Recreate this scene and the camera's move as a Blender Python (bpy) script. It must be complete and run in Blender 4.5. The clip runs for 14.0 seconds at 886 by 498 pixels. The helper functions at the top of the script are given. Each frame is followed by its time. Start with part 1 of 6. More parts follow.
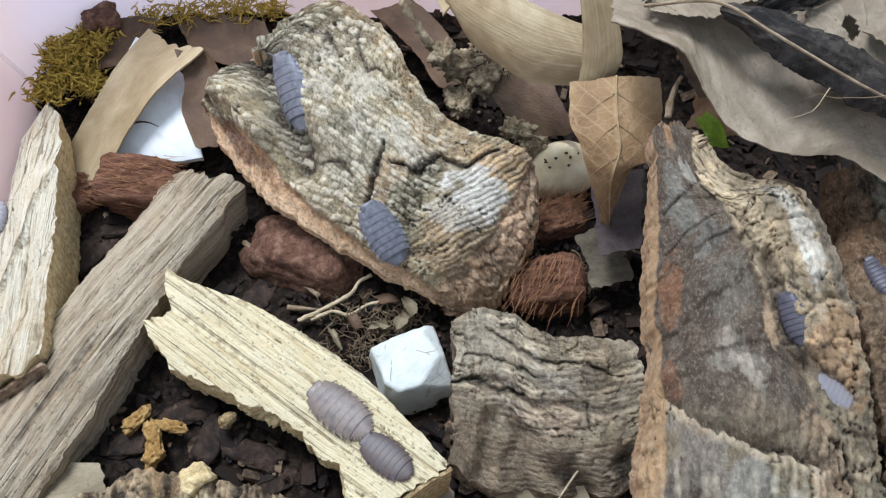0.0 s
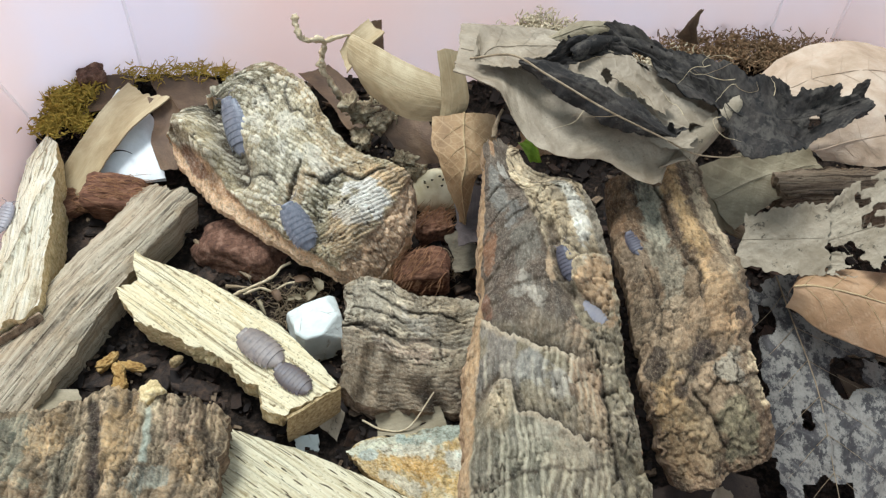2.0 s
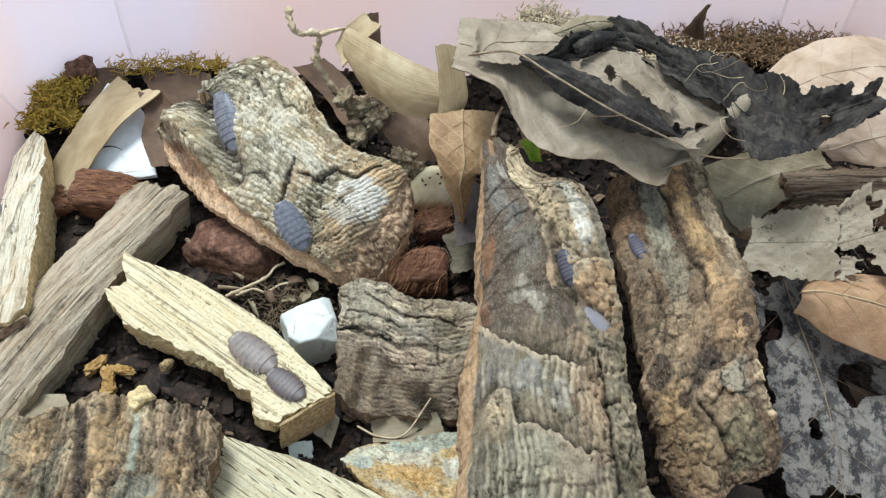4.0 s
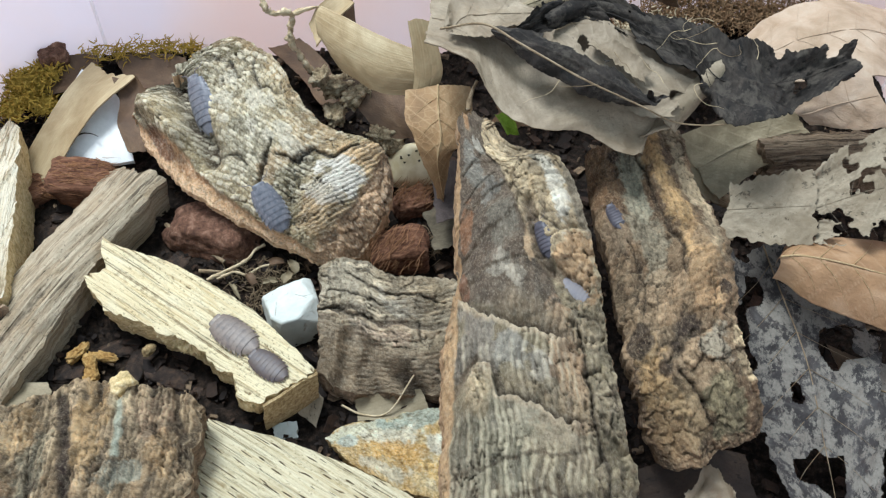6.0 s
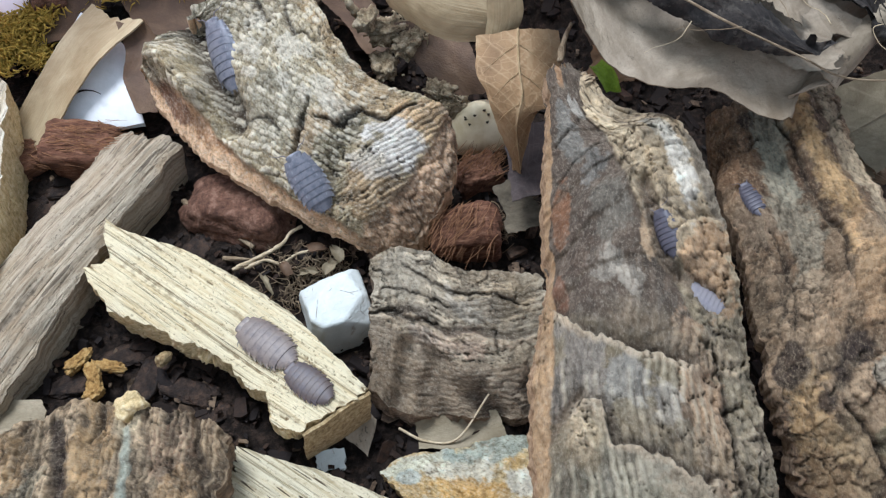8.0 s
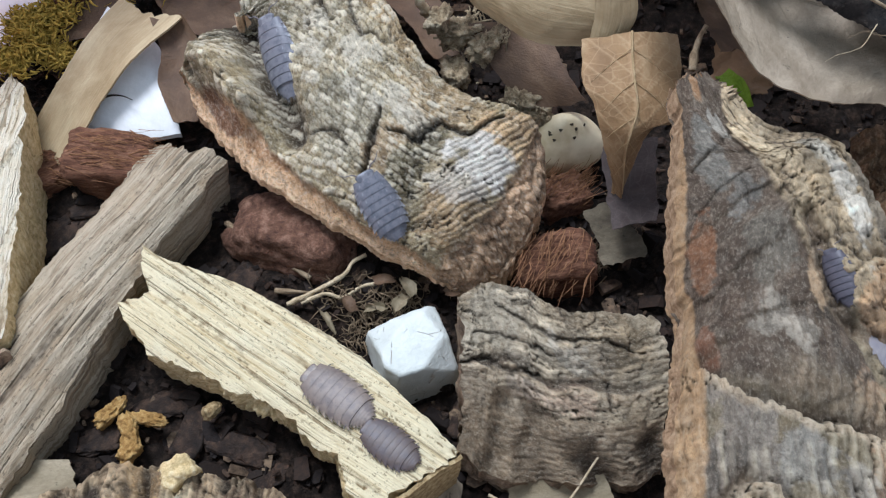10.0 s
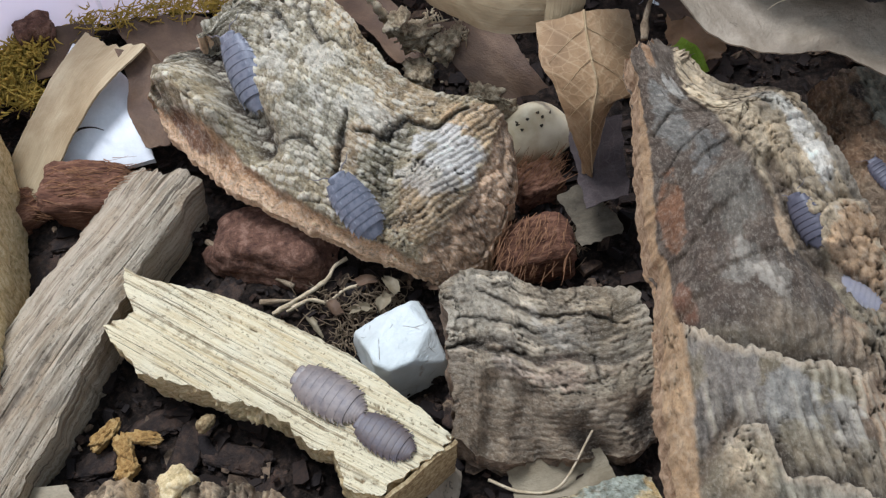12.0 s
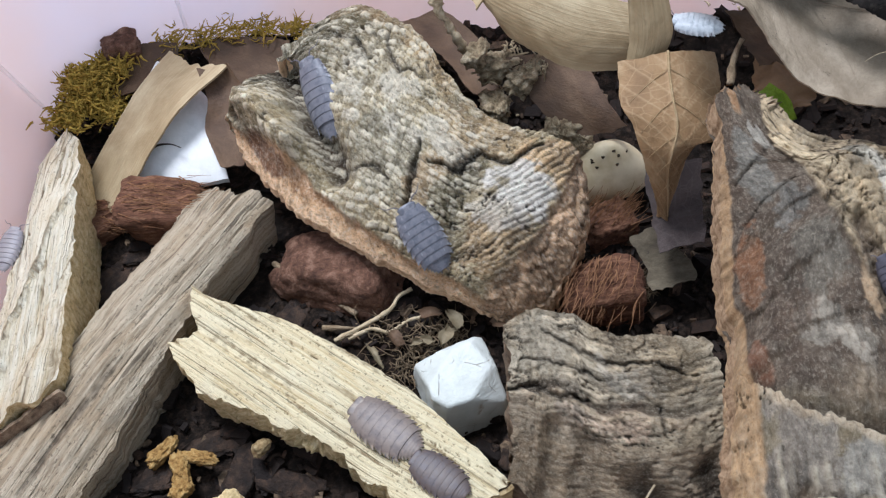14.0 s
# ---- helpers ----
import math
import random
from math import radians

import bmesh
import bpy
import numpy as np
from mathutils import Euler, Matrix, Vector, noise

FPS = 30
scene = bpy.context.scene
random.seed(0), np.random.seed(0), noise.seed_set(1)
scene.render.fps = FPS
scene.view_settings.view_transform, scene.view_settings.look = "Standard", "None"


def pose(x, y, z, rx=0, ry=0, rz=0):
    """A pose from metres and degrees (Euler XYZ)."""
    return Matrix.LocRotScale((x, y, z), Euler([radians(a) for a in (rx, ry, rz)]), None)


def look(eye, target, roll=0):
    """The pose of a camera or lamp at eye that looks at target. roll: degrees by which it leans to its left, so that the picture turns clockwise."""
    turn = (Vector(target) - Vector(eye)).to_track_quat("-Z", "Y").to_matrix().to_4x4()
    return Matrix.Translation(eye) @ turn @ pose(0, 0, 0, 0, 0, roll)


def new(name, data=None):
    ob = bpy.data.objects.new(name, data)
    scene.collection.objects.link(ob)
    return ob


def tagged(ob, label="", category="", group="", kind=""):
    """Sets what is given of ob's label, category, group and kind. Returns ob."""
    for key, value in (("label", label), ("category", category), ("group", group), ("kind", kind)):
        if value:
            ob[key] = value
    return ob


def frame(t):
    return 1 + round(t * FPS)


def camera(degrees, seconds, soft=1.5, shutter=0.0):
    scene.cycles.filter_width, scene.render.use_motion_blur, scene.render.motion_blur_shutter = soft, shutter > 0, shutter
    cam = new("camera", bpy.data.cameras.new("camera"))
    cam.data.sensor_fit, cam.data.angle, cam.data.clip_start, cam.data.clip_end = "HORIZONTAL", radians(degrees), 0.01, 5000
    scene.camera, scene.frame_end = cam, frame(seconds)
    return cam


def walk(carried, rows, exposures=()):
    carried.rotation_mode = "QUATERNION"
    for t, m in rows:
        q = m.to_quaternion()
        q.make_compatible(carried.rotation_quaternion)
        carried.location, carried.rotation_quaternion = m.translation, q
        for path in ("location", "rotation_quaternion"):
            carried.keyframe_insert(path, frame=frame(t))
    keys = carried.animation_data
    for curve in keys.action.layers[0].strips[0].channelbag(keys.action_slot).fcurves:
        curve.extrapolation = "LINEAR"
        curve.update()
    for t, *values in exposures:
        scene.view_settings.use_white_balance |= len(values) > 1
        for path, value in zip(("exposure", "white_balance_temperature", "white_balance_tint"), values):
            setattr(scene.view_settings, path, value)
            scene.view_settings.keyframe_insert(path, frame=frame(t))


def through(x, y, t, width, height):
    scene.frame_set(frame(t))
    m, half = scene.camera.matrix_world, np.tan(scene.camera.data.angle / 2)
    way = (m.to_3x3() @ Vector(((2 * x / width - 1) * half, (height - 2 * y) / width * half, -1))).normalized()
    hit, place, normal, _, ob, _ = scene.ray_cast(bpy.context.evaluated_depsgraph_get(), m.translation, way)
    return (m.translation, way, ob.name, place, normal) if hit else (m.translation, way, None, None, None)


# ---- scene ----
cam = camera(52.9, 14.0, soft=1.25)
PATH = [
    (0, (0.001, 0.00482, 0.19312), (0.0009, 0.10723, 0.02132), -0.36),
    (0.5, (0.01424, -0.03983, 0.2193), (0.01717, 0.07563, 0.05602), 0.34),
    (1, (0.01947, -0.05767, 0.23236), (0.02497, 0.06335, 0.07322), 1.40),
    (1.5, (0.01693, -0.06091, 0.23413), (0.02392, 0.06088, 0.07564), 2.65),
    (2, (0.0192, -0.06028, 0.23538), (0.02815, 0.06127, 0.07681), 3.71),
    (2.5, (0.01824, -0.05807, 0.23471), (0.0272, 0.06295, 0.07573), 3.97),
    (3, (0.01742, -0.05576, 0.23341), (0.02593, 0.0649, 0.07413), 4.11),
    (3.2, (0.01653, -0.0525, 0.23028), (0.0249, 0.06788, 0.07078), 4.13),
    (5.3, (0.02801, -0.05349, 0.23633), (0.03846, 0.06441, 0.07512), 3.16),
    (5.5, (0.02752, -0.05411, 0.23459), (0.03799, 0.06424, 0.0737), 3.02),
    (6, (0.02449, -0.0537, 0.23083), (0.03456, 0.0622, 0.06814), 2.73),
    (6.5, (0.01925, -0.04662, 0.21533), (0.02597, 0.06405, 0.04888), 0.75),
    (7, (0.0169, -0.02494, 0.20221), (0.02104, 0.07966, 0.03179), -0.40),
    (9.3, (0.01129, -0.00906, 0.19), (0.01282, 0.09862, 0.02147), 0.88),
    (9.5, (0.00087, -0.00286, 0.1833), (0.00244, 0.10207, 0.01305), 1.03),
    (10, (-0.00648, 0.0035, 0.17497), (0.00098, 0.1105, 0.00617), 2.52),
    (10.5, (-0.00785, 0.00165, 0.17474), (0.0047, 0.11158, 0.00813), 3.67),
    (11, (-0.00803, -0.00146, 0.17461), (0.00572, 0.10995, 0.00909), 2.85),
    (11.5, (-0.00454, -0.0051, 0.17322), (0.00582, 0.10821, 0.00874), -0.75),
    (12, (-0.00354, -0.0047, 0.17197), (0.00541, 0.10835, 0.00723), -2.52),
    (12.5, (-0.00304, -0.00312, 0.1719), (0.00255, 0.11063, 0.00749), -3.36),
    (13, (-0.00152, 0.00073, 0.17036), (0.0016, 0.11553, 0.00662), -3.70),
    (13.5, (-0.00269, -0.00069, 0.1705), (-0.00359, 0.11525, 0.00754), -4.59),
    (14, (-0.00379, -0.00075, 0.17133), (-0.00889, 0.11719, 0.00989), -4.96),
]
walk(cam, [(t, look(eye, target, roll)) for t, eye, target, roll in PATH],
     [(0.0, -0.15, 5450, 10.5), (0.6, -0.07, 5500, 8.0), (1.5, -0.01, 5650, 4.5), (5.5, -0.04, 5550, 4.5), (6.5, -0.13, 5600, 5.5), (7.0, -0.14, 5350, 9.5), (9.5, -0.2, 5400, 12.0), (10.5, -0.29, 5400, 12.5), (12.0, -0.3, 5400, 13.0), (13.0, -0.17, 5450, 13.0), (14.0, -0.24, 5500, 13.5)])

# ---- light and exposure ----
MM = 0.001
scene.view_settings.exposure = 0.0
world = bpy.data.worlds.new("room_light")
scene.world = world
world.use_nodes = True
world.node_tree.nodes["Background"].inputs[0].default_value = (0.86, 0.94, 1.0, 1)
world.node_tree.nodes["Background"].inputs[1].default_value = 0.92


def area_lamp(name, eye, target, size, watts, colour):
    data = bpy.data.lights.new(name, "AREA")
    data.shape, data.size, data.energy, data.color = "DISK", size, watts, colour
    ob = new(name, data)
    ob.matrix_world = look(eye, target)
    return ob


area_lamp("ceiling_light", (-0.3, 0.43, 1.0), (0.02, 0.09, 0.0), 0.36, 18.0, (1.0, 0.97, 0.92))


# ---- noise and meshes, in millimetres ----
def lattice(ix, iy, iz, seed):
    h = (ix * 374761393 + iy * 668265263 + iz * 2147483647 + seed * 1274126177) & 0xFFFFFFFF
    h = ((h ^ (h >> 13)) * 1274126177) & 0xFFFFFFFF
    h = ((h ^ (h >> 16)) * 2246822519) & 0xFFFFFFFF
    return ((h >> 8) & 0xFFFF) / 32767.5 - 1.0


def vnoise(x, y, z=0.0, seed=0):
    x, y, z = np.broadcast_arrays(np.asarray(x, float), np.asarray(y, float), np.asarray(z, float))
    i, j, k = np.floor(x).astype(np.int64), np.floor(y).astype(np.int64), np.floor(z).astype(np.int64)
    f = [q - r for q, r in ((x, i), (y, j), (z, k))]
    a, b, c = (q * q * q * (q * (q * 6 - 15) + 10) for q in f)
    out = 0.0
    for dx, wx in ((0, 1 - a), (1, a)):
        for dy, wy in ((0, 1 - b), (1, b)):
            for dz, wz in ((0, 1 - c), (1, c)):
                out = out + wx * wy * wz * lattice(i + dx, j + dy, k + dz, seed)
    return out


def fbm(x, y, z=0.0, seed=0, octaves=4, gain=0.5):
    out, amp, total = 0.0, 1.0, 0.0
    for o in range(octaves):
        out = out + amp * vnoise(np.asarray(x) * 2 ** o, np.asarray(y) * 2 ** o, np.asarray(z) * 2 ** o, seed + 17 * o)
        total += amp
        amp *= gain
    return out / total


def step(a, b, x):
    t = np.clip((x - a) / (b - a), 0, 1)
    return t * t * (3 - 2 * t)


def spline(pts, n):
    """A smooth curve through pts, n places evenly spaced along it."""
    p = np.array(pts, float)
    if len(p) == 2:
        return p[0] + np.linspace(0, 1, n)[:, None] * (p[1] - p[0])
    q = np.vstack([2 * p[0] - p[1], p, 2 * p[-1] - p[-2]])
    fine = []
    for i in range(1, len(q) - 2):
        t = np.linspace(0, 1, 24, endpoint=False)[:, None]
        a, b, c, d = q[i - 1], q[i], q[i + 1], q[i + 2]
        fine.append(0.5 * (2 * b + (c - a) * t + (2 * a - 5 * b + 4 * c - d) * t ** 2 + (3 * b - a - 3 * c + d) * t ** 3))
    fine = np.vstack(fine + [p[-1:]])
    s = np.concatenate([[0], np.cumsum(np.linalg.norm(np.diff(fine, axis=0), axis=1))])
    w = np.linspace(0, s[-1], n)
    return np.stack([np.interp(w, s, fine[:, k]) for k in range(3)], axis=1)


def mesh_of(name, verts, faces, grain=None, relief=None, smooth=True, tint=None):
    """A mesh from places in millimetres; grain is the place along, across and into the fibre, relief the height of the grain, tint the colour of the crust."""
    me = bpy.data.meshes.new(name)
    verts = np.asarray(verts, float) * MM
    me.from_pydata(verts.tolist(), [], [list(f) for f in faces] if not isinstance(faces, np.ndarray) else faces.tolist())
    if grain is not None:
        me.attributes.new("grain", "FLOAT_VECTOR", "POINT").data.foreach_set("vector", np.asarray(grain, np.float32).ravel())
    if relief is not None:
        me.attributes.new("relief", "FLOAT", "POINT").data.foreach_set("value", np.asarray(relief, np.float32).ravel())
    if tint is not None:
        rgba = np.ones((len(verts), 4), np.float32)
        rgba[:, :3] = tint
        me.attributes.new("tint", "FLOAT_COLOR", "POINT").data.foreach_set("color", rgba.ravel())
    me.polygons.foreach_set("use_smooth", np.full(len(me.polygons), smooth))
    me.update()
    return me


def part(name, me, material, parent=None, label=""):
    ob = new(name, me)
    if material and not me.materials:
        me.materials.append(material)
    if parent is not None:
        ob.parent = parent
    return tagged(ob, label)


def quads(nu, nv, base=0, flip=False):
    i = np.arange(nu - 1)[:, None] * nv + np.arange(nv - 1)[None, :] + base
    f = np.stack([i, i + nv, i + nv + 1, i + 1], axis=-1).reshape(-1, 4)
    return f[:, ::-1] if flip else f


def normals(p):
    du, dv = np.gradient(p, axis=0), np.gradient(p, axis=1)
    n = np.cross(du, dv)
    n /= np.linalg.norm(n, axis=2, keepdims=True) + 1e-9
    return n * np.where(n[..., 2:].mean() < 0, -1, 1)


SURFACES, GRIDS = {}, {}


def slab(name, material, a, b, thick, cell=0.8, top=None, jag=(0.6, 5), ends=(1.5, 3), leafy=False, under=1.0, rough=0.6,
         holes=None, seed=1, edge=None, bottom=None, keep=True, notch=None, straight=False):
    """A piece between two edges a and b, each a few places along it: a relief on top, a broken rim, and a thickness.
    edge: the material of the rim, which then is a part. holes: where the sheet is eaten away.
    notch: millimetres by which the first end is broken back, at shares across it. straight: the grain runs straight through a bent outline."""
    la = np.sum(np.linalg.norm(np.diff(np.array(a, float), axis=0), axis=1))
    wide = max(np.linalg.norm(np.array(p, float) - np.array(q, float)) for p, q in ((a[0], b[0]), (a[-1], b[-1]), (a[len(a) // 2], b[len(b) // 2])))
    nu, nv = max(8, int(la / cell)), max(6, int(wide / cell))
    pa, pb = spline(a, nu), spline(b, nu)
    u, v = np.linspace(0, 1, nu)[:, None], np.linspace(0, 1, nv)[None, :]
    across = pb - pa
    across /= np.linalg.norm(across, axis=1, keepdims=True) + 1e-9
    s1 = np.arange(nu) * la / nu
    ja = jag[0] * fbm(s1 / jag[1], 0.3, 0, seed, 5, 0.68)
    jb = jag[-1 if len(jag) > 2 else 0] * fbm(s1 / jag[1], 7.3, 0, seed + 5, 5, 0.68)
    p = pa[:, None, :] * (1 - v)[..., None] + pb[:, None, :] * v[..., None]
    p = p + across[:, None, :] * (ja[:, None] * (1 - v) ** 5 + jb[:, None] * v ** 5)[..., None]
    along = np.gradient(0.5 * (pa + pb), axis=0)
    along /= np.linalg.norm(along, axis=1, keepdims=True) + 1e-9
    e0 = ends[0] * fbm(v * wide / ends[1], 1.7, 0, seed + 9, 3, 0.6)
    e1 = ends[0] * fbm(v * wide / ends[1], 5.1, 0, seed + 11, 3, 0.6)
    p = p + (np.clip(1 - u / 0.12, 0, 1) * e0 + np.clip(1 - (1 - u) / 0.12, 0, 1) * e1)[..., None] * along[:, None, :]
    if notch:
        back = np.interp(v[0], [q for q, _ in notch], [q for _, q in notch])
        p = p + (np.clip(1 - u / 0.16, 0, 1) * back[None, :])[..., None] * along[:, None, :]
    s = np.broadcast_to(u * la, (nu, nv))
    t = np.broadcast_to(v * wide, (nu, nv)) if leafy else (v - 0.5) * np.clip(np.linalg.norm(pb - pa, axis=1), 0.2 * wide, wide)[:, None] + 0.5 * wide
    if straight:
        axis = (pa[-1] + pb[-1] - pa[0] - pb[0])[:2]
        axis /= np.linalg.norm(axis)
        s, t = (p[..., 0] - pa[0, 0]) * axis[0] + (p[..., 1] - pa[0, 1]) * axis[1] + 20, (p[..., 0] - pa[0, 0]) * axis[1] - (p[..., 1] - pa[0, 1]) * axis[0] + 20
    n = normals(p)
    dz, rel, *more = top(s, t, u + 0 * v, v + 0 * u) if top else (np.zeros((nu, nv)), np.full((nu, nv), 0.5))
    if not leafy:
        dz = dz * np.clip(1.3 * np.linalg.norm(pb - pa, axis=1) / wide, 0.15, 1)[:, None]
    p = p + n * dz[..., None]
    if leafy:
        low = p - n * thick
    else:
        low = p.copy()
        low[..., 2] = p[..., 2] - thick - dz * 0.7 + 0.8 * fbm(s / 6, t / 6, 0, seed + 3)
        if bottom is not None:
            low[..., 2] = np.minimum(p[..., 2] - 0.6, bottom + 0.6 * fbm(s / 6, t / 6, 0, seed + 3))
        mid = low.mean(axis=(0, 1))
        low[..., :2] = mid[:2] + (low[..., :2] - mid[:2]) * under
    rel = np.clip(rel + 0 * dz, 0, 1)
    grain = np.stack([s, t, dz], axis=-1)
    keepq = None
    if holes is not None:
        gone = holes(s, t, u + 0 * v, v + 0 * u)
        keepq = ~(gone[:-1, :-1] | gone[1:, 1:] | gone[:-1, 1:] | gone[1:, :-1]).ravel()
    ft, fb = quads(nu, nv), quads(nu, nv, nu * nv, True)
    if keepq is not None:
        ft, fb = ft[keepq], fb[keepq]
    verts = np.vstack([p.reshape(-1, 3), low.reshape(-1, 3)])
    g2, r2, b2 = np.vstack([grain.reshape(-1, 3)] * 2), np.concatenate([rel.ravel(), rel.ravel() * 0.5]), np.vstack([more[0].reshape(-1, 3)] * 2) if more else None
    # the rim
    ring = np.concatenate([np.arange(nv), np.arange(1, nu) * nv + nv - 1, (nu - 1) * nv + np.arange(nv - 2, -1, -1), np.arange(nu - 2, 0, -1) * nv])
    rt, rb = p.reshape(-1, 3)[ring], low.reshape(-1, 3)[ring]
    rows = 2 if leafy else max(4, int(thick / max(cell, 0.9)) + 2)
    w = np.linspace(0, 1, rows)[:, None, None]
    side = rt[None] * (1 - w) + rb[None] * w
    out = side - side.mean(axis=1, keepdims=True)
    out[..., 2] = 0
    out /= np.linalg.norm(out, axis=2, keepdims=True) + 1e-9
    if not leafy:
        wob = fbm(side[..., 0] / 2.2, side[..., 1] / 2.2, side[..., 2] / 2.2, seed + 21, 4, 0.6) * rough
        side = side + out * (wob * np.sin(np.pi * np.clip(w[..., 0], 0.0, 1)))[..., None]
    m = len(ring)
    i = np.arange(rows - 1)[:, None] * m + np.arange(m)[None, :]
    j = np.arange(rows - 1)[:, None] * m + (np.arange(m)[None, :] + 1) % m
    fs = np.stack([i, j, j + m, i + m], axis=-1).reshape(-1, 4)
    gs = np.stack([np.broadcast_to(np.linspace(0, 2 * (la + wide), m)[None, :], (rows, m)), np.broadcast_to(w[..., 0] * thick, (rows, m)), np.zeros((rows, m))], axis=-1).reshape(-1, 3)
    if edge is None and holes is None:
        fs = fs + len(verts)
        verts = np.vstack([verts, side.reshape(-1, 3)])
        g2 = np.vstack([g2, np.vstack([grain.reshape(-1, 3)[ring]] * rows) + np.stack([0 * gs[:, 0], 0 * gs[:, 0], gs[:, 1]], 1)])
        r2, b2 = np.concatenate([r2, np.full(rows * m, 0.5)]), np.vstack([b2] + [more[0].reshape(-1, 3)[ring]] * rows) if more else None
        faces = np.vstack([ft, fb, fs])
    else:
        faces = np.vstack([ft, fb])
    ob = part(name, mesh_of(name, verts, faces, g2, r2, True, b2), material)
    if edge is not None:
        part("cut_edge", mesh_of("cut_edge", side.reshape(-1, 3), fs, gs, np.full(rows * m, 0.5)), edge, ob, "raw broken rim")
    GRIDS[ob.name] = p
    if keep:
        SURFACES[name if name not in SURFACES else ob.name] = p.reshape(-1, 3)
    return ob


def height(surface, x, y):
    """The top of a built piece at a place, and its slope."""
    p = SURFACES[surface]
    d = (p[:, 0] - x) ** 2 + (p[:, 1] - y) ** 2
    near = p[np.argsort(d)[:60]]
    c = near.mean(axis=0)
    _, _, vt = np.linalg.svd(near - c)
    n = vt[2] * np.sign(vt[2][2] or 1)
    z = c[2] - (n[0] * (x - c[0]) + n[1] * (y - c[1])) / max(n[2], 0.3)
    return z, Vector(n)


def tube(path, r, sides=6, seed=0, wob=0.0, taper=0.3, n=None):
    """Vertices, faces and grain of a rod along a path."""
    n = n or max(4, int(np.sum(np.linalg.norm(np.diff(np.array(path, float), axis=0), axis=1)) / max(1.2 * r, 0.25)))
    n = min(n, 120)
    c = spline(path, n)
    t = np.gradient(c, axis=0)
    t /= np.linalg.norm(t, axis=1, keepdims=True) + 1e-9
    ref = np.array([0.0, 0.0, 1.0]) if abs(t[:, 2]).mean() < 0.8 else np.array([1.0, 0.0, 0.0])
    x = np.cross(t, ref)
    x /= np.linalg.norm(x, axis=1, keepdims=True) + 1e-9
    y = np.cross(t, x)
    ang = np.linspace(0, 2 * np.pi, sides, endpoint=False)
    u = np.linspace(0, 1, n)
    rad = r * (1 - (1 - taper) * u)
    rr = rad[:, None] * (1 + wob * fbm(u[:, None] * n * 0.35, ang[None, :], seed * 1.7, seed, 3))
    v = c[:, None] + rr[..., None] * (np.cos(ang)[None, :, None] * x[:, None] + np.sin(ang)[None, :, None] * y[:, None])
    v = v.reshape(-1, 3)
    i = np.arange(n - 1)[:, None] * sides + np.arange(sides)[None]
    j = np.arange(n - 1)[:, None] * sides + (np.arange(sides)[None] + 1) % sides
    f = np.stack([i, j, j + sides, i + sides], axis=-1).reshape(-1, 4).tolist()
    f += [list(range(sides))[::-1], list(range((n - 1) * sides, n * sides))]
    g = np.stack([np.repeat(u * n * r, sides), np.tile(ang * r, n), np.zeros(n * sides)], axis=1)
    return v, f, g


def rod(name, material, path, r, parent=None, label="", **kw):
    v, f, g = tube(path, r, **kw)
    return part(name, mesh_of(name, v, f, g, np.full(len(v), 0.5)), material, parent, label)


def bundle(name, material, paths, r, sides=3, smooth=True, taper=0.3):
    """Many thin strands in one mesh."""
    vs, fs, gs, base = [], [], [], 0
    for k, path in enumerate(paths):
        v, f, g = tube(path, r * (0.7 + 0.6 * ((k * 37) % 11) / 11), sides, k, 0.0, taper, n=6)
        vs.append(v), gs.append(g)
        fs += [[q + base for q in face] for face in f]
        base += len(v)
    return part(name, mesh_of(name, np.vstack(vs), fs, np.vstack(gs), np.full(base, 0.5), smooth), material)


def chunk(name, material, centre, size, turn=0.0, planes=14, bump=0.05, fine=0.02, seed=1, nlat=40, nlon=64, tilt=0.0, soft=14.0, squash=0.0, parent=None, label=""):
    """A broken lump: a body cut by planes round it, with a rough skin."""
    rnd = np.random.RandomState(seed)
    lat = np.linspace(-np.pi / 2, np.pi / 2, nlat)[:, None]
    lon = np.linspace(0, 2 * np.pi, nlon, endpoint=False)[None, :]
    d = np.stack([np.cos(lat) * np.cos(lon), np.cos(lat) * np.sin(lon), np.sin(lat) + 0 * lon], axis=-1)
    ns = [np.array(q, float) for q in ((1, 0, 0), (-1, 0, 0), (0, 1, 0), (0, -1, 0), (0, 0, 1), (0, 0, -1))]
    ds = [0.9 + 0.1 * rnd.rand() for _ in ns]
    for _ in range(planes):
        q = rnd.randn(3)
        ns.append(q / np.linalg.norm(q)), ds.append(1.0 + 0.32 * rnd.rand())
    inv = sum(np.clip((d @ q) / w, 0, None) ** soft for q, w in zip(ns, ds)) ** (-1 / soft)
    v = d * inv[..., None]
    v = v * (1 + bump * fbm(v[..., 0] * 2.2, v[..., 1] * 2.2, v[..., 2] * 2.2, seed, 4) + fine * fbm(v[..., 0] * 9, v[..., 1] * 9, v[..., 2] * 9, seed + 4, 3))[..., None]
    v = v * (np.array(size) / 2)
    if squash:
        v[..., :2] *= (1 - squash * v[..., 2:] / size[2])
    m = np.array(Euler((radians(tilt), 0, radians(turn))).to_matrix())
    g = v.reshape(-1, 3).copy()
    v = v.reshape(-1, 3) @ m.T + np.array(centre)
    i = np.arange(nlat - 1)[:, None] * nlon + np.arange(nlon)[None]
    j = np.arange(nlat - 1)[:, None] * nlon + (np.arange(nlon)[None] + 1) % nlon
    f = np.stack([i, j, j + nlon, i + nlon], axis=-1).reshape(-1, 4)
    SURFACES[name if name not in SURFACES else name + str(seed)] = v[v[:, 2] > centre[2]]
    return part(name, mesh_of(name, v, f, g, np.full(len(v), 0.5)), material, parent, label)


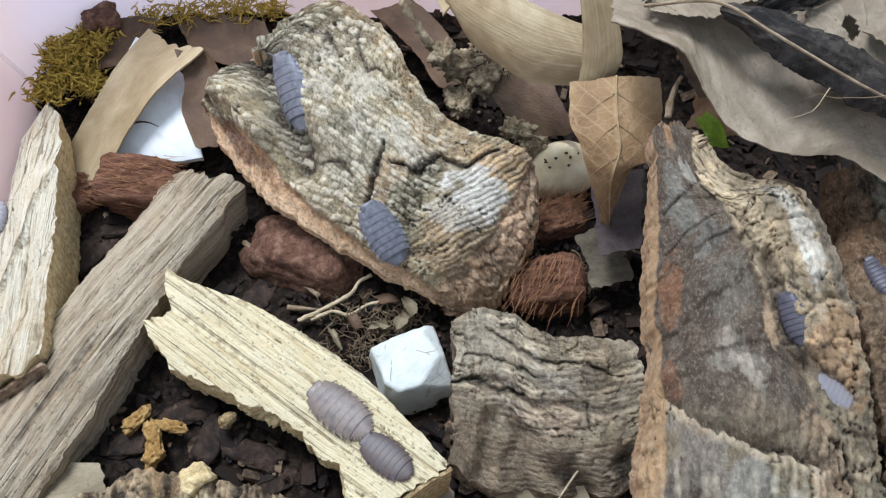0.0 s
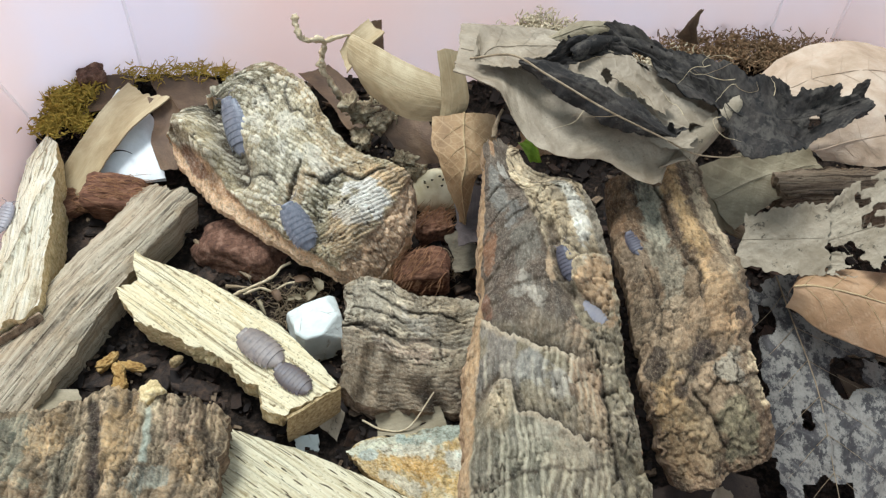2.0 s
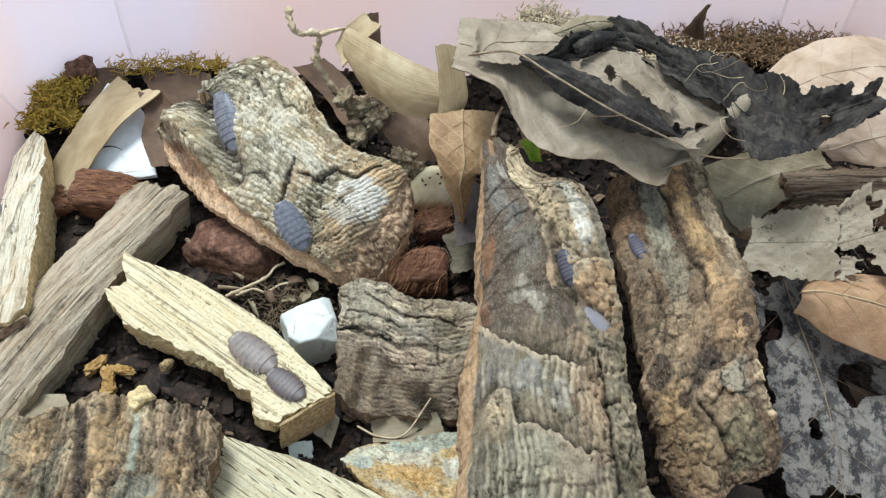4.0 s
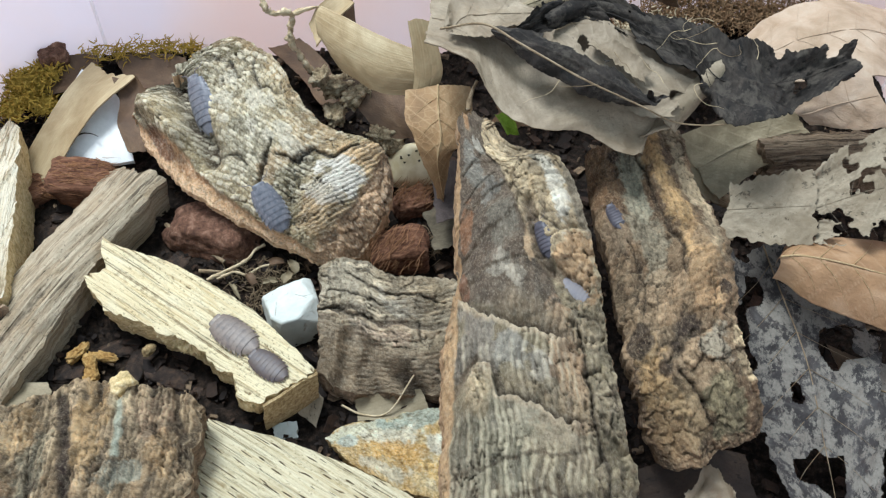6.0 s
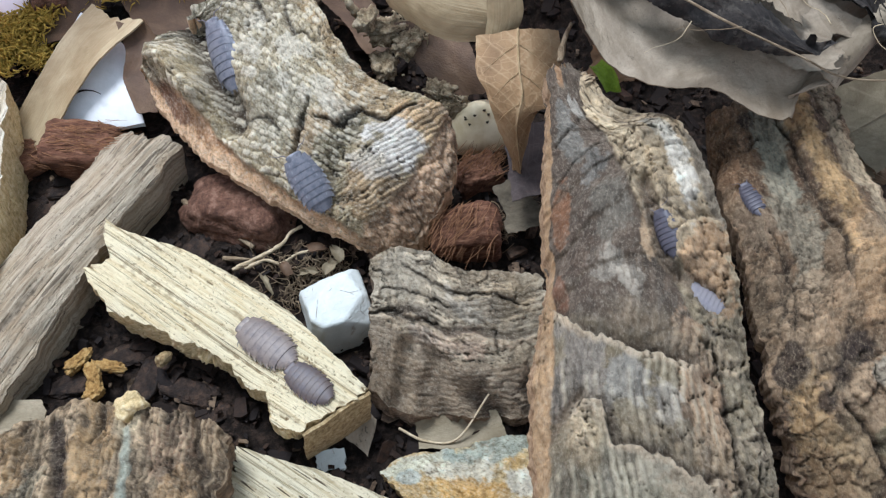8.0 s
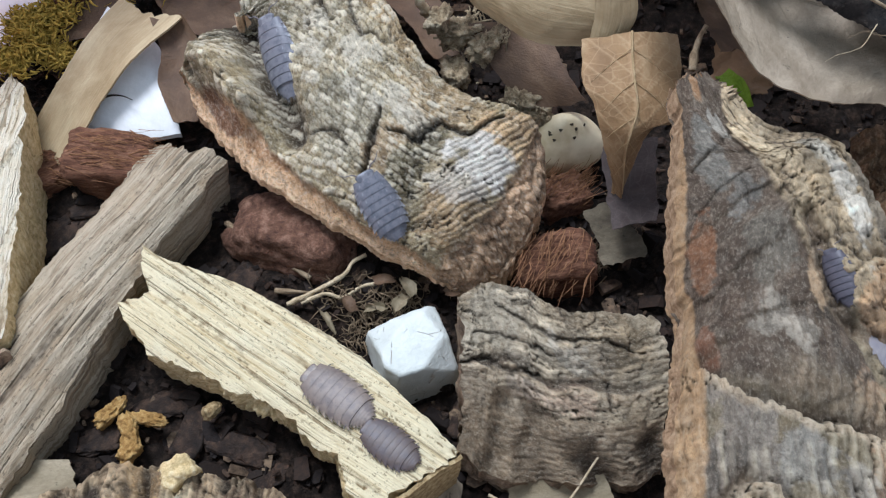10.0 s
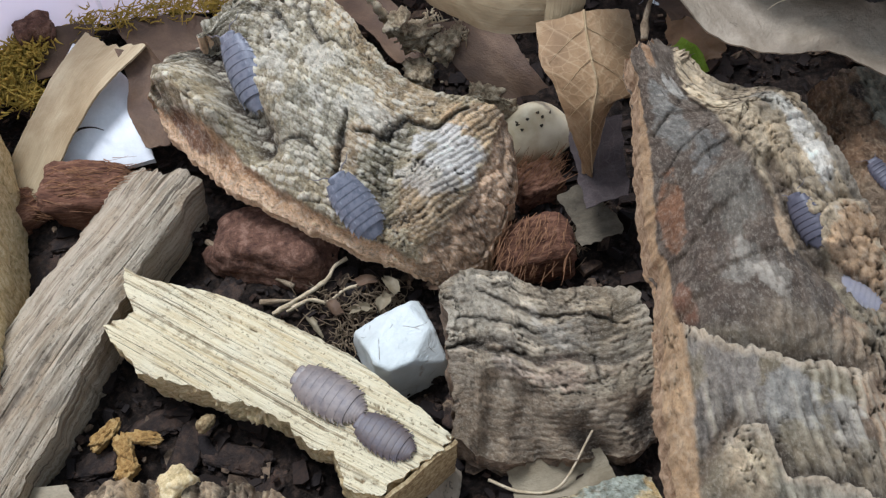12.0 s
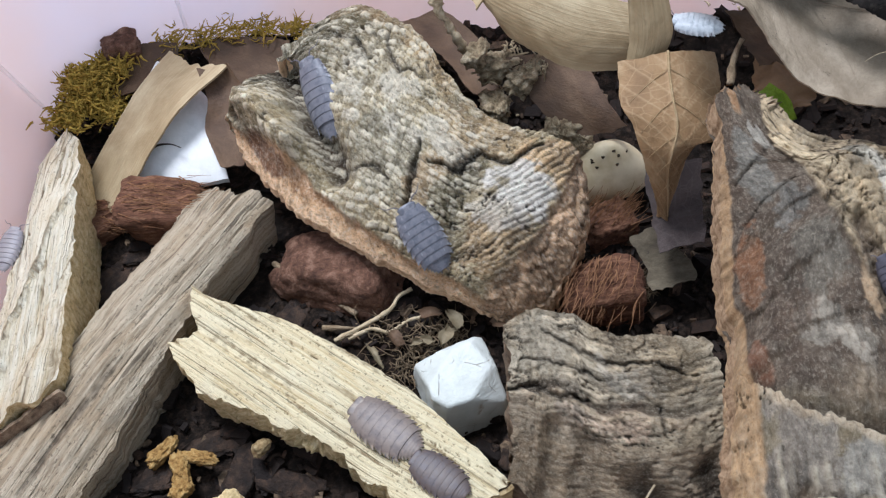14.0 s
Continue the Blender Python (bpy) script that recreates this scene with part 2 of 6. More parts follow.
# ---- materials ----
class Nodes:
    """A short way to write node trees."""

    def __init__(self, name):
        self.mat = bpy.data.materials.new(name)
        self.mat.use_nodes = True
        self.tree = self.mat.node_tree
        self.bsdf = self.tree.nodes["Principled BSDF"]

    def add(self, kind, **inputs):
        node = self.tree.nodes.new(kind)
        for key, value in inputs.items():
            self.put(node, key.replace("_", " "), value)
        return node

    def put(self, node, key, value):
        if isinstance(value, bpy.types.NodeSocket):
            self.tree.links.new(value, node.inputs[key])
        else:
            node.inputs[key].default_value = value

    def coords(self, scale, attribute="grain", shift=(0, 0, 0)):
        a = self.tree.nodes.new("ShaderNodeAttribute")
        a.attribute_name = attribute
        m = self.add("ShaderNodeMapping", Vector=a.outputs["Vector"], Scale=scale, Location=shift)
        return m.outputs[0]

    def own(self, scale):
        c = self.tree.nodes.new("ShaderNodeTexCoord")
        return self.add("ShaderNodeMapping", Vector=c.outputs["Object"], Scale=(scale, scale, scale)).outputs[0]

    def noise(self, vector, scale=1.0, detail=6.0, rough=0.6, distortion=0.0):
        return self.add("ShaderNodeTexNoise", Vector=vector, Scale=scale, Detail=detail, Roughness=rough, Distortion=distortion).outputs["Fac"]

    def ramp(self, fac, stops):
        node = self.add("ShaderNodeValToRGB", Fac=fac)
        el = node.color_ramp.elements
        while len(el) < len(stops):
            el.new(0.5)
        for e, (at, colour) in zip(el, stops):
            e.position = at
            e.color = (*colour, 1) if len(colour) == 3 else colour
        return node.outputs[0]

    def band(self, fac, a, b):
        node = self.add("ShaderNodeMapRange", Value=fac)
        node.inputs["From Min"].default_value, node.inputs["From Max"].default_value = a, b
        return node.outputs[0]

    def mix(self, fac, a, b, kind="MIX"):
        node = self.tree.nodes.new("ShaderNodeMix")
        node.data_type, node.blend_type = "RGBA", kind
        self.put(node, 0, fac)
        for i, value in ((6, a), (7, b)):
            if isinstance(value, tuple):
                value = (*value, 1) if len(value) == 3 else value
            self.put(node, i, value)
        return node.outputs[2]

    def times(self, a, b, op="MULTIPLY"):
        node = self.tree.nodes.new("ShaderNodeMath")
        node.operation = op
        self.put(node, 0, a)
        self.put(node, 1, b)
        return node.outputs[0]

    def relief(self):
        a = self.tree.nodes.new("ShaderNodeAttribute")
        a.attribute_name = "relief"
        return a.outputs["Fac"]

    def island(self):
        return self.tree.nodes.new("ShaderNodeNewGeometry").outputs["Random Per Island"]

    def done(self, colour, rough=0.8, height=None, depth=0.3, specular=0.35, **more):
        self.put(self.bsdf, "Base Color", colour if isinstance(colour, bpy.types.NodeSocket) else (*colour, 1))
        self.put(self.bsdf, "Roughness", rough)
        self.put(self.bsdf, "Specular IOR Level", specular)
        if height is not None:
            b = self.add("ShaderNodeBump", Height=height, Strength=0.9, Distance=depth * MM)
            self.put(self.bsdf, "Normal", b.outputs[0])
        for key, value in more.items():
            self.put(self.bsdf, key.replace("_", " "), value)
        return self.mat


def crust_material(name, pale=(0.7, 0.62, 0.46), dark=(0.05, 0.035, 0.024), specks=0.5, depth=1.0, grain=1.0):
    """Weathered bark: the crust's own colours, broken up by fine grain, pale crumbs and dark specks."""
    n = Nodes(name)
    a = n.tree.nodes.new("ShaderNodeAttribute")
    a.attribute_name = "tint"
    tint = a.outputs["Color"]
    fine = n.noise(n.coords((1.3, 1.9, 1)), 1.0, 6, 0.75)
    dust = n.noise(n.coords((4.0, 5.0, 3), shift=(1, 6, 2)), 1.0, 4, 0.75)
    mid = n.noise(n.coords((0.3, 0.36, 0.3), shift=(7, 3, 0)), 1.0, 6, 0.72)
    fleck = n.noise(n.coords((0.55, 0.85, 0.6), shift=(17, 9, 0)), 1.0, 4, 0.66)
    colour = n.mix(n.times(n.band(mid, 0.5, 0.66), 0.35), tint, n.mix(0.5, tint, pale))
    colour = n.mix(n.times(n.band(mid, 0.47, 0.34), 0.4), colour, (0.62, 0.56, 0.5), "MULTIPLY")
    colour = n.mix(n.times(n.band(fine, 0.52, 0.62), 0.75 * grain), colour, n.mix(0.6, colour, pale))
    colour = n.mix(n.times(n.band(fine, 0.48, 0.36), 0.85 * grain), colour, (0.42, 0.36, 0.3), "MULTIPLY")
    colour = n.mix(n.times(n.band(fleck, 0.58, 0.64), specks), colour, n.mix(0.7, colour, dark))
    colour = n.mix(n.times(n.band(dust, 0.55, 0.7), 0.5 * grain), colour, n.mix(0.6, colour, dark))
    h = n.times(n.times(fine, n.times(dust, 0.5), "ADD"), n.times(fleck, -0.7), "ADD")
    return n.done(colour, n.band(fine, -0.7, 1.2), h, depth, 0.25)


def wood_material(name, dark, mid, light, streak=0.5, stain_shade=None, dash=None, across=1.3):
    """Split weathered wood: fibres along the grain, streaks, stains."""
    n = Nodes(name)
    fibre = n.noise(n.coords((0.035, across, 0.6)), 1.0, 6, 0.72, 0.15)
    hair = n.noise(n.coords((0.07, across * 2.2, 1.5), shift=(5, 2, 1)), 1.0, 4, 0.65)
    blotch = n.noise(n.coords((0.06, 0.12, 0.1), shift=(2, 8, 0)), 1.0, 5, 0.65, 0.5)
    grit = n.noise(n.coords((1.0, 1.3, 0.9)), 1.0, 6, 0.78)
    rel = n.relief()
    colour = n.ramp(fibre, [(streak - 0.2, n_mid(dark, mid)), (streak - 0.07, mid), (streak + 0.1, light)])
    if stain_shade:
        colour = n.mix(n.times(n.band(blotch, 0.46, 0.64), 0.8), colour, n.mix(0.35, stain_shade, colour))
    colour = n.mix(n.times(n.band(hair, 0.55, 0.65), 0.5), colour, n.mix(0.6, colour, dark))
    colour = n.mix(n.times(n.band(hair, 0.44, 0.3), 0.5), colour, light)
    speck = n.noise(n.coords((1.1, 1.5, 0.9), shift=(3, 12, 5)), 1.0, 2, 0.6)
    colour = n.mix(n.times(n.band(speck, 0.62, 0.67), 0.7), colour, n.mix(0.8, colour, dark))
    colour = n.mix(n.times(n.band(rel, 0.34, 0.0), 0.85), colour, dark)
    colour = n.mix(n.times(n.band(rel, 0.6, 0.95), 0.5), colour, light)
    colour = n.mix(n.times(n.band(grit, 0.6, 0.65), 0.8), colour, n.mix(0.75, colour, dark))
    slit = n.noise(n.coords((0.03, across * 1.2, 0.8), shift=(9, 4, 2)), 1.0, 1.5, 0.5)
    colour = n.mix(n.times(n.band(slit, 0.64, 0.68), 0.6), colour, dark)
    if dash:
        d = n.noise(n.coords((0.17, 1.5, 0.3), shift=(11, 3, 0)), 1.0, 0.0, 0.4)
        colour = n.mix(n.times(n.band(d, 0.7, 0.73), 0.95), colour, dash)
    h = n.times(n.times(n.times(fibre, n.times(hair, 0.9), "ADD"), n.times(grit, 0.9), "ADD"), n.times(n.band(slit, 0.57, 0.66), -0.7), "ADD")
    return n.done(colour, n.band(grit, -0.8, 1.1), h, 0.85, 0.22)


def n_mid(a, b):
    return tuple((p + q) / 2 for p, q in zip(a, b))


def leaf_material(name, base, light, dark, spots=0.62, vein=0.35, mottle=0.25, rough=0.6, parallel=False, net=False, crust=None, crisp=0.0):
    """A dry leaf: fine veins, mottling, age spots."""
    n = Nodes(name)
    big = n.noise(n.coords((0.06, 0.08, 0.1)), 1.0, 5, 0.6, 0.6)
    fine = n.noise(n.coords((1.4, 1.4, 1)), 1.0, 5, 0.7)
    colour = n.ramp(big, [(0.34, dark), (0.5, base), (0.68, light)])
    if parallel:
        lines = n.noise(n.coords((0.02, 1.6, 0.5)), 1.0, 3, 0.6)
        colour = n.mix(n.times(n.band(lines, 0.42, 0.7), vein), colour, dark)
        colour = n.mix(n.times(n.band(lines, 0.46, 0.3), vein), colour, light)
        h = lines
    else:
        cells = n.tree.nodes.new("ShaderNodeTexVoronoi")
        vein = vein if net else 0.0
        cells.feature = "DISTANCE_TO_EDGE"
        n.put(cells, "Vector", n.coords((0.42, 0.3, 0.3) if net else (0.16, 0.24, 0.3)))
        n.put(cells, "Scale", 1.0)
        line = n.band(cells.outputs["Distance"], 0.05, 0.0)
        colour = n.mix(n.times(line, vein), colour, light)
        h = fine
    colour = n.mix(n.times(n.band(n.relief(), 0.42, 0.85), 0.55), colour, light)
    mid = n.noise(n.coords((0.3, 0.3, 0.3), shift=(6, 1, 0)), 1.0, 6, 0.75)
    colour = n.mix(n.times(n.band(mid, 0.45, 0.65), 2.2 * mottle), colour, n.mix(0.6, colour, dark))
    colour = n.mix(n.times(n.band(fine, 0.42, 0.68), 1.6 * mottle), colour, n.mix(0.7, colour, dark))
    h = n.times(h, mid, "ADD")
    colour = n.mix(n.times(n.band(n.noise(n.coords((0.3, 0.33, 0.3), shift=(4, 4, 0)), 1.0, 4, 0.75), spots, spots + 0.05), 0.85), colour, tuple(0.35 * c for c in dark))
    if crust:
        c2 = n.noise(n.coords((0.17, 0.19, 0.3), shift=(14, 2, 0)), 1.0, 8, 0.78)
        colour = n.mix(n.band(c2, crisp - 0.02 if crisp else 0.42, crisp + 0.035 if crisp else 0.6), colour, n.mix(n.times(n.band(fine, 0.4, 0.65), 0.3 if crisp else 0.45), crust, dark))
    return n.done(colour, rough, h, 0.25, 0.3)


def lump_material(name, dark, mid, light, scale=0.5, rough=0.85, stretch=(1, 1, 1), depth=0.5, specular=0.25):
    n = Nodes(name)
    a = n.noise(n.coords(tuple(scale * q for q in stretch)), 1.0, 6, 0.7, 0.3)
    b = n.noise(n.coords(tuple(scale * 4 * q for q in stretch)), 1.0, 4, 0.7)
    colour = n.ramp(a, [(0.32, dark), (0.5, mid), (0.68, light)])
    colour = n.mix(n.times(n.band(b, 0.52, 0.72), 0.6), colour, dark)
    return n.done(colour, rough, n.times(a, b, "ADD"), depth, specular)


BARK_GREY = crust_material("grey_cork_bark", (0.78, 0.72, 0.58), (0.05, 0.04, 0.028), 0.55)
BARK_BROWN = crust_material("brown_cork_bark", (0.6, 0.52, 0.39), specks=0.35, depth=0.8, grain=0.6)
BARK_RUST = crust_material("rusty_cork_bark", (0.62, 0.48, 0.3), (0.03, 0.02, 0.015), 0.5, 0.9, 0.7)
BARK_FLAKY = crust_material("flaky_bark", (0.6, 0.5, 0.34), (0.025, 0.016, 0.012), 0.5, 1.0, 0.65)
BARK_BLOCK = crust_material("drab_bark", (0.64, 0.56, 0.42), (0.04, 0.03, 0.02), 0.5, 1.0, 0.8)
BARK_LICHEN = crust_material("lichened_bark", (0.84, 0.8, 0.66), (0.1, 0.07, 0.035), 0.4)
CORK_EDGE = lump_material("raw_cork", (0.34, 0.2, 0.1), (0.66, 0.45, 0.26), (0.8, 0.6, 0.39), 0.6)
SLAB_EDGE = lump_material("brown_cork_rim", (0.19, 0.11, 0.055), (0.4, 0.265, 0.15), (0.56, 0.4, 0.25), 0.6)
BARK_EDGE = lump_material("bark_side", (0.05, 0.035, 0.024), (0.21, 0.145, 0.09), (0.38, 0.29, 0.19), 0.4)
WOOD_YELLOW = wood_material("yellow_wood", (0.17, 0.1, 0.035), (0.68, 0.535, 0.285), (0.84, 0.735, 0.47), 0.44, (0.8, 0.73, 0.51), None, 1.3)
WOOD_PALE = wood_material("pale_wood", (0.22, 0.16, 0.085), (0.62, 0.53, 0.35), (0.78, 0.72, 0.56), 0.46, (0.55, 0.4, 0.2))
WOOD_DASH = wood_material("flecked_wood", (0.3, 0.22, 0.1), (0.63, 0.525, 0.31), (0.79, 0.71, 0.49), 0.45, None, (0.09, 0.06, 0.03), 1.4)
WOOD_GREY = wood_material("grey_driftwood", (0.06, 0.042, 0.026), (0.32, 0.25, 0.16), (0.53, 0.445, 0.315), 0.48, (0.44, 0.32, 0.185), None, 0.8)
WOOD_ROTTEN = wood_material("rotten_branch_wood", (0.03, 0.02, 0.013), (0.12, 0.08, 0.05), (0.27, 0.2, 0.13), 0.5, (0.2, 0.13, 0.07), None, 0.9)
WOOD_END = lump_material("broken_wood_end", (0.16, 0.1, 0.045), (0.38, 0.275, 0.13), (0.58, 0.46, 0.26), 0.9)
WOOD_RIM = lump_material("splintered_wood_rim", (0.36, 0.25, 0.1), (0.7, 0.54, 0.27), (0.88, 0.76, 0.48), 0.7)
SOIL = lump_material("dark_soil", (0.008, 0.006, 0.005), (0.022, 0.016, 0.012), (0.07, 0.046, 0.032), 0.5, 0.85, depth=1.2, specular=0.12)
COIR = lump_material("coconut_husk", (0.045, 0.019, 0.011), (0.15, 0.068, 0.037), (0.3, 0.16, 0.092), 0.5, 0.85, (0.4, 2.2, 1.6))
COIR_FIBRE = lump_material("husk_fibre", (0.2, 0.09, 0.04), (0.36, 0.19, 0.09), (0.5, 0.3, 0.16), 0.4)
NUGGET = lump_material("red_brown_bark", (0.05, 0.023, 0.014), (0.15, 0.075, 0.045), (0.33, 0.195, 0.13), 0.4, 0.75, depth=0.8)
MOSS = lump_material("golden_moss", (0.28, 0.18, 0.02), (0.6, 0.41, 0.07), (0.78, 0.6, 0.2), 0.35)
MOSS_PALE = lump_material("dry_pale_moss", (0.42, 0.33, 0.2), (0.66, 0.56, 0.38), (0.82, 0.74, 0.56), 0.2)
GOLD = lump_material("amber_husk", (0.16, 0.08, 0.02), (0.4, 0.235, 0.07), (0.58, 0.4, 0.16), 0.7, 0.5)
VEIN = lump_material("pale_leaf_vein", (0.36, 0.24, 0.11), (0.5, 0.36, 0.19), (0.6, 0.46, 0.28), 0.5)
GREEN = lump_material("green_leaf", (0.16, 0.25, 0.012), (0.28, 0.42, 0.03), (0.36, 0.5, 0.07), 0.4, 0.5)
TWIG = lump_material("dry_twig", (0.12, 0.08, 0.045), (0.3, 0.22, 0.13), (0.5, 0.4, 0.27), 0.5)
TWIG_TAN = lump_material("tan_moss", (0.16, 0.09, 0.04), (0.36, 0.23, 0.12), (0.56, 0.42, 0.26), 0.3)
TWIG_PALE = lump_material("pale_root", (0.3, 0.22, 0.12), (0.56, 0.45, 0.28), (0.74, 0.63, 0.44), 0.4)
LEAF_TAN = leaf_material("bamboo_sheath", (0.37, 0.285, 0.16), (0.49, 0.4, 0.245), (0.25, 0.18, 0.09), 0.72, 0.35, 0.12, 0.6, True)
LEAF_BROWN = leaf_material("brown_leaf", (0.3, 0.185, 0.085), (0.46, 0.325, 0.175), (0.19, 0.11, 0.048), 0.73, 0.4, 0.1, 0.6, False, True)
LEAF_DULL = leaf_material("dull_olive_leaf", (0.11, 0.09, 0.058), (0.2, 0.165, 0.11), (0.055, 0.043, 0.028), 0.64, 0.2, 0.4, 0.9)
# a brown leaf darkened in colour for the shadow it lies in
LEAF_SHADED = leaf_material("shaded_brown_leaf", (0.045, 0.028, 0.017), (0.09, 0.058, 0.034), (0.02, 0.013, 0.009), 0.62, 0.2, 0.4)
LEAF_PLUM = leaf_material("plum_grey_leaf", (0.07, 0.053, 0.047), (0.115, 0.092, 0.083), (0.04, 0.03, 0.027), 0.7, 0.35, 0.25, 0.9, False, True)
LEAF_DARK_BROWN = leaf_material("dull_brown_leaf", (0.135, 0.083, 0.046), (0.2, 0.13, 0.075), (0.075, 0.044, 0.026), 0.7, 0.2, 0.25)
LEAF_GREY = leaf_material("grey_tan_leaf", (0.28, 0.222, 0.15), (0.38, 0.31, 0.22), (0.18, 0.135, 0.085), 0.66, 0.15, 0.34, 0.5)
LEAF_BLACK = leaf_material("rotting_black_leaf", (0.024, 0.0185, 0.0145), (0.075, 0.06, 0.046), (0.009, 0.007, 0.0055), 0.58, 0.25, 0.55, 0.85, crust=(0.058, 0.048, 0.037), crisp=0.53)
LEAF_PEACH = leaf_material("peach_leaf", (0.42, 0.31, 0.215), (0.5, 0.4, 0.3), (0.3, 0.21, 0.13), 0.74, 0.2, 0.12, 0.6)
LEAF_OLIVE = leaf_material("olive_tan_leaf", (0.25, 0.205, 0.125), (0.36, 0.3, 0.195), (0.15, 0.115, 0.065), 0.68, 0.2, 0.3, 0.55)
LEAF_SKELETON = leaf_material("mottled_skeleton_leaf", (0.042, 0.036, 0.034), (0.095, 0.086, 0.08), (0.02, 0.017, 0.016), 0.7, 0.15, 0.3, 0.6, False, True, (0.2, 0.18, 0.15), 0.49)
LEAF_PALE = leaf_material("pale_papery_leaf", (0.29, 0.235, 0.16), (0.37, 0.31, 0.22), (0.17, 0.13, 0.08), 0.6, 0.3, 0.35, 0.6)
LEAF_RUST = leaf_material("rust_brown_leaf", (0.34, 0.2, 0.1), (0.44, 0.29, 0.17), (0.22, 0.125, 0.06), 0.74, 0.4, 0.15, 0.5)
CHIP = lump_material("dark_bark_chip", (0.009, 0.006, 0.005), (0.028, 0.018, 0.012), (0.08, 0.048, 0.03), 0.5, 0.5)
ROTTEN = lump_material("rotten_wood", (0.12, 0.08, 0.045), (0.44, 0.34, 0.2), (0.7, 0.6, 0.42), 0.5, depth=1.0)
HOLE_DOT = lump_material("dark_pit", (0.02, 0.015, 0.01), (0.05, 0.035, 0.02), (0.09, 0.06, 0.035), 0.5)


def chalk():
    n = Nodes("chalk_stone")
    a = n.noise(n.coords((0.12, 0.12, 0.12)), 1.0, 5, 0.6)
    crack = n.tree.nodes.new("ShaderNodeTexVoronoi")
    crack.feature = "DISTANCE_TO_EDGE"
    n.put(crack, "Vector", n.mix(0.35, n.coords((0.12, 0.1, 0.1)), n.coords((0.3, 0.3, 0.3))))
    n.put(crack, "Scale", 1.0)
    line = n.times(n.band(crack.outputs["Distance"], 0.016, 0.0), n.band(n.noise(n.coords((0.35, 0.35, 0.35)), 1.0, 3, 0.6), 0.5, 0.6))
    grain = n.noise(n.coords((1.2, 1.2, 3.0)), 1.0, 4, 0.7)
    colour = n.ramp(a, [(0.35, (0.5, 0.52, 0.47)), (0.6, (0.62, 0.64, 0.59))])
    colour = n.mix(n.times(n.times(line, n.band(grain, 0.4, 0.5)), 0.8), colour, (0.4, 0.33, 0.24))
    colour = n.mix(n.times(n.band(grain, 0.62, 0.75), 0.4), colour, (0.5, 0.47, 0.4))
    return n.done(colour, 0.75, n.times(grain, n.times(line, -0.8), "ADD"), 0.3, 0.3)


def cream():
    n = Nodes("cream_shell")
    a = n.noise(n.coords((0.15, 0.15, 0.15)), 1.0, 5, 0.6)
    colour = n.ramp(a, [(0.35, (0.58, 0.47, 0.27)), (0.6, (0.76, 0.66, 0.44))])
    return n.done(colour, 0.55, a, 0.2, 0.35)


CHALK, CREAM = chalk(), cream()
SHELL_PLATE = lump_material("white_shell_plate", (0.68, 0.69, 0.66), (0.8, 0.81, 0.79), (0.86, 0.87, 0.86), 0.06, 0.9, depth=0.15, specular=0.1)


def plastic(name="frosted_plastic", lift=0.0, through=0.72):
    """Frosted tub wall: cloudy, a little light comes through."""
    n = Nodes(name)
    a = n.noise(n.own(14.0), 1.0, 3, 0.5)
    b = n.noise(n.own(900.0), 1.0, 2, 0.5)
    colour = n.ramp(a, [(0.3, tuple(min(0.99, c + lift) for c in (0.97, 0.84, 0.8))), (0.5, tuple(min(0.99, c + lift) for c in (0.97, 0.88, 0.86))), (0.7, tuple(min(0.99, c + lift) for c in (0.94, 0.91, 0.96)))])
    n.done(colour, 0.38, b, 0.04, 0.4)
    t = n.add("ShaderNodeBsdfTranslucent", Color=colour)
    m = n.tree.nodes.new("ShaderNodeMixShader")
    m.inputs[0].default_value = through
    out = n.tree.nodes["Material Output"]
    n.tree.links.new(n.bsdf.outputs[0], m.inputs[1])
    n.tree.links.new(t.outputs[0], m.inputs[2])
    n.tree.links.new(m.outputs[0], out.inputs[0])
    return n.mat


PLASTIC = plastic()
# whiter than the wall: the highlight of a crease is put into the colour
CREASE_GLINT = plastic("plastic_crease_glint", 0.25, 0.97)
n_ = Nodes("table_top")
TABLE = n_.done(n_.ramp(n_.noise(n_.own(6.0), 1.0, 5, 0.6), [(0.3, (0.42, 0.27, 0.2)), (0.7, (0.55, 0.38, 0.3))]), 0.5, None, 0.1, 0.4)


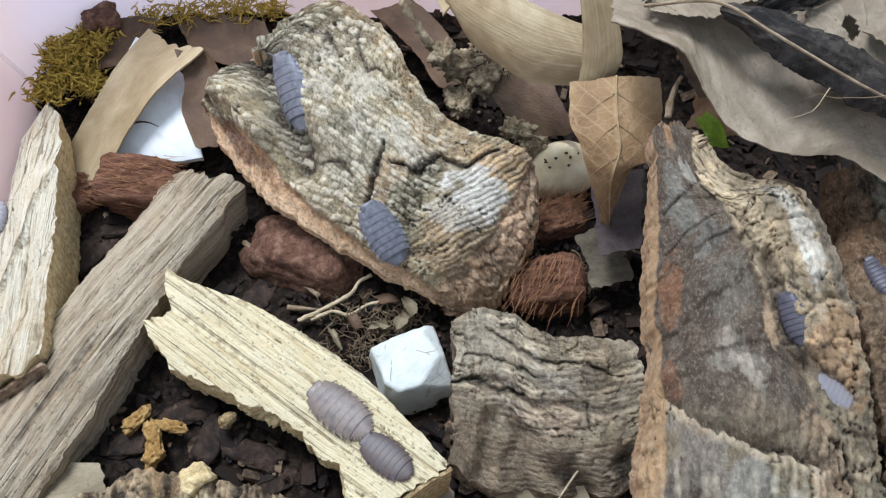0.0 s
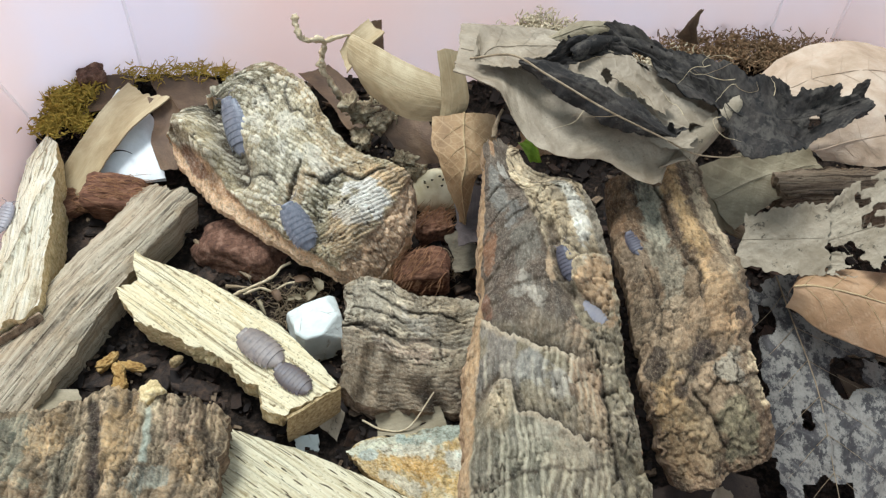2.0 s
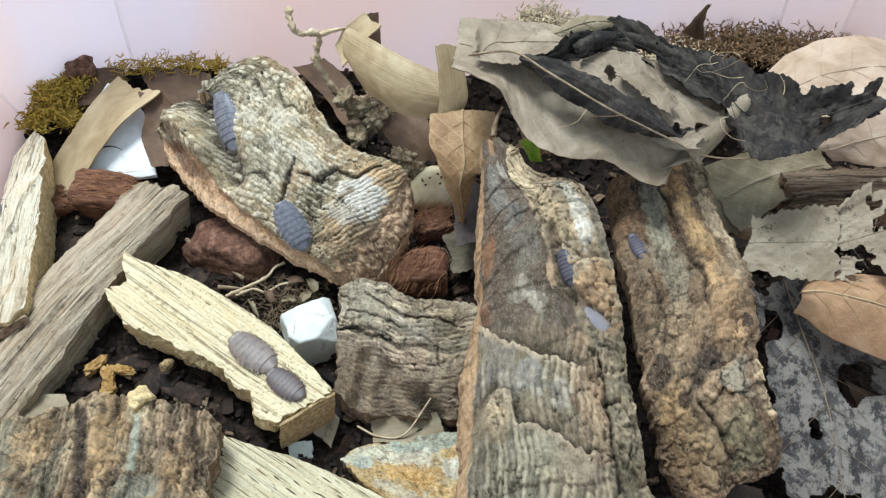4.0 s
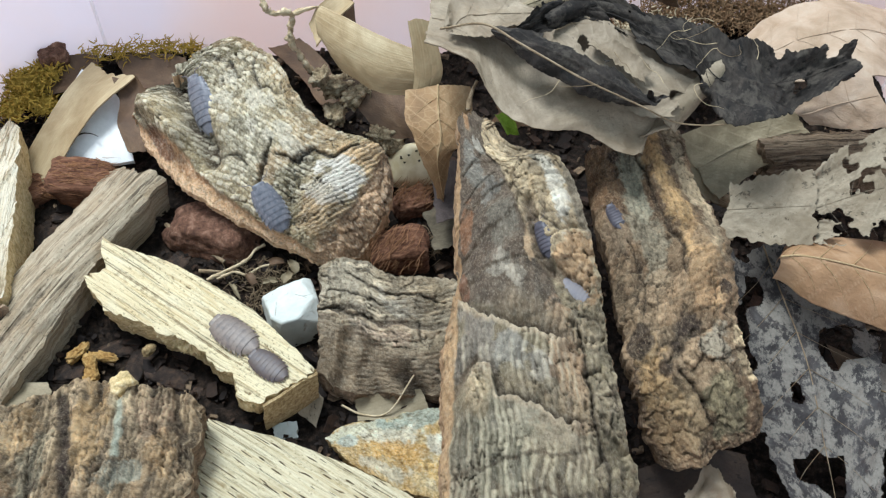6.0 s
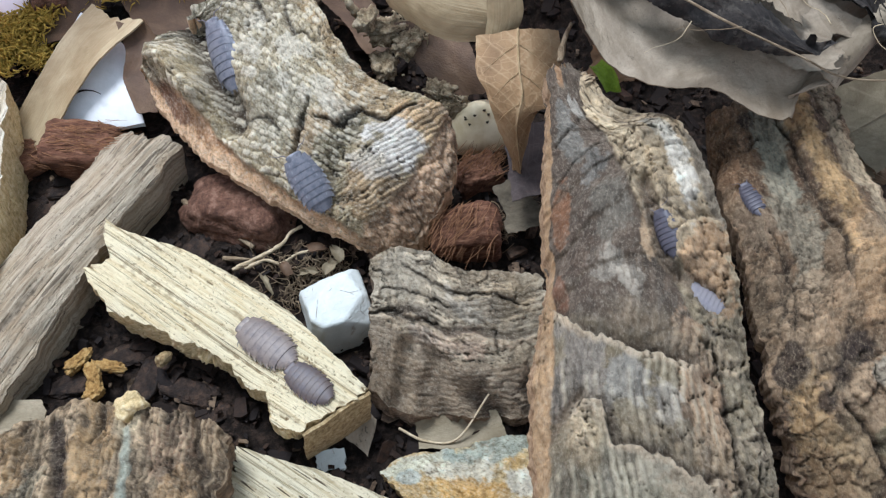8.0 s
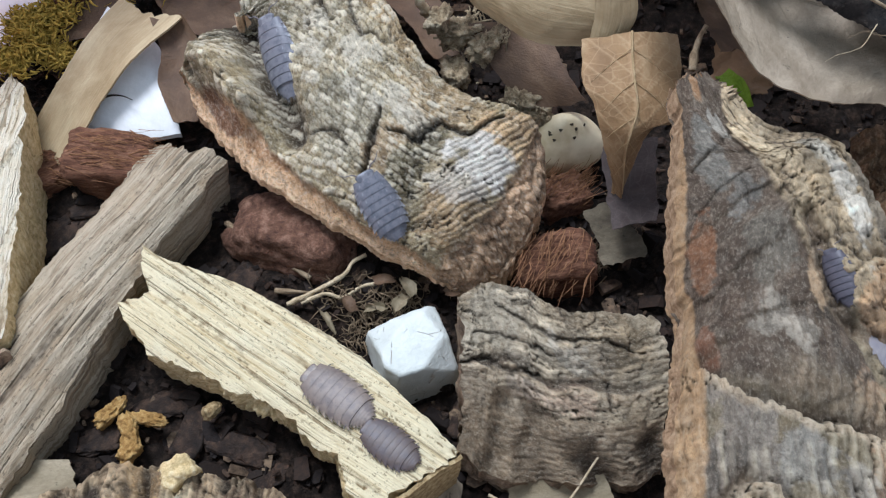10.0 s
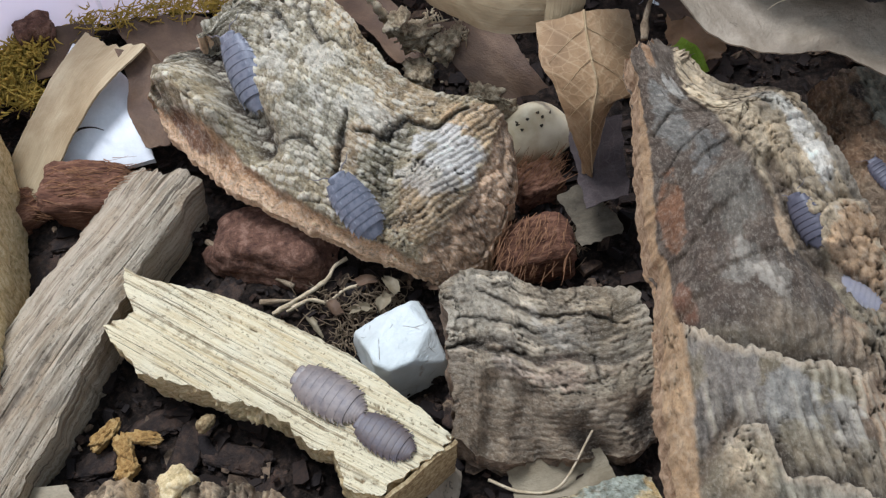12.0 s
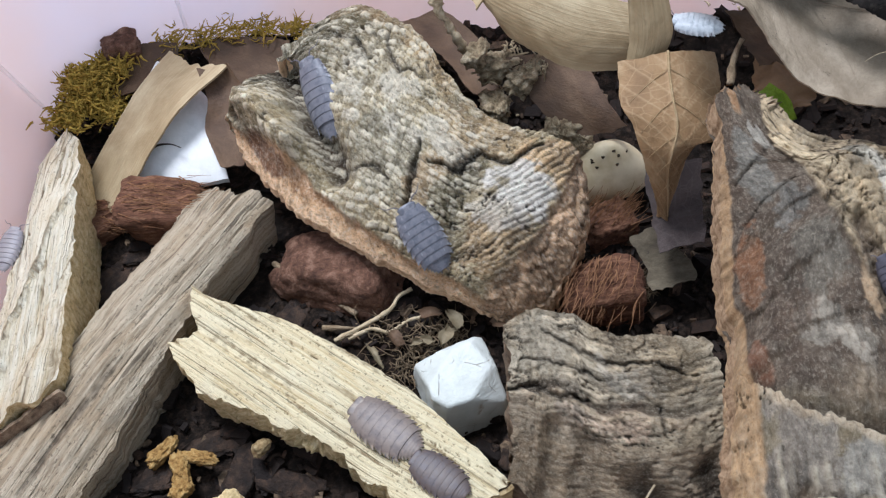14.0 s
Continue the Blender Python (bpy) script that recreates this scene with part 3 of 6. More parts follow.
# ---- the tub and its soil ----
def tub():
    """Walls that lean out a little, corners cut by two creases each."""
    x0, x1, y0, y1, zt = -107.0, 194.0, -88.0, 190.0, 100.0
    low = [(x1, y1 - 24), (x1 - 21, y1), (x1 - 43, y1 + 1), (-76, y1), (x0, y1 - 22.5), (x0, y0 + 24), (x0 + 30, y0), (x1 - 30, y0), (x1, y0 + 24)]
    lean = [(12, 2), (3, 9), (0, 9), (-2, 9), (-26, -8), (-20, -6), (-2, -10), (2, -10), (12, -2)]
    m = len(low)

    def ring(z, out):
        k = z / zt
        return [(x + a * k + out * math.copysign(1, a + (x - 40) * 1e-4), y + b * k + out * math.copysign(1, b + (y - 50) * 1e-4), z) for (x, y), (a, b) in zip(low, lean)]

    levels = [ring(-3, 0), ring(zt, 0), ring(zt + 1.5, 2), ring(zt, 5), ring(zt - 4, 5), ring(-5, 2)]
    verts = [p for level in levels for p in level]
    faces = [(k * m + i, k * m + (i + 1) % m, (k + 1) * m + (i + 1) % m, (k + 1) * m + i) for k in range(len(levels) - 1) for i in range(m)]
    faces += [tuple(range(m))[::-1], tuple(range(5 * m, 6 * m))]
    ob = part("plastic_tub", mesh_of("plastic_tub", verts, faces, smooth=False), PLASTIC)
    tagged(ob, "frosted translucent plastic tub with creased corners", "container", kind="structure")
    # thin rods added along the corners to carry the crease highlights
    for p, q in zip(levels[0], levels[1]):
        a, b = Vector(p), Vector(q)
        pull = (Vector((40, 50, 0)) - a).normalized() * 0.3
        rod("crease", CREASE_GLINT, [tuple(a + pull), tuple(b + pull)], 0.55, ob, taper=1.0, n=8)


tub()
tm = bmesh.new()
bmesh.ops.create_cube(tm, size=1.0)
bmesh.ops.transform(tm, matrix=Matrix.LocRotScale((0.04, 0.05, -0.031), None, (1.6, 1.2, 0.05)), verts=tm.verts)
bmesh.ops.bevel(tm, geom=tm.edges[:], offset=0.004, segments=2, affect="EDGES")
tme = bpy.data.meshes.new("table")
tm.to_mesh(tme)
tagged(part("table", tme, TABLE), "smooth reddish wooden table top under the tub", "table", kind="structure")


def soil():
    nx, ny = 420, 370
    x, y = np.meshgrid(np.linspace(-114, 194, nx), np.linspace(-84, 190, ny), indexing="ij")
    z = 3.0 + 3.0 * fbm(x / 28, y / 28, 0, 3, 3) + 1.6 * fbm(x / 6, y / 6, 0, 8, 4, 0.6) + 0.9 * np.abs(fbm(x / 2.5, y / 2.5, 0, 12, 3))
    z += 9.0 * step(165, 190, y) * (1 + 0.3 * fbm(x / 9, 0.5, 0, 5)) + 14 * step(100, 160, x) * step(100, 185, y)
    z -= 2.0 * step(30, 60, x) * step(110, 60, y)
    z = np.maximum(z + 1.3 * np.abs(fbm(x / 3.6, y / 3.6, 2, 31, 4, 0.7)) - 0.4, -1.6)
    p = np.stack([x, y, z], axis=-1)
    ob = part("ground", mesh_of("ground", p.reshape(-1, 3), quads(nx, ny), p.reshape(-1, 3), np.full(nx * ny, 0.5)), SOIL)
    tagged(ob, "dark damp crumbly soil filling the tub", "soil", kind="structure")
    SURFACES["ground"] = p.reshape(-1, 3)
    return p


GROUND = soil()


def ground_at(x, y):
    i = int(round((x + 114) / 308 * 419))
    j = int(round((y + 84) / 274 * 369))
    return GROUND[min(max(i, 0), 419), min(max(j, 0), 369), 2]


# ---- reliefs ----
def worley(x, y, seed):
    """Broken plates: how far the gap is, a tone and a tilt for each plate."""
    i, j = np.floor(x).astype(np.int64), np.floor(y).astype(np.int64)
    f1, f2, tone, tilt = np.full(x.shape, 9.0), np.full(x.shape, 9.0), np.zeros(x.shape), np.zeros(x.shape)
    for a in (-1, 0, 1):
        for b in (-1, 0, 1):
            cx, cy = i + a + 0.5 + 0.42 * lattice(i + a, j + b, 1, seed), j + b + 0.5 + 0.42 * lattice(i + a, j + b, 2, seed)
            d = np.hypot(x - cx, y - cy)
            near = d < f1
            f2 = np.where(near, f1, np.minimum(f2, d))
            tone = np.where(near, lattice(i + a, j + b, 3, seed), tone)
            tilt = np.where(near, lattice(i + a, j + b, 4, seed) * (x - cx) + lattice(i + a, j + b, 5, seed) * (y - cy), tilt)
            f1 = np.where(near, d, f1)
    return f2 - f1, tone, tilt


class Cork:
    """The face of a bark piece, worked up feature by feature: its height in millimetres and the colour of its crust.
    Places are shares along and across the piece, sizes millimetres."""

    def __init__(self, s, t, u, v, seed, base, reach=1.0):
        self.s, self.t, self.seed = s, t, seed
        self.far, self.wide = s.max() * reach, v.max() * t.max()
        self.u, self.v, self.across = u / reach, v, v * t.max()
        self.h = np.zeros_like(s)
        self.grit = fbm(s / 1.5, t / 1.5, 0, seed + 4, 3, 0.7)
        self.wx = 1.3 * fbm(s / 6, t / 6, 0, seed + 1, 4, 0.62)
        self.wy = 1.3 * fbm(s / 6, t / 6, 9, seed + 2, 4, 0.62)
        a, b, c = (np.array(q) for q in base)
        k = fbm(s / 14, t / 14, 3, seed + 7, 5, 0.62)[..., None]
        self.rgb = b + np.clip(2.6 * k, 0, 1) * (c - b) + np.clip(-2.6 * k, 0, 1) * (a - b)

    def arch(self, crown, ridge=0.5, lumps=1.2, size=11, flat=2):
        vv = self.v ** (math.log(0.5) / math.log(ridge))
        self.h = self.h + crown * (1 - np.abs(2 * vv - 1) ** flat) + lumps * fbm(self.s / size, self.t / size, 0, self.seed + 3, 4, 0.55)

    def blend(self, m, colour):
        self.rgb = self.rgb + np.clip(m, 0, 1)[..., None] * (np.array(colour) - self.rgb)

    def patch(self, u, v, ru, rv, colour, strength=0.9, lift=0.0, ragged=1.0):
        d = np.hypot((self.s - u * self.far) / ru, (self.across - v * self.wide) / rv) + ragged * fbm(self.s / 5, self.t / 5, u * 40, self.seed + 11, 5, 0.72)
        m = 1 - step(0.78, 1.0, d)
        self.blend(strength * m, colour)
        self.h = self.h + lift * m

    def zone(self, side, marks, soft=0.8, wob=1.0):
        """Where the place across lies past a line given by shares along and across."""
        line = np.interp(self.u, [q for q, _ in marks], [q for _, q in marks]) * self.wide
        off = (self.across + wob * self.wy - line) * side
        return step(-soft, soft, off)

    def line(self, pts, wob=1.0):
        """Signed distance to a broken line, and the share along it."""
        px, py = self.s + wob * self.wx, self.across + wob * self.wy
        best, off, k = np.full(px.shape, 1e9), np.zeros(px.shape), np.zeros(px.shape)
        for i, ((u0, v0), (u1, v1)) in enumerate(zip(pts, pts[1:])):
            x0, y0, dx, dy = u0 * self.far, v0 * self.wide, (u1 - u0) * self.far, (v1 - v0) * self.wide
            w = np.clip(((px - x0) * dx + (py - y0) * dy) / (dx * dx + dy * dy + 1e-9), 0, 1)
            d = np.hypot(px - x0 - w * dx, py - y0 - w * dy)
            near = d < best
            best = np.where(near, d, best)
            off = np.where(near, d * np.sign((px - x0) * dy - (py - y0) * dx), off)
            k = np.where(near, (i + w) / (len(pts) - 1), k)
        return off, k

    def crack(self, pts, width, depth, colour=(0.035, 0.025, 0.018), wob=1.2, stain_shade=0.9):
        off, k = self.line(pts, wob)
        w = width * (0.35 + 0.65 * np.sin(np.pi * np.clip(k, 0.06, 0.94))) * (1 + 0.5 * self.grit)
        m = np.exp(-(off / np.maximum(w, 0.1)) ** 2)
        self.h = self.h - depth * m
        self.blend(stain_shade * m, colour)

    def hollow(self, pts, width, depth, colour=None, stain_shade=0.8):
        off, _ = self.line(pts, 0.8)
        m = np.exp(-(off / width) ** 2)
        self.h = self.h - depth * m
        # a dark colour here paints in the shade lying in the recess
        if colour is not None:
            self.blend(stain_shade * np.exp(-(off / (0.85 * width)) ** 4), colour)

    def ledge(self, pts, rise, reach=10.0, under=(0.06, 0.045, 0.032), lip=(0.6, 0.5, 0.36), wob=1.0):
        """A layer that ends in a broken step: higher on the side of growing places along. Shade below the step and its
        lit lip are put into the colour.
        """
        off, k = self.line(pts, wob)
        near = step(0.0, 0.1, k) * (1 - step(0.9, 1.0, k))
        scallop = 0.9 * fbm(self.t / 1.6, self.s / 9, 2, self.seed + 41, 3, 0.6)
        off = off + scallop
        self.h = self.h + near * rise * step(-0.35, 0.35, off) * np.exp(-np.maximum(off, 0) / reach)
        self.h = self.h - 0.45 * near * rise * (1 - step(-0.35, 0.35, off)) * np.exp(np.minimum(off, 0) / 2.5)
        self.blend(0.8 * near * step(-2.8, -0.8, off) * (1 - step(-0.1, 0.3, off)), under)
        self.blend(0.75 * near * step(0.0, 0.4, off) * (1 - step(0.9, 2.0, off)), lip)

    def ridges(self, lam, amp, mask=1.0, angle=90.0, tone=0.25, groove=(0.12, 0.09, 0.06), crest=None):
        """Fine growth lines; at 90 degrees they run along the piece."""
        c, d = math.cos(radians(angle)), math.sin(radians(angle))
        q = ((self.s + 0.9 * self.wx) * c + (self.t + 0.7 * self.wy + 2.5 * fbm(self.s / 25, self.t / 25, 1, self.seed + 21)) * d) / lam
        row = np.floor(q)
        wave = 1 - np.abs(2 * (q - row) - 1) ** 2.5
        r = (-self.s * d + self.t * c) / (4.5 * lam) + 3 * lattice(row.astype(np.int64), 3, 5, self.seed)
        shade = lattice(row.astype(np.int64), np.floor(r).astype(np.int64), 2, self.seed)
        live = mask * step(-0.5, 0.1, fbm(self.s / 9, self.t / 9, 2, self.seed + 22))
        self.h = self.h + amp * live * wave
        self.rgb = self.rgb * (1 + tone * live * shade)[..., None]
        self.blend(0.65 * live * (1 - step(0.0, 0.5, wave)), groove)
        if crest is not None:
            self.blend(0.6 * live * step(0.7, 0.98, wave) * np.clip(0.5 + 0.8 * shade, 0, 1), crest)

    def scales(self, lam, long, angle, amp, mask=1.0, pale=(0.66, 0.6, 0.46), groove=(0.12, 0.095, 0.06), tone=0.4, align=0.85):
        """Rows of small cork scales, pale on their crests, with dirt between."""
        c, d = math.cos(radians(angle)), math.sin(radians(angle))
        wx, wy = self.wx * 0.45 + 4 * fbm(self.s / 24, self.t / 24, 0, self.seed), self.wy * 0.45 + 4 * fbm(self.s / 24, self.t / 24, 9, self.seed + 5)
        q, r = ((self.s + wx) * c + (self.t + wy) * d) / lam, -(self.s + wx) * d + (self.t + wy) * c
        row = np.floor(q)
        size = lam * long * (1.0 + 0.35 * lattice(row.astype(np.int64), 8, 1, self.seed))
        r = (r + lattice(row.astype(np.int64), 3, 5, self.seed) * 9 * (1 - align)) / size
        col = np.floor(r)
        shade = lattice(row.astype(np.int64), col.astype(np.int64), 2, self.seed)
        wave, bead = 1 - np.abs(2 * (q - row) - 1) ** 5, 1 - np.abs(2 * (r - col) - 1) ** 9
        live = mask * step(-0.75, -0.2, fbm(self.s / 10, self.t / 10, 2, self.seed + 12))
        crest = wave * (0.4 + 0.6 * bead)
        self.h = self.h + amp * live * crest * (0.8 + 0.35 * shade)
        self.rgb = self.rgb * (1 + tone * live * shade)[..., None]
        self.blend(0.85 * live * step(0.65, 0.95, crest) * np.clip(0.35 + 0.9 * shade, 0, 1), pale)
        self.blend(0.9 * live * (1 - step(0.1, 0.6, crest)), groove)

    def rubble(self, size, amp, mask=1.0, gap=(0.06, 0.045, 0.03), tone=0.35, stretch=1.4):
        """Crumbling plates with gaps between."""
        d, shade, tilt = worley((self.s + 1.3 * self.wx) / (size * stretch), (self.t + 1.3 * self.wy) / size, self.seed + 31)
        d2, shade2, tilt2 = worley((self.s + 0.8 * self.wx) / (0.4 * size), (self.t + 0.8 * self.wy) / (0.35 * size), self.seed + 33)
        body = step(0.0, 0.16, d)
        self.h = self.h + amp * mask * (0.45 * body + 0.3 * shade * body + 0.9 * tilt + 0.2 * step(0.0, 0.2, d2) * (1 + shade2) + 0.5 * tilt2 - 0.4)
        self.rgb = self.rgb * (1 + tone * mask * (0.7 * shade + 0.55 * shade2))[..., None]
        open_gap = mask * step(-0.1, 0.25, fbm(self.s / 8, self.t / 8, 6, self.seed + 35))
        self.blend(0.75 * open_gap * (1 - step(0.02, 0.1, d)), gap)
        self.blend(0.55 * open_gap * (1 - step(0.03, 0.14, d2)), gap)

    def fissures(self, along, across, depth, mask=1.0, thin=0.03, colour=(0.05, 0.037, 0.026)):
        """A net of thin broken cracks."""
        d = np.abs(fbm((self.s + self.wx) / along, (self.t + self.wy) / across, 5, self.seed + 61, 4, 0.6))
        m = mask * (1 - step(0.3 * thin, thin, d)) * step(-0.15, 0.15, fbm(self.s / 7, self.t / 7, 7, self.seed + 62))
        self.h = self.h - depth * m
        self.blend(0.85 * m, colour)

    def plates(self, lam, rise, angle=0.0, mask=1.0):
        """Growth layers that end in small steps one after another."""
        c, d = math.cos(radians(angle)), math.sin(radians(angle))
        w = (self.s * c + self.t * d + 1.5 * self.wx + 5 * fbm(self.s / 16, self.t / 26, 2, self.seed + 51, 4, 0.55)) / lam
        w = w - np.floor(w)
        self.h = self.h + rise * mask * (w - step(0.9, 1.0, w))
        self.blend(0.6 * mask * np.exp(-((w - 0.97) / 0.05) ** 2), (0.1, 0.075, 0.05))

    def done(self, rough=1.0):
        self.h = self.h + 0.24 * rough * self.grit + 0.14 * fbm(self.s / 0.8, self.t / 0.8, 0, self.seed + 15, 2)
        rgb = self.rgb * (1 + 0.36 * self.grit + 0.15 * fbm(self.s / 0.9, self.t / 0.9, 4, self.seed + 16, 2))[..., None]
        mean = rgb.mean(axis=2, keepdims=True)
        rgb = np.clip((mean + 1.12 * (rgb - mean)) * (1.02, 0.985, 0.94), 0.012, 0.92)
        return self.h, np.full(self.s.shape, 0.5), rgb


def curved_cork_bark_top(s, t, u, v):
    f = Cork(s, t, u, v, 21, ((0.33, 0.285, 0.2), (0.46, 0.405, 0.295), (0.56, 0.5, 0.375)), 0.88)
    f.arch(6.0, 0.5, 0.9)
    f.patch(0.06, 0.22, 18, 15, (0.19, 0.18, 0.13), 0.85)
    f.patch(0.25, 0.16, 14, 8, (0.27, 0.24, 0.165), 0.7)
    f.patch(0.3, 0.02, 30, 4, (0.42, 0.32, 0.2), 0.7)
    f.patch(0.42, 0.3, 14, 11, (0.56, 0.52, 0.42), 0.7)
    f.patch(0.58, 0.55, 10, 9, (0.34, 0.33, 0.28), 0.8)
    f.patch(0.75, 0.14, 12, 6, (0.45, 0.34, 0.22), 0.6)
    f.patch(0.72, 0.52, 5, 6, (0.46, 0.35, 0.24), 0.7)
    f.patch(0.78, 0.5, 4, 9, (0.21, 0.2, 0.14), 0.85)
    f.patch(0.95, 0.7, 8, 9, (0.36, 0.27, 0.18), 0.8)
    f.patch(0.95, 0.12, 7, 6, (0.5, 0.38, 0.26), 0.8)
    f.patch(0.18, 0.76, 12, 4.5, (0.6, 0.52, 0.36), 0.85)
    # the grooves carry their deep shade in the crust colour
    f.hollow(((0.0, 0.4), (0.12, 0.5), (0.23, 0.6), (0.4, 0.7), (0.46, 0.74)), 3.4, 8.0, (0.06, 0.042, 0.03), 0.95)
    f.hollow(((0.1, 0.76), (0.2, 0.765), (0.3, 0.79)), 3.8, -7.5)
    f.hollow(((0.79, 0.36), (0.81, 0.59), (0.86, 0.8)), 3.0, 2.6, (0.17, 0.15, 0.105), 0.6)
    f.hollow(((0.92, 0.15), (0.93, 0.45), (0.95, 0.8)), 5.0, -1.6)
    bare = f.zone(1, ((0, 0.93), (0.1, 0.9), (0.2, 0.86), (0.3, 0.84), (0.5, 0.89), (0.62, 0.9), (0.75, 0.93), (0.88, 0.92), (1, 0.95)), 0.5)
    end = step(0.985, 1.015, f.u + 0.012 * f.wx)
    crust = (1 - bare) * (1 - end)
    ring = step(0.8, 0.86, f.u) * crust
    f.rgb = f.rgb * (1 - 0.28 * (1 - step(0.08, 0.5, f.u)))[..., None] * np.array((1.03, 0.985, 0.85))
    f.scales(1.5, 1.5, 80, 0.85, crust * (1 - ring), (0.8, 0.75, 0.6), (0.13, 0.1, 0.066))
    f.ridges(1.25, 0.75, ring, 22, 0.45, (0.11, 0.085, 0.055))
    f.patch(0.92, 0.34, 7, 6, (0.86, 0.84, 0.78), 0.8)
    f.patch(0.9, 0.5, 5, 4, (0.68, 0.65, 0.58), 0.6)
    for k, (a, b, r) in enumerate(((0.3, 0.3, 2.2), (0.36, 0.42, 2.8), (0.46, 0.28, 3.0), (0.52, 0.2, 2.4), (0.55, 0.42, 2.2), (0.66, 0.28, 3.2), (0.73, 0.3, 2.6), (0.42, 0.52, 1.8), (0.61, 0.36, 2.0))):
        f.patch(a, b, r * 1.5, r, (0.76, 0.72, 0.6), 0.6, 0.1, 1.1)
    f.crack(((0.63, 0.36), (0.66, 0.48), (0.68, 0.6), (0.69, 0.7)), 0.75, 2.6)
    f.crack(((0.69, 0.42), (0.77, 0.35), (0.78, 0.24), (0.86, 0.24), (0.91, 0.08)), 0.7, 2.2)
    f.crack(((0.3, 0.06), (0.36, 0.16), (0.44, 0.2), (0.5, 0.12)), 0.45, 1.2)
    f.crack(((0.16, 0.22), (0.26, 0.2), (0.33, 0.26)), 0.4, 1.0)
    f.crack(((0.5, 0.7), (0.56, 0.62), (0.62, 0.66)), 0.5, 1.3)
    f.h = f.h - 1.5 * bare - 0.6 * end
    f.fissures(7, 5, 1.0, crust)
    f.blend(bare, (0.66, 0.45, 0.27))
    f.patch(0.23, 0.905, 9, 2.4, (0.17, 0.085, 0.05), 0.85)
    f.patch(0.42, 0.9, 10, 1.6, (0.34, 0.2, 0.11), 0.7)
    f.blend(bare * f.zone(1, ((0, 0.965), (0.5, 0.955), (1, 0.97)), 0.4), (0.78, 0.56, 0.36))
    f.blend(end, (0.52, 0.37, 0.24))
    f.rubble(4.5, 0.9, end, (0.12, 0.07, 0.04), 0.45)
    return f.done()


def drab_bark_block_top(s, t, u, v):
    f = Cork(s, t, u, v, 33, ((0.28, 0.225, 0.15), (0.41, 0.35, 0.25), (0.5, 0.44, 0.33)))
    f.arch(4.0, 0.5, 1.0)
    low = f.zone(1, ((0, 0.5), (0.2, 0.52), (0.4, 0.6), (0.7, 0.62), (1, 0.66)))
    f.patch(0.55, 0.5, 8, 3.5, (0.56, 0.44, 0.33), 0.8)
    f.patch(0.33, 0.52, 4, 3, (0.55, 0.47, 0.37), 0.7)
    f.patch(0.15, 0.2, 9, 6, (0.47, 0.43, 0.34), 0.6)
    f.patch(0.6, 0.28, 8, 3, (0.44, 0.42, 0.36), 0.6)
    f.patch(0.8, 0.2, 8, 6, (0.25, 0.2, 0.13), 0.6)
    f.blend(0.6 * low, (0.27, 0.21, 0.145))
    f.ridges(1.2, 0.5, 1 - 0.3 * low, 86, 0.5, (0.1, 0.075, 0.05))
    f.rubble(3.6, 0.8, 0.8 * (1 - 0.6 * low), (0.07, 0.05, 0.035), 0.35, 2.0)
    f.fissures(8, 2.6, 0.7, 1 - 0.3 * low, 0.035)
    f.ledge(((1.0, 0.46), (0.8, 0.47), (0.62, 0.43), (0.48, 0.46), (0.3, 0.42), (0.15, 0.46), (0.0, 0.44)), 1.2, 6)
    # cave-like hollows, their inner shade painted into the crust
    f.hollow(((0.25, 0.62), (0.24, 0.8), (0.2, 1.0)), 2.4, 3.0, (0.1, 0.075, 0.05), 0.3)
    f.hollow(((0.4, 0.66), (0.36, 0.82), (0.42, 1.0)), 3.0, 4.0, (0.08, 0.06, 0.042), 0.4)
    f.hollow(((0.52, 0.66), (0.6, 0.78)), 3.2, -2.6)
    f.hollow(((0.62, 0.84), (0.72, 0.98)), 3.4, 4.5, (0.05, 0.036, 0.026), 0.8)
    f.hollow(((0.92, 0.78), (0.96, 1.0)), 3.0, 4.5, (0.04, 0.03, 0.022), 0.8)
    f.crack(((0.0, 0.45), (0.15, 0.43), (0.3, 0.47), (0.42, 0.42)), 0.6, 1.6)
    f.crack(((0.2, 0.12), (0.4, 0.2), (0.62, 0.16), (0.9, 0.24)), 0.45, 1.2)
    f.crack(((0.05, 0.26), (0.25, 0.3), (0.5, 0.27)), 0.4, 1.0)
    f.crack(((0.72, 0.4), (0.73, 0.55)), 0.4, 1.0)
    return f.done()


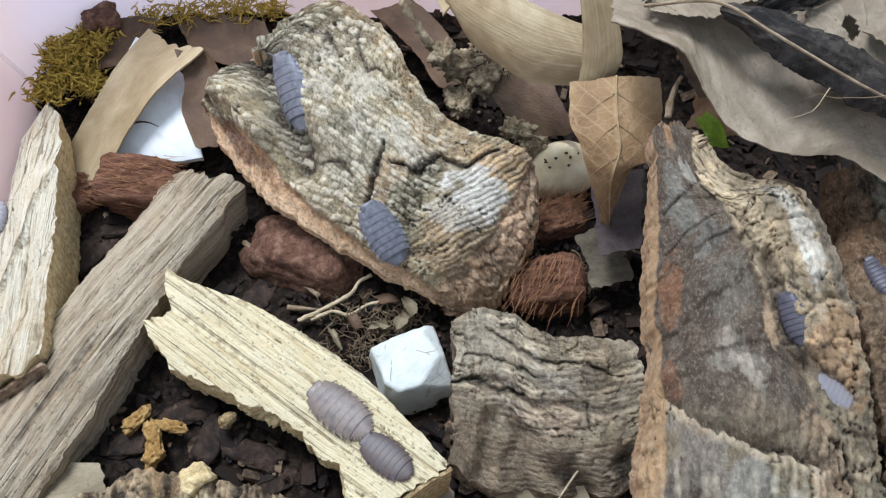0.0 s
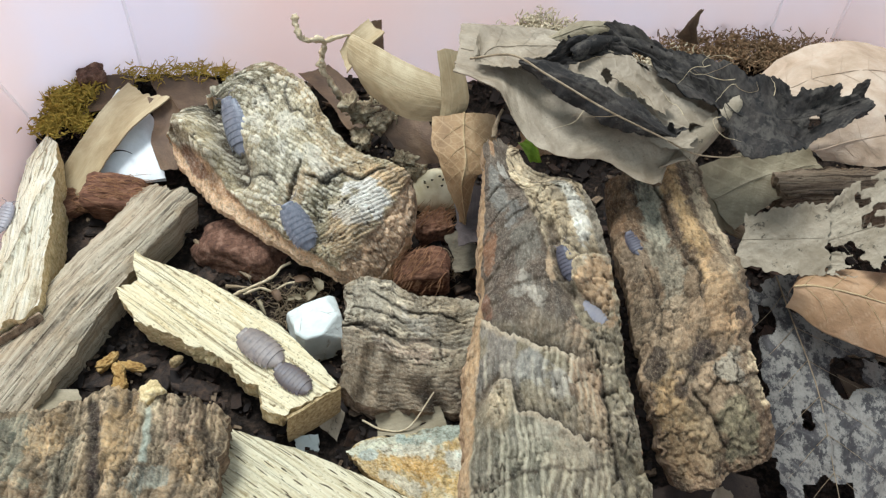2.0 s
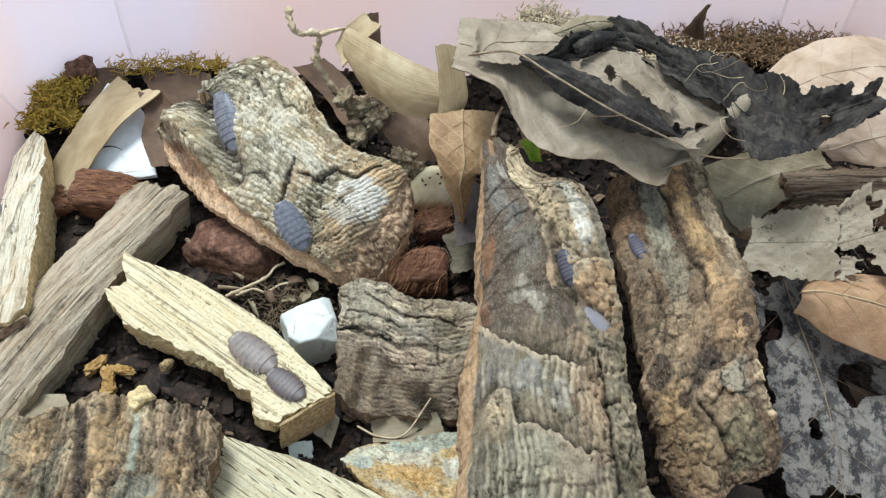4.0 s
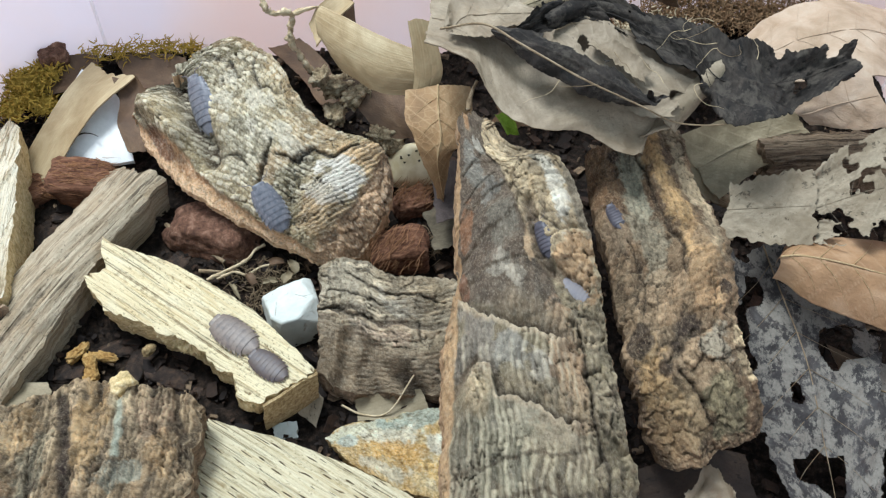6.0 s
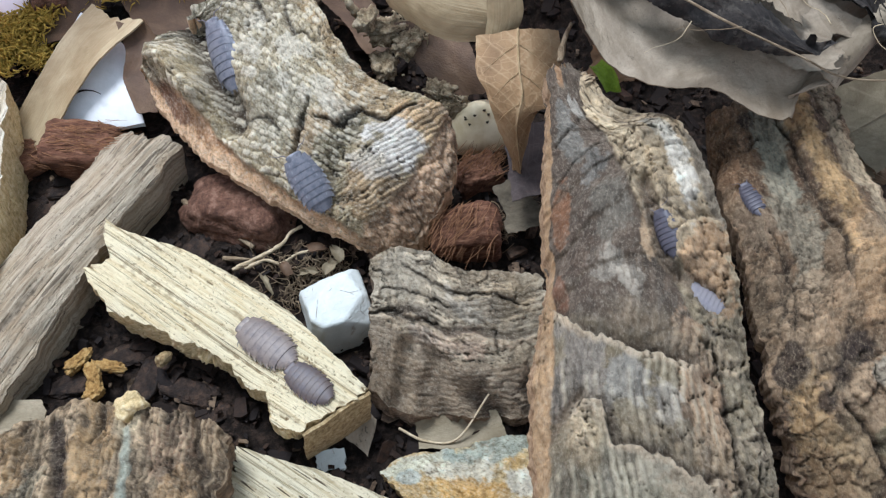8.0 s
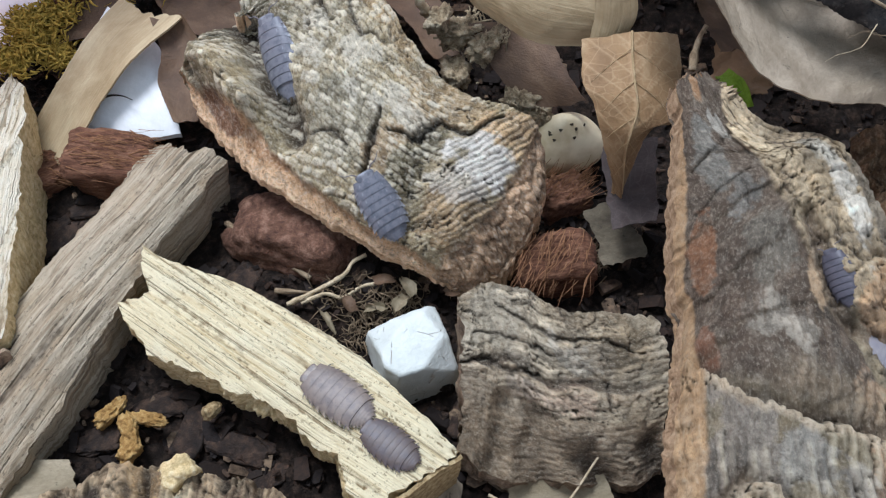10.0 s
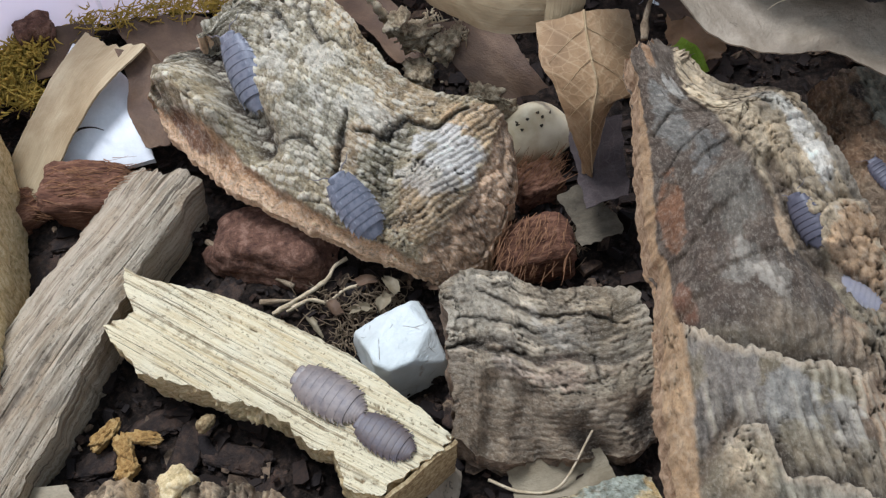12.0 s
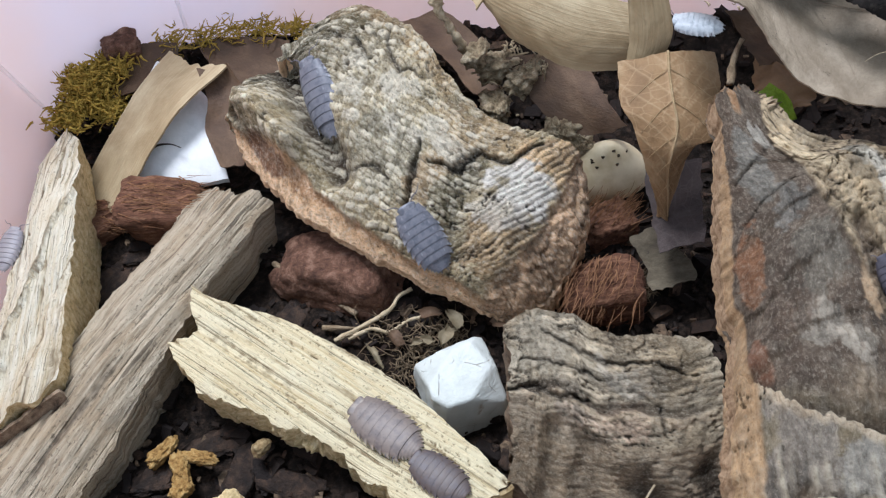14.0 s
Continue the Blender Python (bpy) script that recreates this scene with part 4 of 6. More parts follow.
def large_cork_bark_slab_top(s, t, u, v):
    f = Cork(s, t, u, v, 47, ((0.24, 0.195, 0.125), (0.35, 0.3, 0.205), (0.43, 0.36, 0.255)))
    f.arch(12.0, 0.44, 1.6)
    step_a = ((0.41, 0.03), (0.455, 0.12), (0.485, 0.24), (0.515, 0.44), (0.535, 0.62), (0.56, 0.8))
    step_b = ((0.585, 0.2), (0.595, 0.33), (0.655, 0.36), (0.67, 0.5), (0.7, 0.66), (0.71, 0.78))
    above = 1 - step(-0.01, 0.01, f.u - 0.43 - 0.15 * f.v + 0.01 * f.wx)
    smooth = (1 - f.zone(1, ((0, 0.9), (0.06, 0.62), (0.1, 0.5), (0.2, 0.5), (0.3, 0.6), (0.36, 0.62), (0.45, 0.74), (0.56, 0.78)), 0.5, 1.6)) * above
    crumbly = f.zone(1, ((0, 0.9), (0.06, 0.62), (0.1, 0.5), (0.2, 0.5), (0.3, 0.6), (0.36, 0.62), (0.45, 0.76), (0.6, 0.8), (0.75, 0.8), (1, 0.76)), 0.8, 1.6)
    # dark smooth plates
    f.blend(0.94 * smooth, (0.096, 0.073, 0.055))
    f.patch(0.12, 0.26, 9, 6, (0.2, 0.195, 0.17), 0.8)
    f.patch(0.2, 0.36, 6, 6, (0.185, 0.18, 0.16), 0.75)
    f.patch(0.3, 0.42, 8, 6, (0.165, 0.15, 0.12), 0.7)
    f.patch(0.39, 0.4, 5, 5, (0.27, 0.245, 0.2), 0.75)
    f.patch(0.36, 0.28, 9, 6, (0.1, 0.075, 0.056), 0.7)
    f.patch(0.42, 0.52, 4, 4, (0.42, 0.38, 0.31), 0.7)
    f.patch(0.28, 0.13, 11, 3.2, (0.24, 0.125, 0.068), 0.85)
    f.patch(0.42, 0.14, 5, 3, (0.2, 0.1, 0.06), 0.8)
    f.patch(0.08, 0.45, 3, 3, (0.48, 0.46, 0.4), 0.7)
    f.patch(0.02, 0.35, 4, 5, (0.4, 0.25, 0.14), 0.8)
    f.plates(11, 0.9, 20, smooth)
    f.rgb = f.rgb * (1 + 0.35 * smooth * fbm(f.s / 6, f.t / 4, 8, 49, 4, 0.6))[..., None]
    f.ridges(1.2, 0.4, smooth * step(0.28, 0.36, f.u), 80, 0.4)
    f.crack(((0.15, 0.08), (0.125, 0.25), (0.1, 0.4), (0.085, 0.55)), 0.4, 1.2, stain_shade=0.45)
    f.crack(((0.205, 0.08), (0.18, 0.25), (0.165, 0.42)), 0.35, 1.0, stain_shade=0.4)
    f.crack(((0.17, 0.34), (0.22, 0.37)), 0.35, 0.9, stain_shade=0.5)
    # pale crumbling ridge
    top = crumbly * (1 - step(0.36, 0.46, f.u))
    f.h = f.h + 1.8 * top
    f.blend(0.85 * top, (0.46, 0.37, 0.245))
    f.patch(0.14, 0.6, 8, 3.5, (0.7, 0.58, 0.39), 0.8, 0.8)
    f.patch(0.24, 0.66, 8, 3, (0.62, 0.5, 0.33), 0.7)
    f.patch(0.26, 0.86, 11, 3.0, (0.76, 0.72, 0.62), 0.85)
    f.patch(0.17, 0.84, 5, 3, (0.45, 0.43, 0.36), 0.7)
    f.patch(0.28, 0.98, 10, 2.0, (0.2, 0.175, 0.135), 0.8)
    f.patch(0.4, 0.88, 8, 5, (0.46, 0.31, 0.18), 0.85)
    f.patch(0.36, 0.62, 6, 1.6, (0.6, 0.44, 0.28), 0.7)
    # lower layers
    below = (1 - above) * (1 - crumbly)
    f.patch(0.55, 0.22, 9, 7, (0.38, 0.34, 0.29), 0.8)
    f.patch(0.56, 0.45, 5, 6, (0.44, 0.42, 0.37), 0.8)
    f.patch(0.6, 0.58, 4, 4, (0.56, 0.52, 0.45), 0.7)
    f.patch(0.57, 0.75, 12, 4.5, (0.48, 0.34, 0.22), 0.85)
    f.patch(0.66, 0.76, 9, 4, (0.5, 0.36, 0.23), 0.75)
    f.patch(0.75, 0.3, 12, 9, (0.34, 0.32, 0.235), 0.75)
    f.patch(0.72, 0.12, 9, 4, (0.25, 0.225, 0.165), 0.7)
    f.patch(0.83, 0.55, 7, 6, (0.22, 0.18, 0.125), 0.7)
    f.patch(0.9, 0.3, 12, 9, (0.3, 0.25, 0.175), 0.7)
    f.patch(0.68, 0.4, 6, 6, (0.5, 0.46, 0.35), 0.6)
    off, k = f.line(step_a)
    near_a = step(-9, -3, off) * (1 - step(-0.5, 0.0, off)) * step(0.45, 0.6, k)
    off, k = f.line(step_b)
    near_b = step(-9, -4, off) * (1 - step(-0.5, 0.0, off)) * step(0.2, 0.4, k)
    f.blend(0.6 * near_a, (0.4, 0.32, 0.22))
    f.blend(0.55 * near_b, (0.3, 0.24, 0.16))
    f.ridges(1.6, 1.2, np.maximum(near_a, near_b), 88, 0.5, (0.075, 0.055, 0.036), (0.48, 0.4, 0.28))
    # near and left part darkened in colour, standing in for the held phone's shadow
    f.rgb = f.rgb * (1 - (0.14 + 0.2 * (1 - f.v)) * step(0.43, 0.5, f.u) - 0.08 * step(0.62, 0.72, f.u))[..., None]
    f.ridges(1.5, 0.95, below * (1 - np.maximum(near_a, near_b)), 88, 0.5, (0.1, 0.078, 0.05), (0.52, 0.47, 0.345))
    f.plates(8, 0.9, 0, below * step(0.68, 0.74, f.u))
    # the dark strips below both steps are painted shade
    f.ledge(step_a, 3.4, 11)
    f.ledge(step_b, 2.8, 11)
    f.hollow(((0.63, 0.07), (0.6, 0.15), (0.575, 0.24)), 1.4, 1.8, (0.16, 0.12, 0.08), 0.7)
    knot = np.exp(-(np.hypot((f.s - 0.63 * f.far) / 5.0, (f.across - 0.24 * f.wide) / 3.6)) ** 4)
    f.blend(0.8 * knot, (0.6, 0.5, 0.34))
    f.fissures(6, 4, 1.3, 1 - 0.92 * smooth)
    f.rubble(2.4, 1.6, knot, (0.03, 0.022, 0.016), 0.5, 1.0)
    f.rubble(4.2, 2.0, crumbly, (0.06, 0.045, 0.032), 0.35, 1.3)
    f.crack(((0.52, 0.84), (0.62, 0.86), (0.7, 0.83), (0.8, 0.86), (0.92, 0.82)), 0.6, 1.8)
    # hollows where woodlice sit, their shade put into the colour
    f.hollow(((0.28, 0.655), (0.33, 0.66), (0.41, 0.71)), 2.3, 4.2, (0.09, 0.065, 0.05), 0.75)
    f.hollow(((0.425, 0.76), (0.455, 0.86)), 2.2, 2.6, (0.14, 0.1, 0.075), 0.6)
    rim = 1 - f.zone(1, ((0, 0.03), (0.1, 0.05), (0.3, 0.06), (0.4, 0.09), (0.47, 0.11), (0.6, 0.1), (0.68, 0.06), (1, 0.05)), 0.35, 0.7)
    f.h = f.h - 0.5 * rim
    f.blend(0.9 * rim, (0.5, 0.345, 0.2))
    return f.done()


def rusty_bark_strip_top(s, t, u, v):
    f = Cork(s, t, u, v, 58, ((0.12, 0.078, 0.05), (0.21, 0.145, 0.09), (0.33, 0.245, 0.16)))
    f.arch(4.5, 0.5, 1.0, flat=4)
    f.patch(0.1, 0.14, 18, 6, (0.19, 0.12, 0.07), 0.85)
    f.patch(0.34, 0.12, 9, 4, (0.26, 0.2, 0.14), 0.7)
    f.hollow(((0.0, 0.4), (0.15, 0.42), (0.3, 0.42), (0.48, 0.36)), 4.0, 3.0)
    f.patch(0.14, 0.42, 18, 3.6, (0.34, 0.33, 0.255), 0.9)
    f.patch(0.38, 0.38, 14, 4.5, (0.33, 0.3, 0.225), 0.75)
    f.hollow(((0.02, 0.68), (0.25, 0.74), (0.45, 0.82), (0.6, 0.88)), 3.0, -2.4)
    f.patch(0.2, 0.7, 26, 3.4, (0.52, 0.36, 0.19), 0.85)
    f.patch(0.48, 0.78, 14, 4, (0.48, 0.33, 0.19), 0.8)
    f.patch(0.2, 0.9, 22, 2.6, (0.58, 0.48, 0.33), 0.8)
    f.patch(0.4, 0.82, 4, 3, (0.2, 0.15, 0.1), 0.7)
    f.patch(0.55, 0.3, 9, 6, (0.33, 0.245, 0.16), 0.7)
    f.patch(0.78, 0.2, 11, 5, (0.36, 0.25, 0.13), 0.7)
    f.patch(0.86, 0.35, 8, 7, (0.26, 0.195, 0.115), 0.7)
    f.patch(0.73, 0.76, 5, 4, (0.34, 0.31, 0.245), 0.75)
    f.patch(0.88, 0.7, 8, 6, (0.25, 0.225, 0.14), 0.75)
    f.patch(0.6, 0.5, 6, 5, (0.3, 0.21, 0.13), 0.7)
    f.patch(0.58, 0.78, 7, 5, (0.36, 0.24, 0.14), 0.7)
    f.patch(0.9, 0.14, 7, 4, (0.19, 0.13, 0.075), 0.7)
    f.patch(0.8, 0.96, 8, 2.2, (0.72, 0.58, 0.38), 0.85)
    lower = step(0.4, 0.52, f.u + 0.03 * f.wx)
    f.rubble(4.4, 1.1, 0.55 + 0.45 * lower, (0.035, 0.024, 0.017), 0.6, 1.3)
    f.fissures(8, 4, 0.6)
    f.ridges(1.3, 0.4, 1 - lower, 84, 0.3)
    for a, b, r in ((0.66, 0.14, 3.6), (0.665, 0.56, 3.4), (0.735, 0.3, 2.4), (0.6, 0.9, 2.0), (0.7, 0.44, 1.6), (0.06, 0.3, 2.4)):
        f.patch(a, b, r * 1.1, r * 0.9, (0.035, 0.025, 0.022), 0.85, -0.4, 0.7)
    f.crack(((0.735, 0.3), (0.715, 0.45), (0.68, 0.6)), 0.8, 1.0)
    f.crack(((0.76, 0.4), (0.84, 0.5), (0.92, 0.52)), 0.6, 1.8)
    f.crack(((0.0, 0.52), (0.2, 0.56), (0.36, 0.58), (0.5, 0.62)), 0.5, 1.6)
    f.crack(((0.36, 0.2), (0.5, 0.24), (0.6, 0.2)), 0.5, 1.4)
    return f.done()


def flaky_bark_slab_top(s, t, u, v):
    f = Cork(s, t, u, v, 66, ((0.18, 0.125, 0.075), (0.3, 0.225, 0.14), (0.38, 0.3, 0.2)))
    f.arch(1.5, 0.5, 1.6)
    q = (f.s + 1.5 * f.wx + 5 * fbm(f.s / 40, f.across / 22, 0, 71)) / 4.6
    col = np.floor(q)
    shade = lattice(col.astype(np.int64), np.floor((f.across + 5 * f.wy) / 11).astype(np.int64), 1, 67)
    w = q - col
    f.h = f.h + 1.9 * (1 - np.abs(2 * w - 1) ** 3) * (0.7 + 0.6 * shade)
    f.rgb = f.rgb * (1 + 0.5 * shade)[..., None]
    f.blend(0.75 * (1 - step(0.03, 0.2, np.minimum(w, 1 - w))) * step(-0.3, 0.1, fbm(f.s / 9, f.t / 9, 4, 68)), (0.05, 0.033, 0.024))
    f.patch(0.22, 0.22, 11, 14, (0.27, 0.275, 0.21), 0.75)
    f.patch(0.45, 0.35, 5, 9, (0.26, 0.25, 0.185), 0.7)
    f.patch(0.36, 0.16, 6, 8, (0.44, 0.31, 0.17), 0.75)
    f.patch(0.62, 0.2, 5, 14, (0.42, 0.29, 0.15), 0.7)
    f.patch(0.7, 0.06, 4, 5, (0.52, 0.44, 0.29), 0.7)
    f.patch(0.84, 0.16, 5, 9, (0.2, 0.14, 0.095), 0.8)
    f.patch(0.88, 0.3, 4, 8, (0.38, 0.26, 0.14), 0.7)
    f.patch(0.75, 0.4, 6, 5, (0.3, 0.32, 0.27), 0.75)
    f.patch(0.1, 0.4, 9, 9, (0.3, 0.28, 0.2), 0.7)
    f.fissures(3, 9, 0.9, 1.0, 0.04)
    f.ridges(1.3, 0.7, 1.0, 2, 0.45, (0.07, 0.05, 0.034), (0.48, 0.39, 0.26))
    f.rubble(4.6, 0.25, 0.9, (0.05, 0.035, 0.024), 0.45, 0.7)
    f.hollow(((0.5, 0.06), (0.52, 0.16), (0.55, 0.3), (0.58, 0.5)), 1.8, 1.6, (0.03, 0.02, 0.019), 0.9)
    f.hollow(((0.71, 0.1), (0.72, 0.22), (0.715, 0.34)), 1.1, -0.5, (0.5, 0.54, 0.45), 0.85)
    f.hollow(((0.9, 0.0), (0.91, 0.12), (0.95, 0.2)), 0.9, 2.4, (0.05, 0.035, 0.025), 0.8)
    f.crack(((0.62, 0.0), (0.63, 0.08), (0.61, 0.14)), 0.7, 2.0)
    f.crack(((0.42, 0.3), (0.45, 0.45), (0.44, 0.6)), 0.9, 2.0)
    f.plates(6, 0.6, 85, 0.7)
    return f.done(0.3)


def lichened_bark_top(s, t, u, v):
    f = Cork(s, t, u, v, 77, ((0.5, 0.34, 0.14), (0.66, 0.52, 0.28), (0.72, 0.62, 0.4)))
    f.arch(2.0, 0.5, 1.2)
    for a, b, ra, rb, colour in ((0.25, 0.15, 12, 5, (0.66, 0.68, 0.54)), (0.72, 0.12, 9, 4, (0.38, 0.44, 0.38)), (0.5, 0.3, 8, 4, (0.8, 0.76, 0.6)), (0.15, 0.35, 4, 3, (0.52, 0.58, 0.52)),
                                 (0.55, 0.55, 10, 5, (0.62, 0.4, 0.15)), (0.85, 0.75, 8, 5, (0.66, 0.47, 0.2)), (0.4, 0.8, 8, 4, (0.7, 0.64, 0.48)), (0.9, 0.4, 4, 3, (0.8, 0.77, 0.64))):
        f.patch(a, b, ra, rb, colour, 0.85, 0.2)
    f.rubble(3.6, 1.1, 0.8, (0.2, 0.13, 0.06), 0.2)
    return f.done()


def wood_top(ridge=0.35, lam=1.6, crown=0.6, lumps=0.5, seed=1, slip=0.0):
    """Split wood: fibres, long narrow cracks, splintered steps."""
    def f(s, t, u, v):
        tt = t + 0.6 * fbm(s / 45, t / 12, 0, seed) + 0.08 * fbm(s / 6, t / 2, 0, seed + 8)
        fib = fbm(s / 40, tt / lam, 0, seed + 1, 4, 0.7)
        crackl = 1 - step(0.0, 0.04, np.abs(fbm(s / 60, tt / (1.8 * lam), 4, seed + 3, 3, 0.6)))
        crackl = crackl * step(0.0, 0.3, fbm(s / 40, t / 5, 6, seed + 4))
        grit = fbm(s / 1.4, t / 1.4, 0, seed + 9, 2)
        h = ridge * fib + lumps * fbm(s / 16, t / 7, 0, seed + 2, 3) + crown * (1 - (2 * v - 1) ** 2) - 0.7 * crackl + 0.12 * grit
        rel = 0.5 + 0.75 * fib - 0.8 * crackl + 0.2 * grit
        if slip:
            w = (tt + 4 * fbm(s / 18, t / 6, 0, seed + 5) + 0.25 * s) / slip
            k = np.floor(w)
            h = h + 1.0 * ((k + step(0.9, 1.0, w - k)) % 3) * 0.6
            rel = rel - 0.6 * step(0.84, 0.92, w - k)
        return h, rel
    return f


def leaf_top(curl=2.0, wave=1.0, rib=0.35, seed=1, fold=0.0, spread=5.5):
    def f(s, t, u, v):
        h = curl * (2 * v - 1) ** 2 + wave * fbm(s / 16, t / 14, 0, seed, 3) + 0.42 * wave * fbm(s / 5, t / 4, 0, seed + 2, 4)
        mid = np.exp(-((v - 0.5) / 0.02) ** 2) if rib else 0
        h = h + rib * mid - fold * np.abs(2 * v - 1)
        side = np.abs(((s + np.abs(2 * v - 1) * 9) / spread) % 1 - 0.5)
        line = 1 - step(0.0, 0.1, side)
        return h + 0.16 * line, 0.4 + 0.4 * line * (1 if rib else 0.3) + 0.5 * mid
    return f


# ---- wood and bark ----
tagged(slab("yellow_wood_plank", WOOD_YELLOW, [(-61, 104, 19.4), (-55, 100, 19.4), (-38, 93, 19.6), (-16, 77.3, 20), (-4, 65, 20), (2.5, 58.8, 19.5)],
            [(-64, 90, 17.5), (-56, 80.5, 17), (-46, 75.5, 16.5), (-33, 68.5, 16.5), (-25, 62, 16), (-21, 60, 17), (-17.5, 52.5, 17.5), (-11.5, 50.5, 18)],
            12, 0.36, wood_top(0.32, 1.0, 0.7, 0.5, 4), (0.9, 10, 2.8), (1.6, 3), under=0.9, rough=3.4, seed=4, edge=WOOD_RIM, bottom=6.5, notch=((0, -0.5), (0.25, 1.0), (0.5, 5.5), (0.62, 4.0), (1, -0.5)), straight=True),
       "pale yellow split wood plank with a ragged edge", "wood piece")
sawn = slab("sawn_end", WOOD_END, [(-11.6, 49.4, 17.8), (-4, 53.6, 18.8), (2.6, 57.8, 19.2)], [(-12.4, 48.6, 5), (-5, 52.8, 5), (1.6, 57.0, 6)], 0.8, 0.5, leaf_top(0, 0.6, 0, 5), (0.5, 3), (0.4, 3), True, seed=5)
sawn.parent = bpy.data.objects["yellow_wood_plank"]
tagged(sawn, "brown rough sawn end")
tagged(slab("grey_driftwood_branch", WOOD_GREY, [(-66, 131, 15.5), (-70, 121, 16), (-77, 108, 17), (-88, 88, 17), (-101, 69, 14), (-118, 48, 10)],
            [(-48, 129, 14), (-52, 119, 15), (-59, 107, 15.5), (-67, 86, 16), (-79, 60, 13), (-96, 34, 9)],
            11, 0.45, wood_top(0.75, 2.6, 4.2, 1.6, 9, 0), (1.6, 6), (3.5, 4), under=0.96, rough=1.0, seed=9, edge=WOOD_GREY, bottom=2.5, straight=True),
       "weathered grey driftwood branch with split grain", "wood piece")
tagged(slab("pale_wood_stick", WOOD_PALE, [(-100, 152.5, 17), (-102, 143, 18), (-102, 125, 18), (-100.8, 105, 18), (-99.5, 70, 17)],
            [(-97.5, 151, 19), (-93.5, 146, 20), (-90.5, 131, 21), (-87, 112, 22), (-84.5, 96, 22.5), (-82.3, 80, 23)],
            13, 0.5, wood_top(0.5, 1.5, 2.2, 1.4, 14, 8), (1.4, 6), (2.5, 4), under=0.9, rough=1.3, seed=14, edge=WOOD_RIM, bottom=4),
       "cream coloured wood stick leaning along the tub wall", "wood piece")
broken = slab("broken_end", BARK_EDGE, [(-99.5, 68.6, 17), (-91, 73.6, 20.3), (-82, 79, 23)], [(-98.5, 67.6, 8), (-90, 72.6, 9), (-81, 78, 10)], 0.8, 0.5, leaf_top(0, 0.9, 0, 6), (0.6, 3), (0.5, 3), True, seed=6)
broken.parent = bpy.data.objects["pale_wood_stick"]
tagged(broken, "dark brown broken end")
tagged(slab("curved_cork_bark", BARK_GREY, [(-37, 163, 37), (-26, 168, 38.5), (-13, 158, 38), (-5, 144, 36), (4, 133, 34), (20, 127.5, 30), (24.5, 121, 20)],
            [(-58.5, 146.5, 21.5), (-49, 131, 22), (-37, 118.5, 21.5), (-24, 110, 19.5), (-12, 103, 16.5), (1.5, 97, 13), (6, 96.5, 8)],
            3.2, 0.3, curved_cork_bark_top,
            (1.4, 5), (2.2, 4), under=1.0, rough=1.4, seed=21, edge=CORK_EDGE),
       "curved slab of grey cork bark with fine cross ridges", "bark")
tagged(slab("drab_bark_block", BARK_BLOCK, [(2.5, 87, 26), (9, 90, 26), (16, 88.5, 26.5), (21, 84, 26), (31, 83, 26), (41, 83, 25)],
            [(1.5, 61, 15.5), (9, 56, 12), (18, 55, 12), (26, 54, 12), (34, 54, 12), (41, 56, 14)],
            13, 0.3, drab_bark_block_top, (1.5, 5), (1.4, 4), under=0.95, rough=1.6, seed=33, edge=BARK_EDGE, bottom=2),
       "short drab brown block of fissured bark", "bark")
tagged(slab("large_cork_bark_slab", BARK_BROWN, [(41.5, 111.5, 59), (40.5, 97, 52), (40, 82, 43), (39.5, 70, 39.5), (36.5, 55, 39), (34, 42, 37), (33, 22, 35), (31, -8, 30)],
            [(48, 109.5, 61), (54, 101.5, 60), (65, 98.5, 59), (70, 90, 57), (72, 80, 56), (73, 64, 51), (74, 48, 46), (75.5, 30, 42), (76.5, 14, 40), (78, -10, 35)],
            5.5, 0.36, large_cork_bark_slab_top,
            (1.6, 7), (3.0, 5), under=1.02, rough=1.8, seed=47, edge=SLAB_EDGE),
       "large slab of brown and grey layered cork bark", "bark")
tagged(slab("rusty_bark_strip", BARK_RUST, [(76.5, 108, 46), (76.5, 96, 46), (77, 84, 46), (78.8, 62, 43), (79, 45, 40), (87, 23.5, 28)],
            [(101, 108, 56), (102, 92, 55), (107.5, 72, 51.5), (105.5, 54, 49), (108.5, 39, 43), (110, 31, 36)],
            7, 0.32, rusty_bark_strip_top,
            (2.0, 6), (2.2, 5), under=0.9, rough=1.4, seed=58, edge=BARK_EDGE),
       "narrow rusty brown strip of rough bark", "bark")
tagged(slab("flaky_bark_slab", BARK_FLAKY, [(-98, 44, 18), (-86, 50, 18), (-70, 51.5, 19), (-62, 57, 18), (-50, 57, 18), (-36, 54, 18), (-26.5, 50, 17)],
            [(-96, -2, 17), (-80, -4, 17), (-70, -4, 17), (-60, -5, 17), (-50, -4, 17), (-38, -3, 17), (-29, 0, 17)],
            13, 0.36, flaky_bark_slab_top, (2.2, 5), (1.8, 4), under=0.95, rough=1.8, seed=66, edge=BARK_EDGE, bottom=3),
       "flaky brown bark slab with dark cracks", "bark")
tagged(slab("flecked_wood_plank", WOOD_DASH, [(-27, 50.5, 7.5), (-11, 45.5, 7.8), (5, 39, 8), (22, 30, 8), (44, 17, 8), (62, 6, 7)],
            [(-30, 37, 7.5), (-27, 27, 8), (-20, 16, 8), (-6, 4, 8), (10, -8, 8), (30, -22, 7)],
            6, 0.55, wood_top(0.4, 1.7, 0.8, 0.4, 71), (0.6, 6), (2.6, 1.6), under=0.97, rough=1.0, seed=71, edge=WOOD_RIM, bottom=1, straight=True),
       "pale wood plank flecked with short dark dashes", "wood piece")
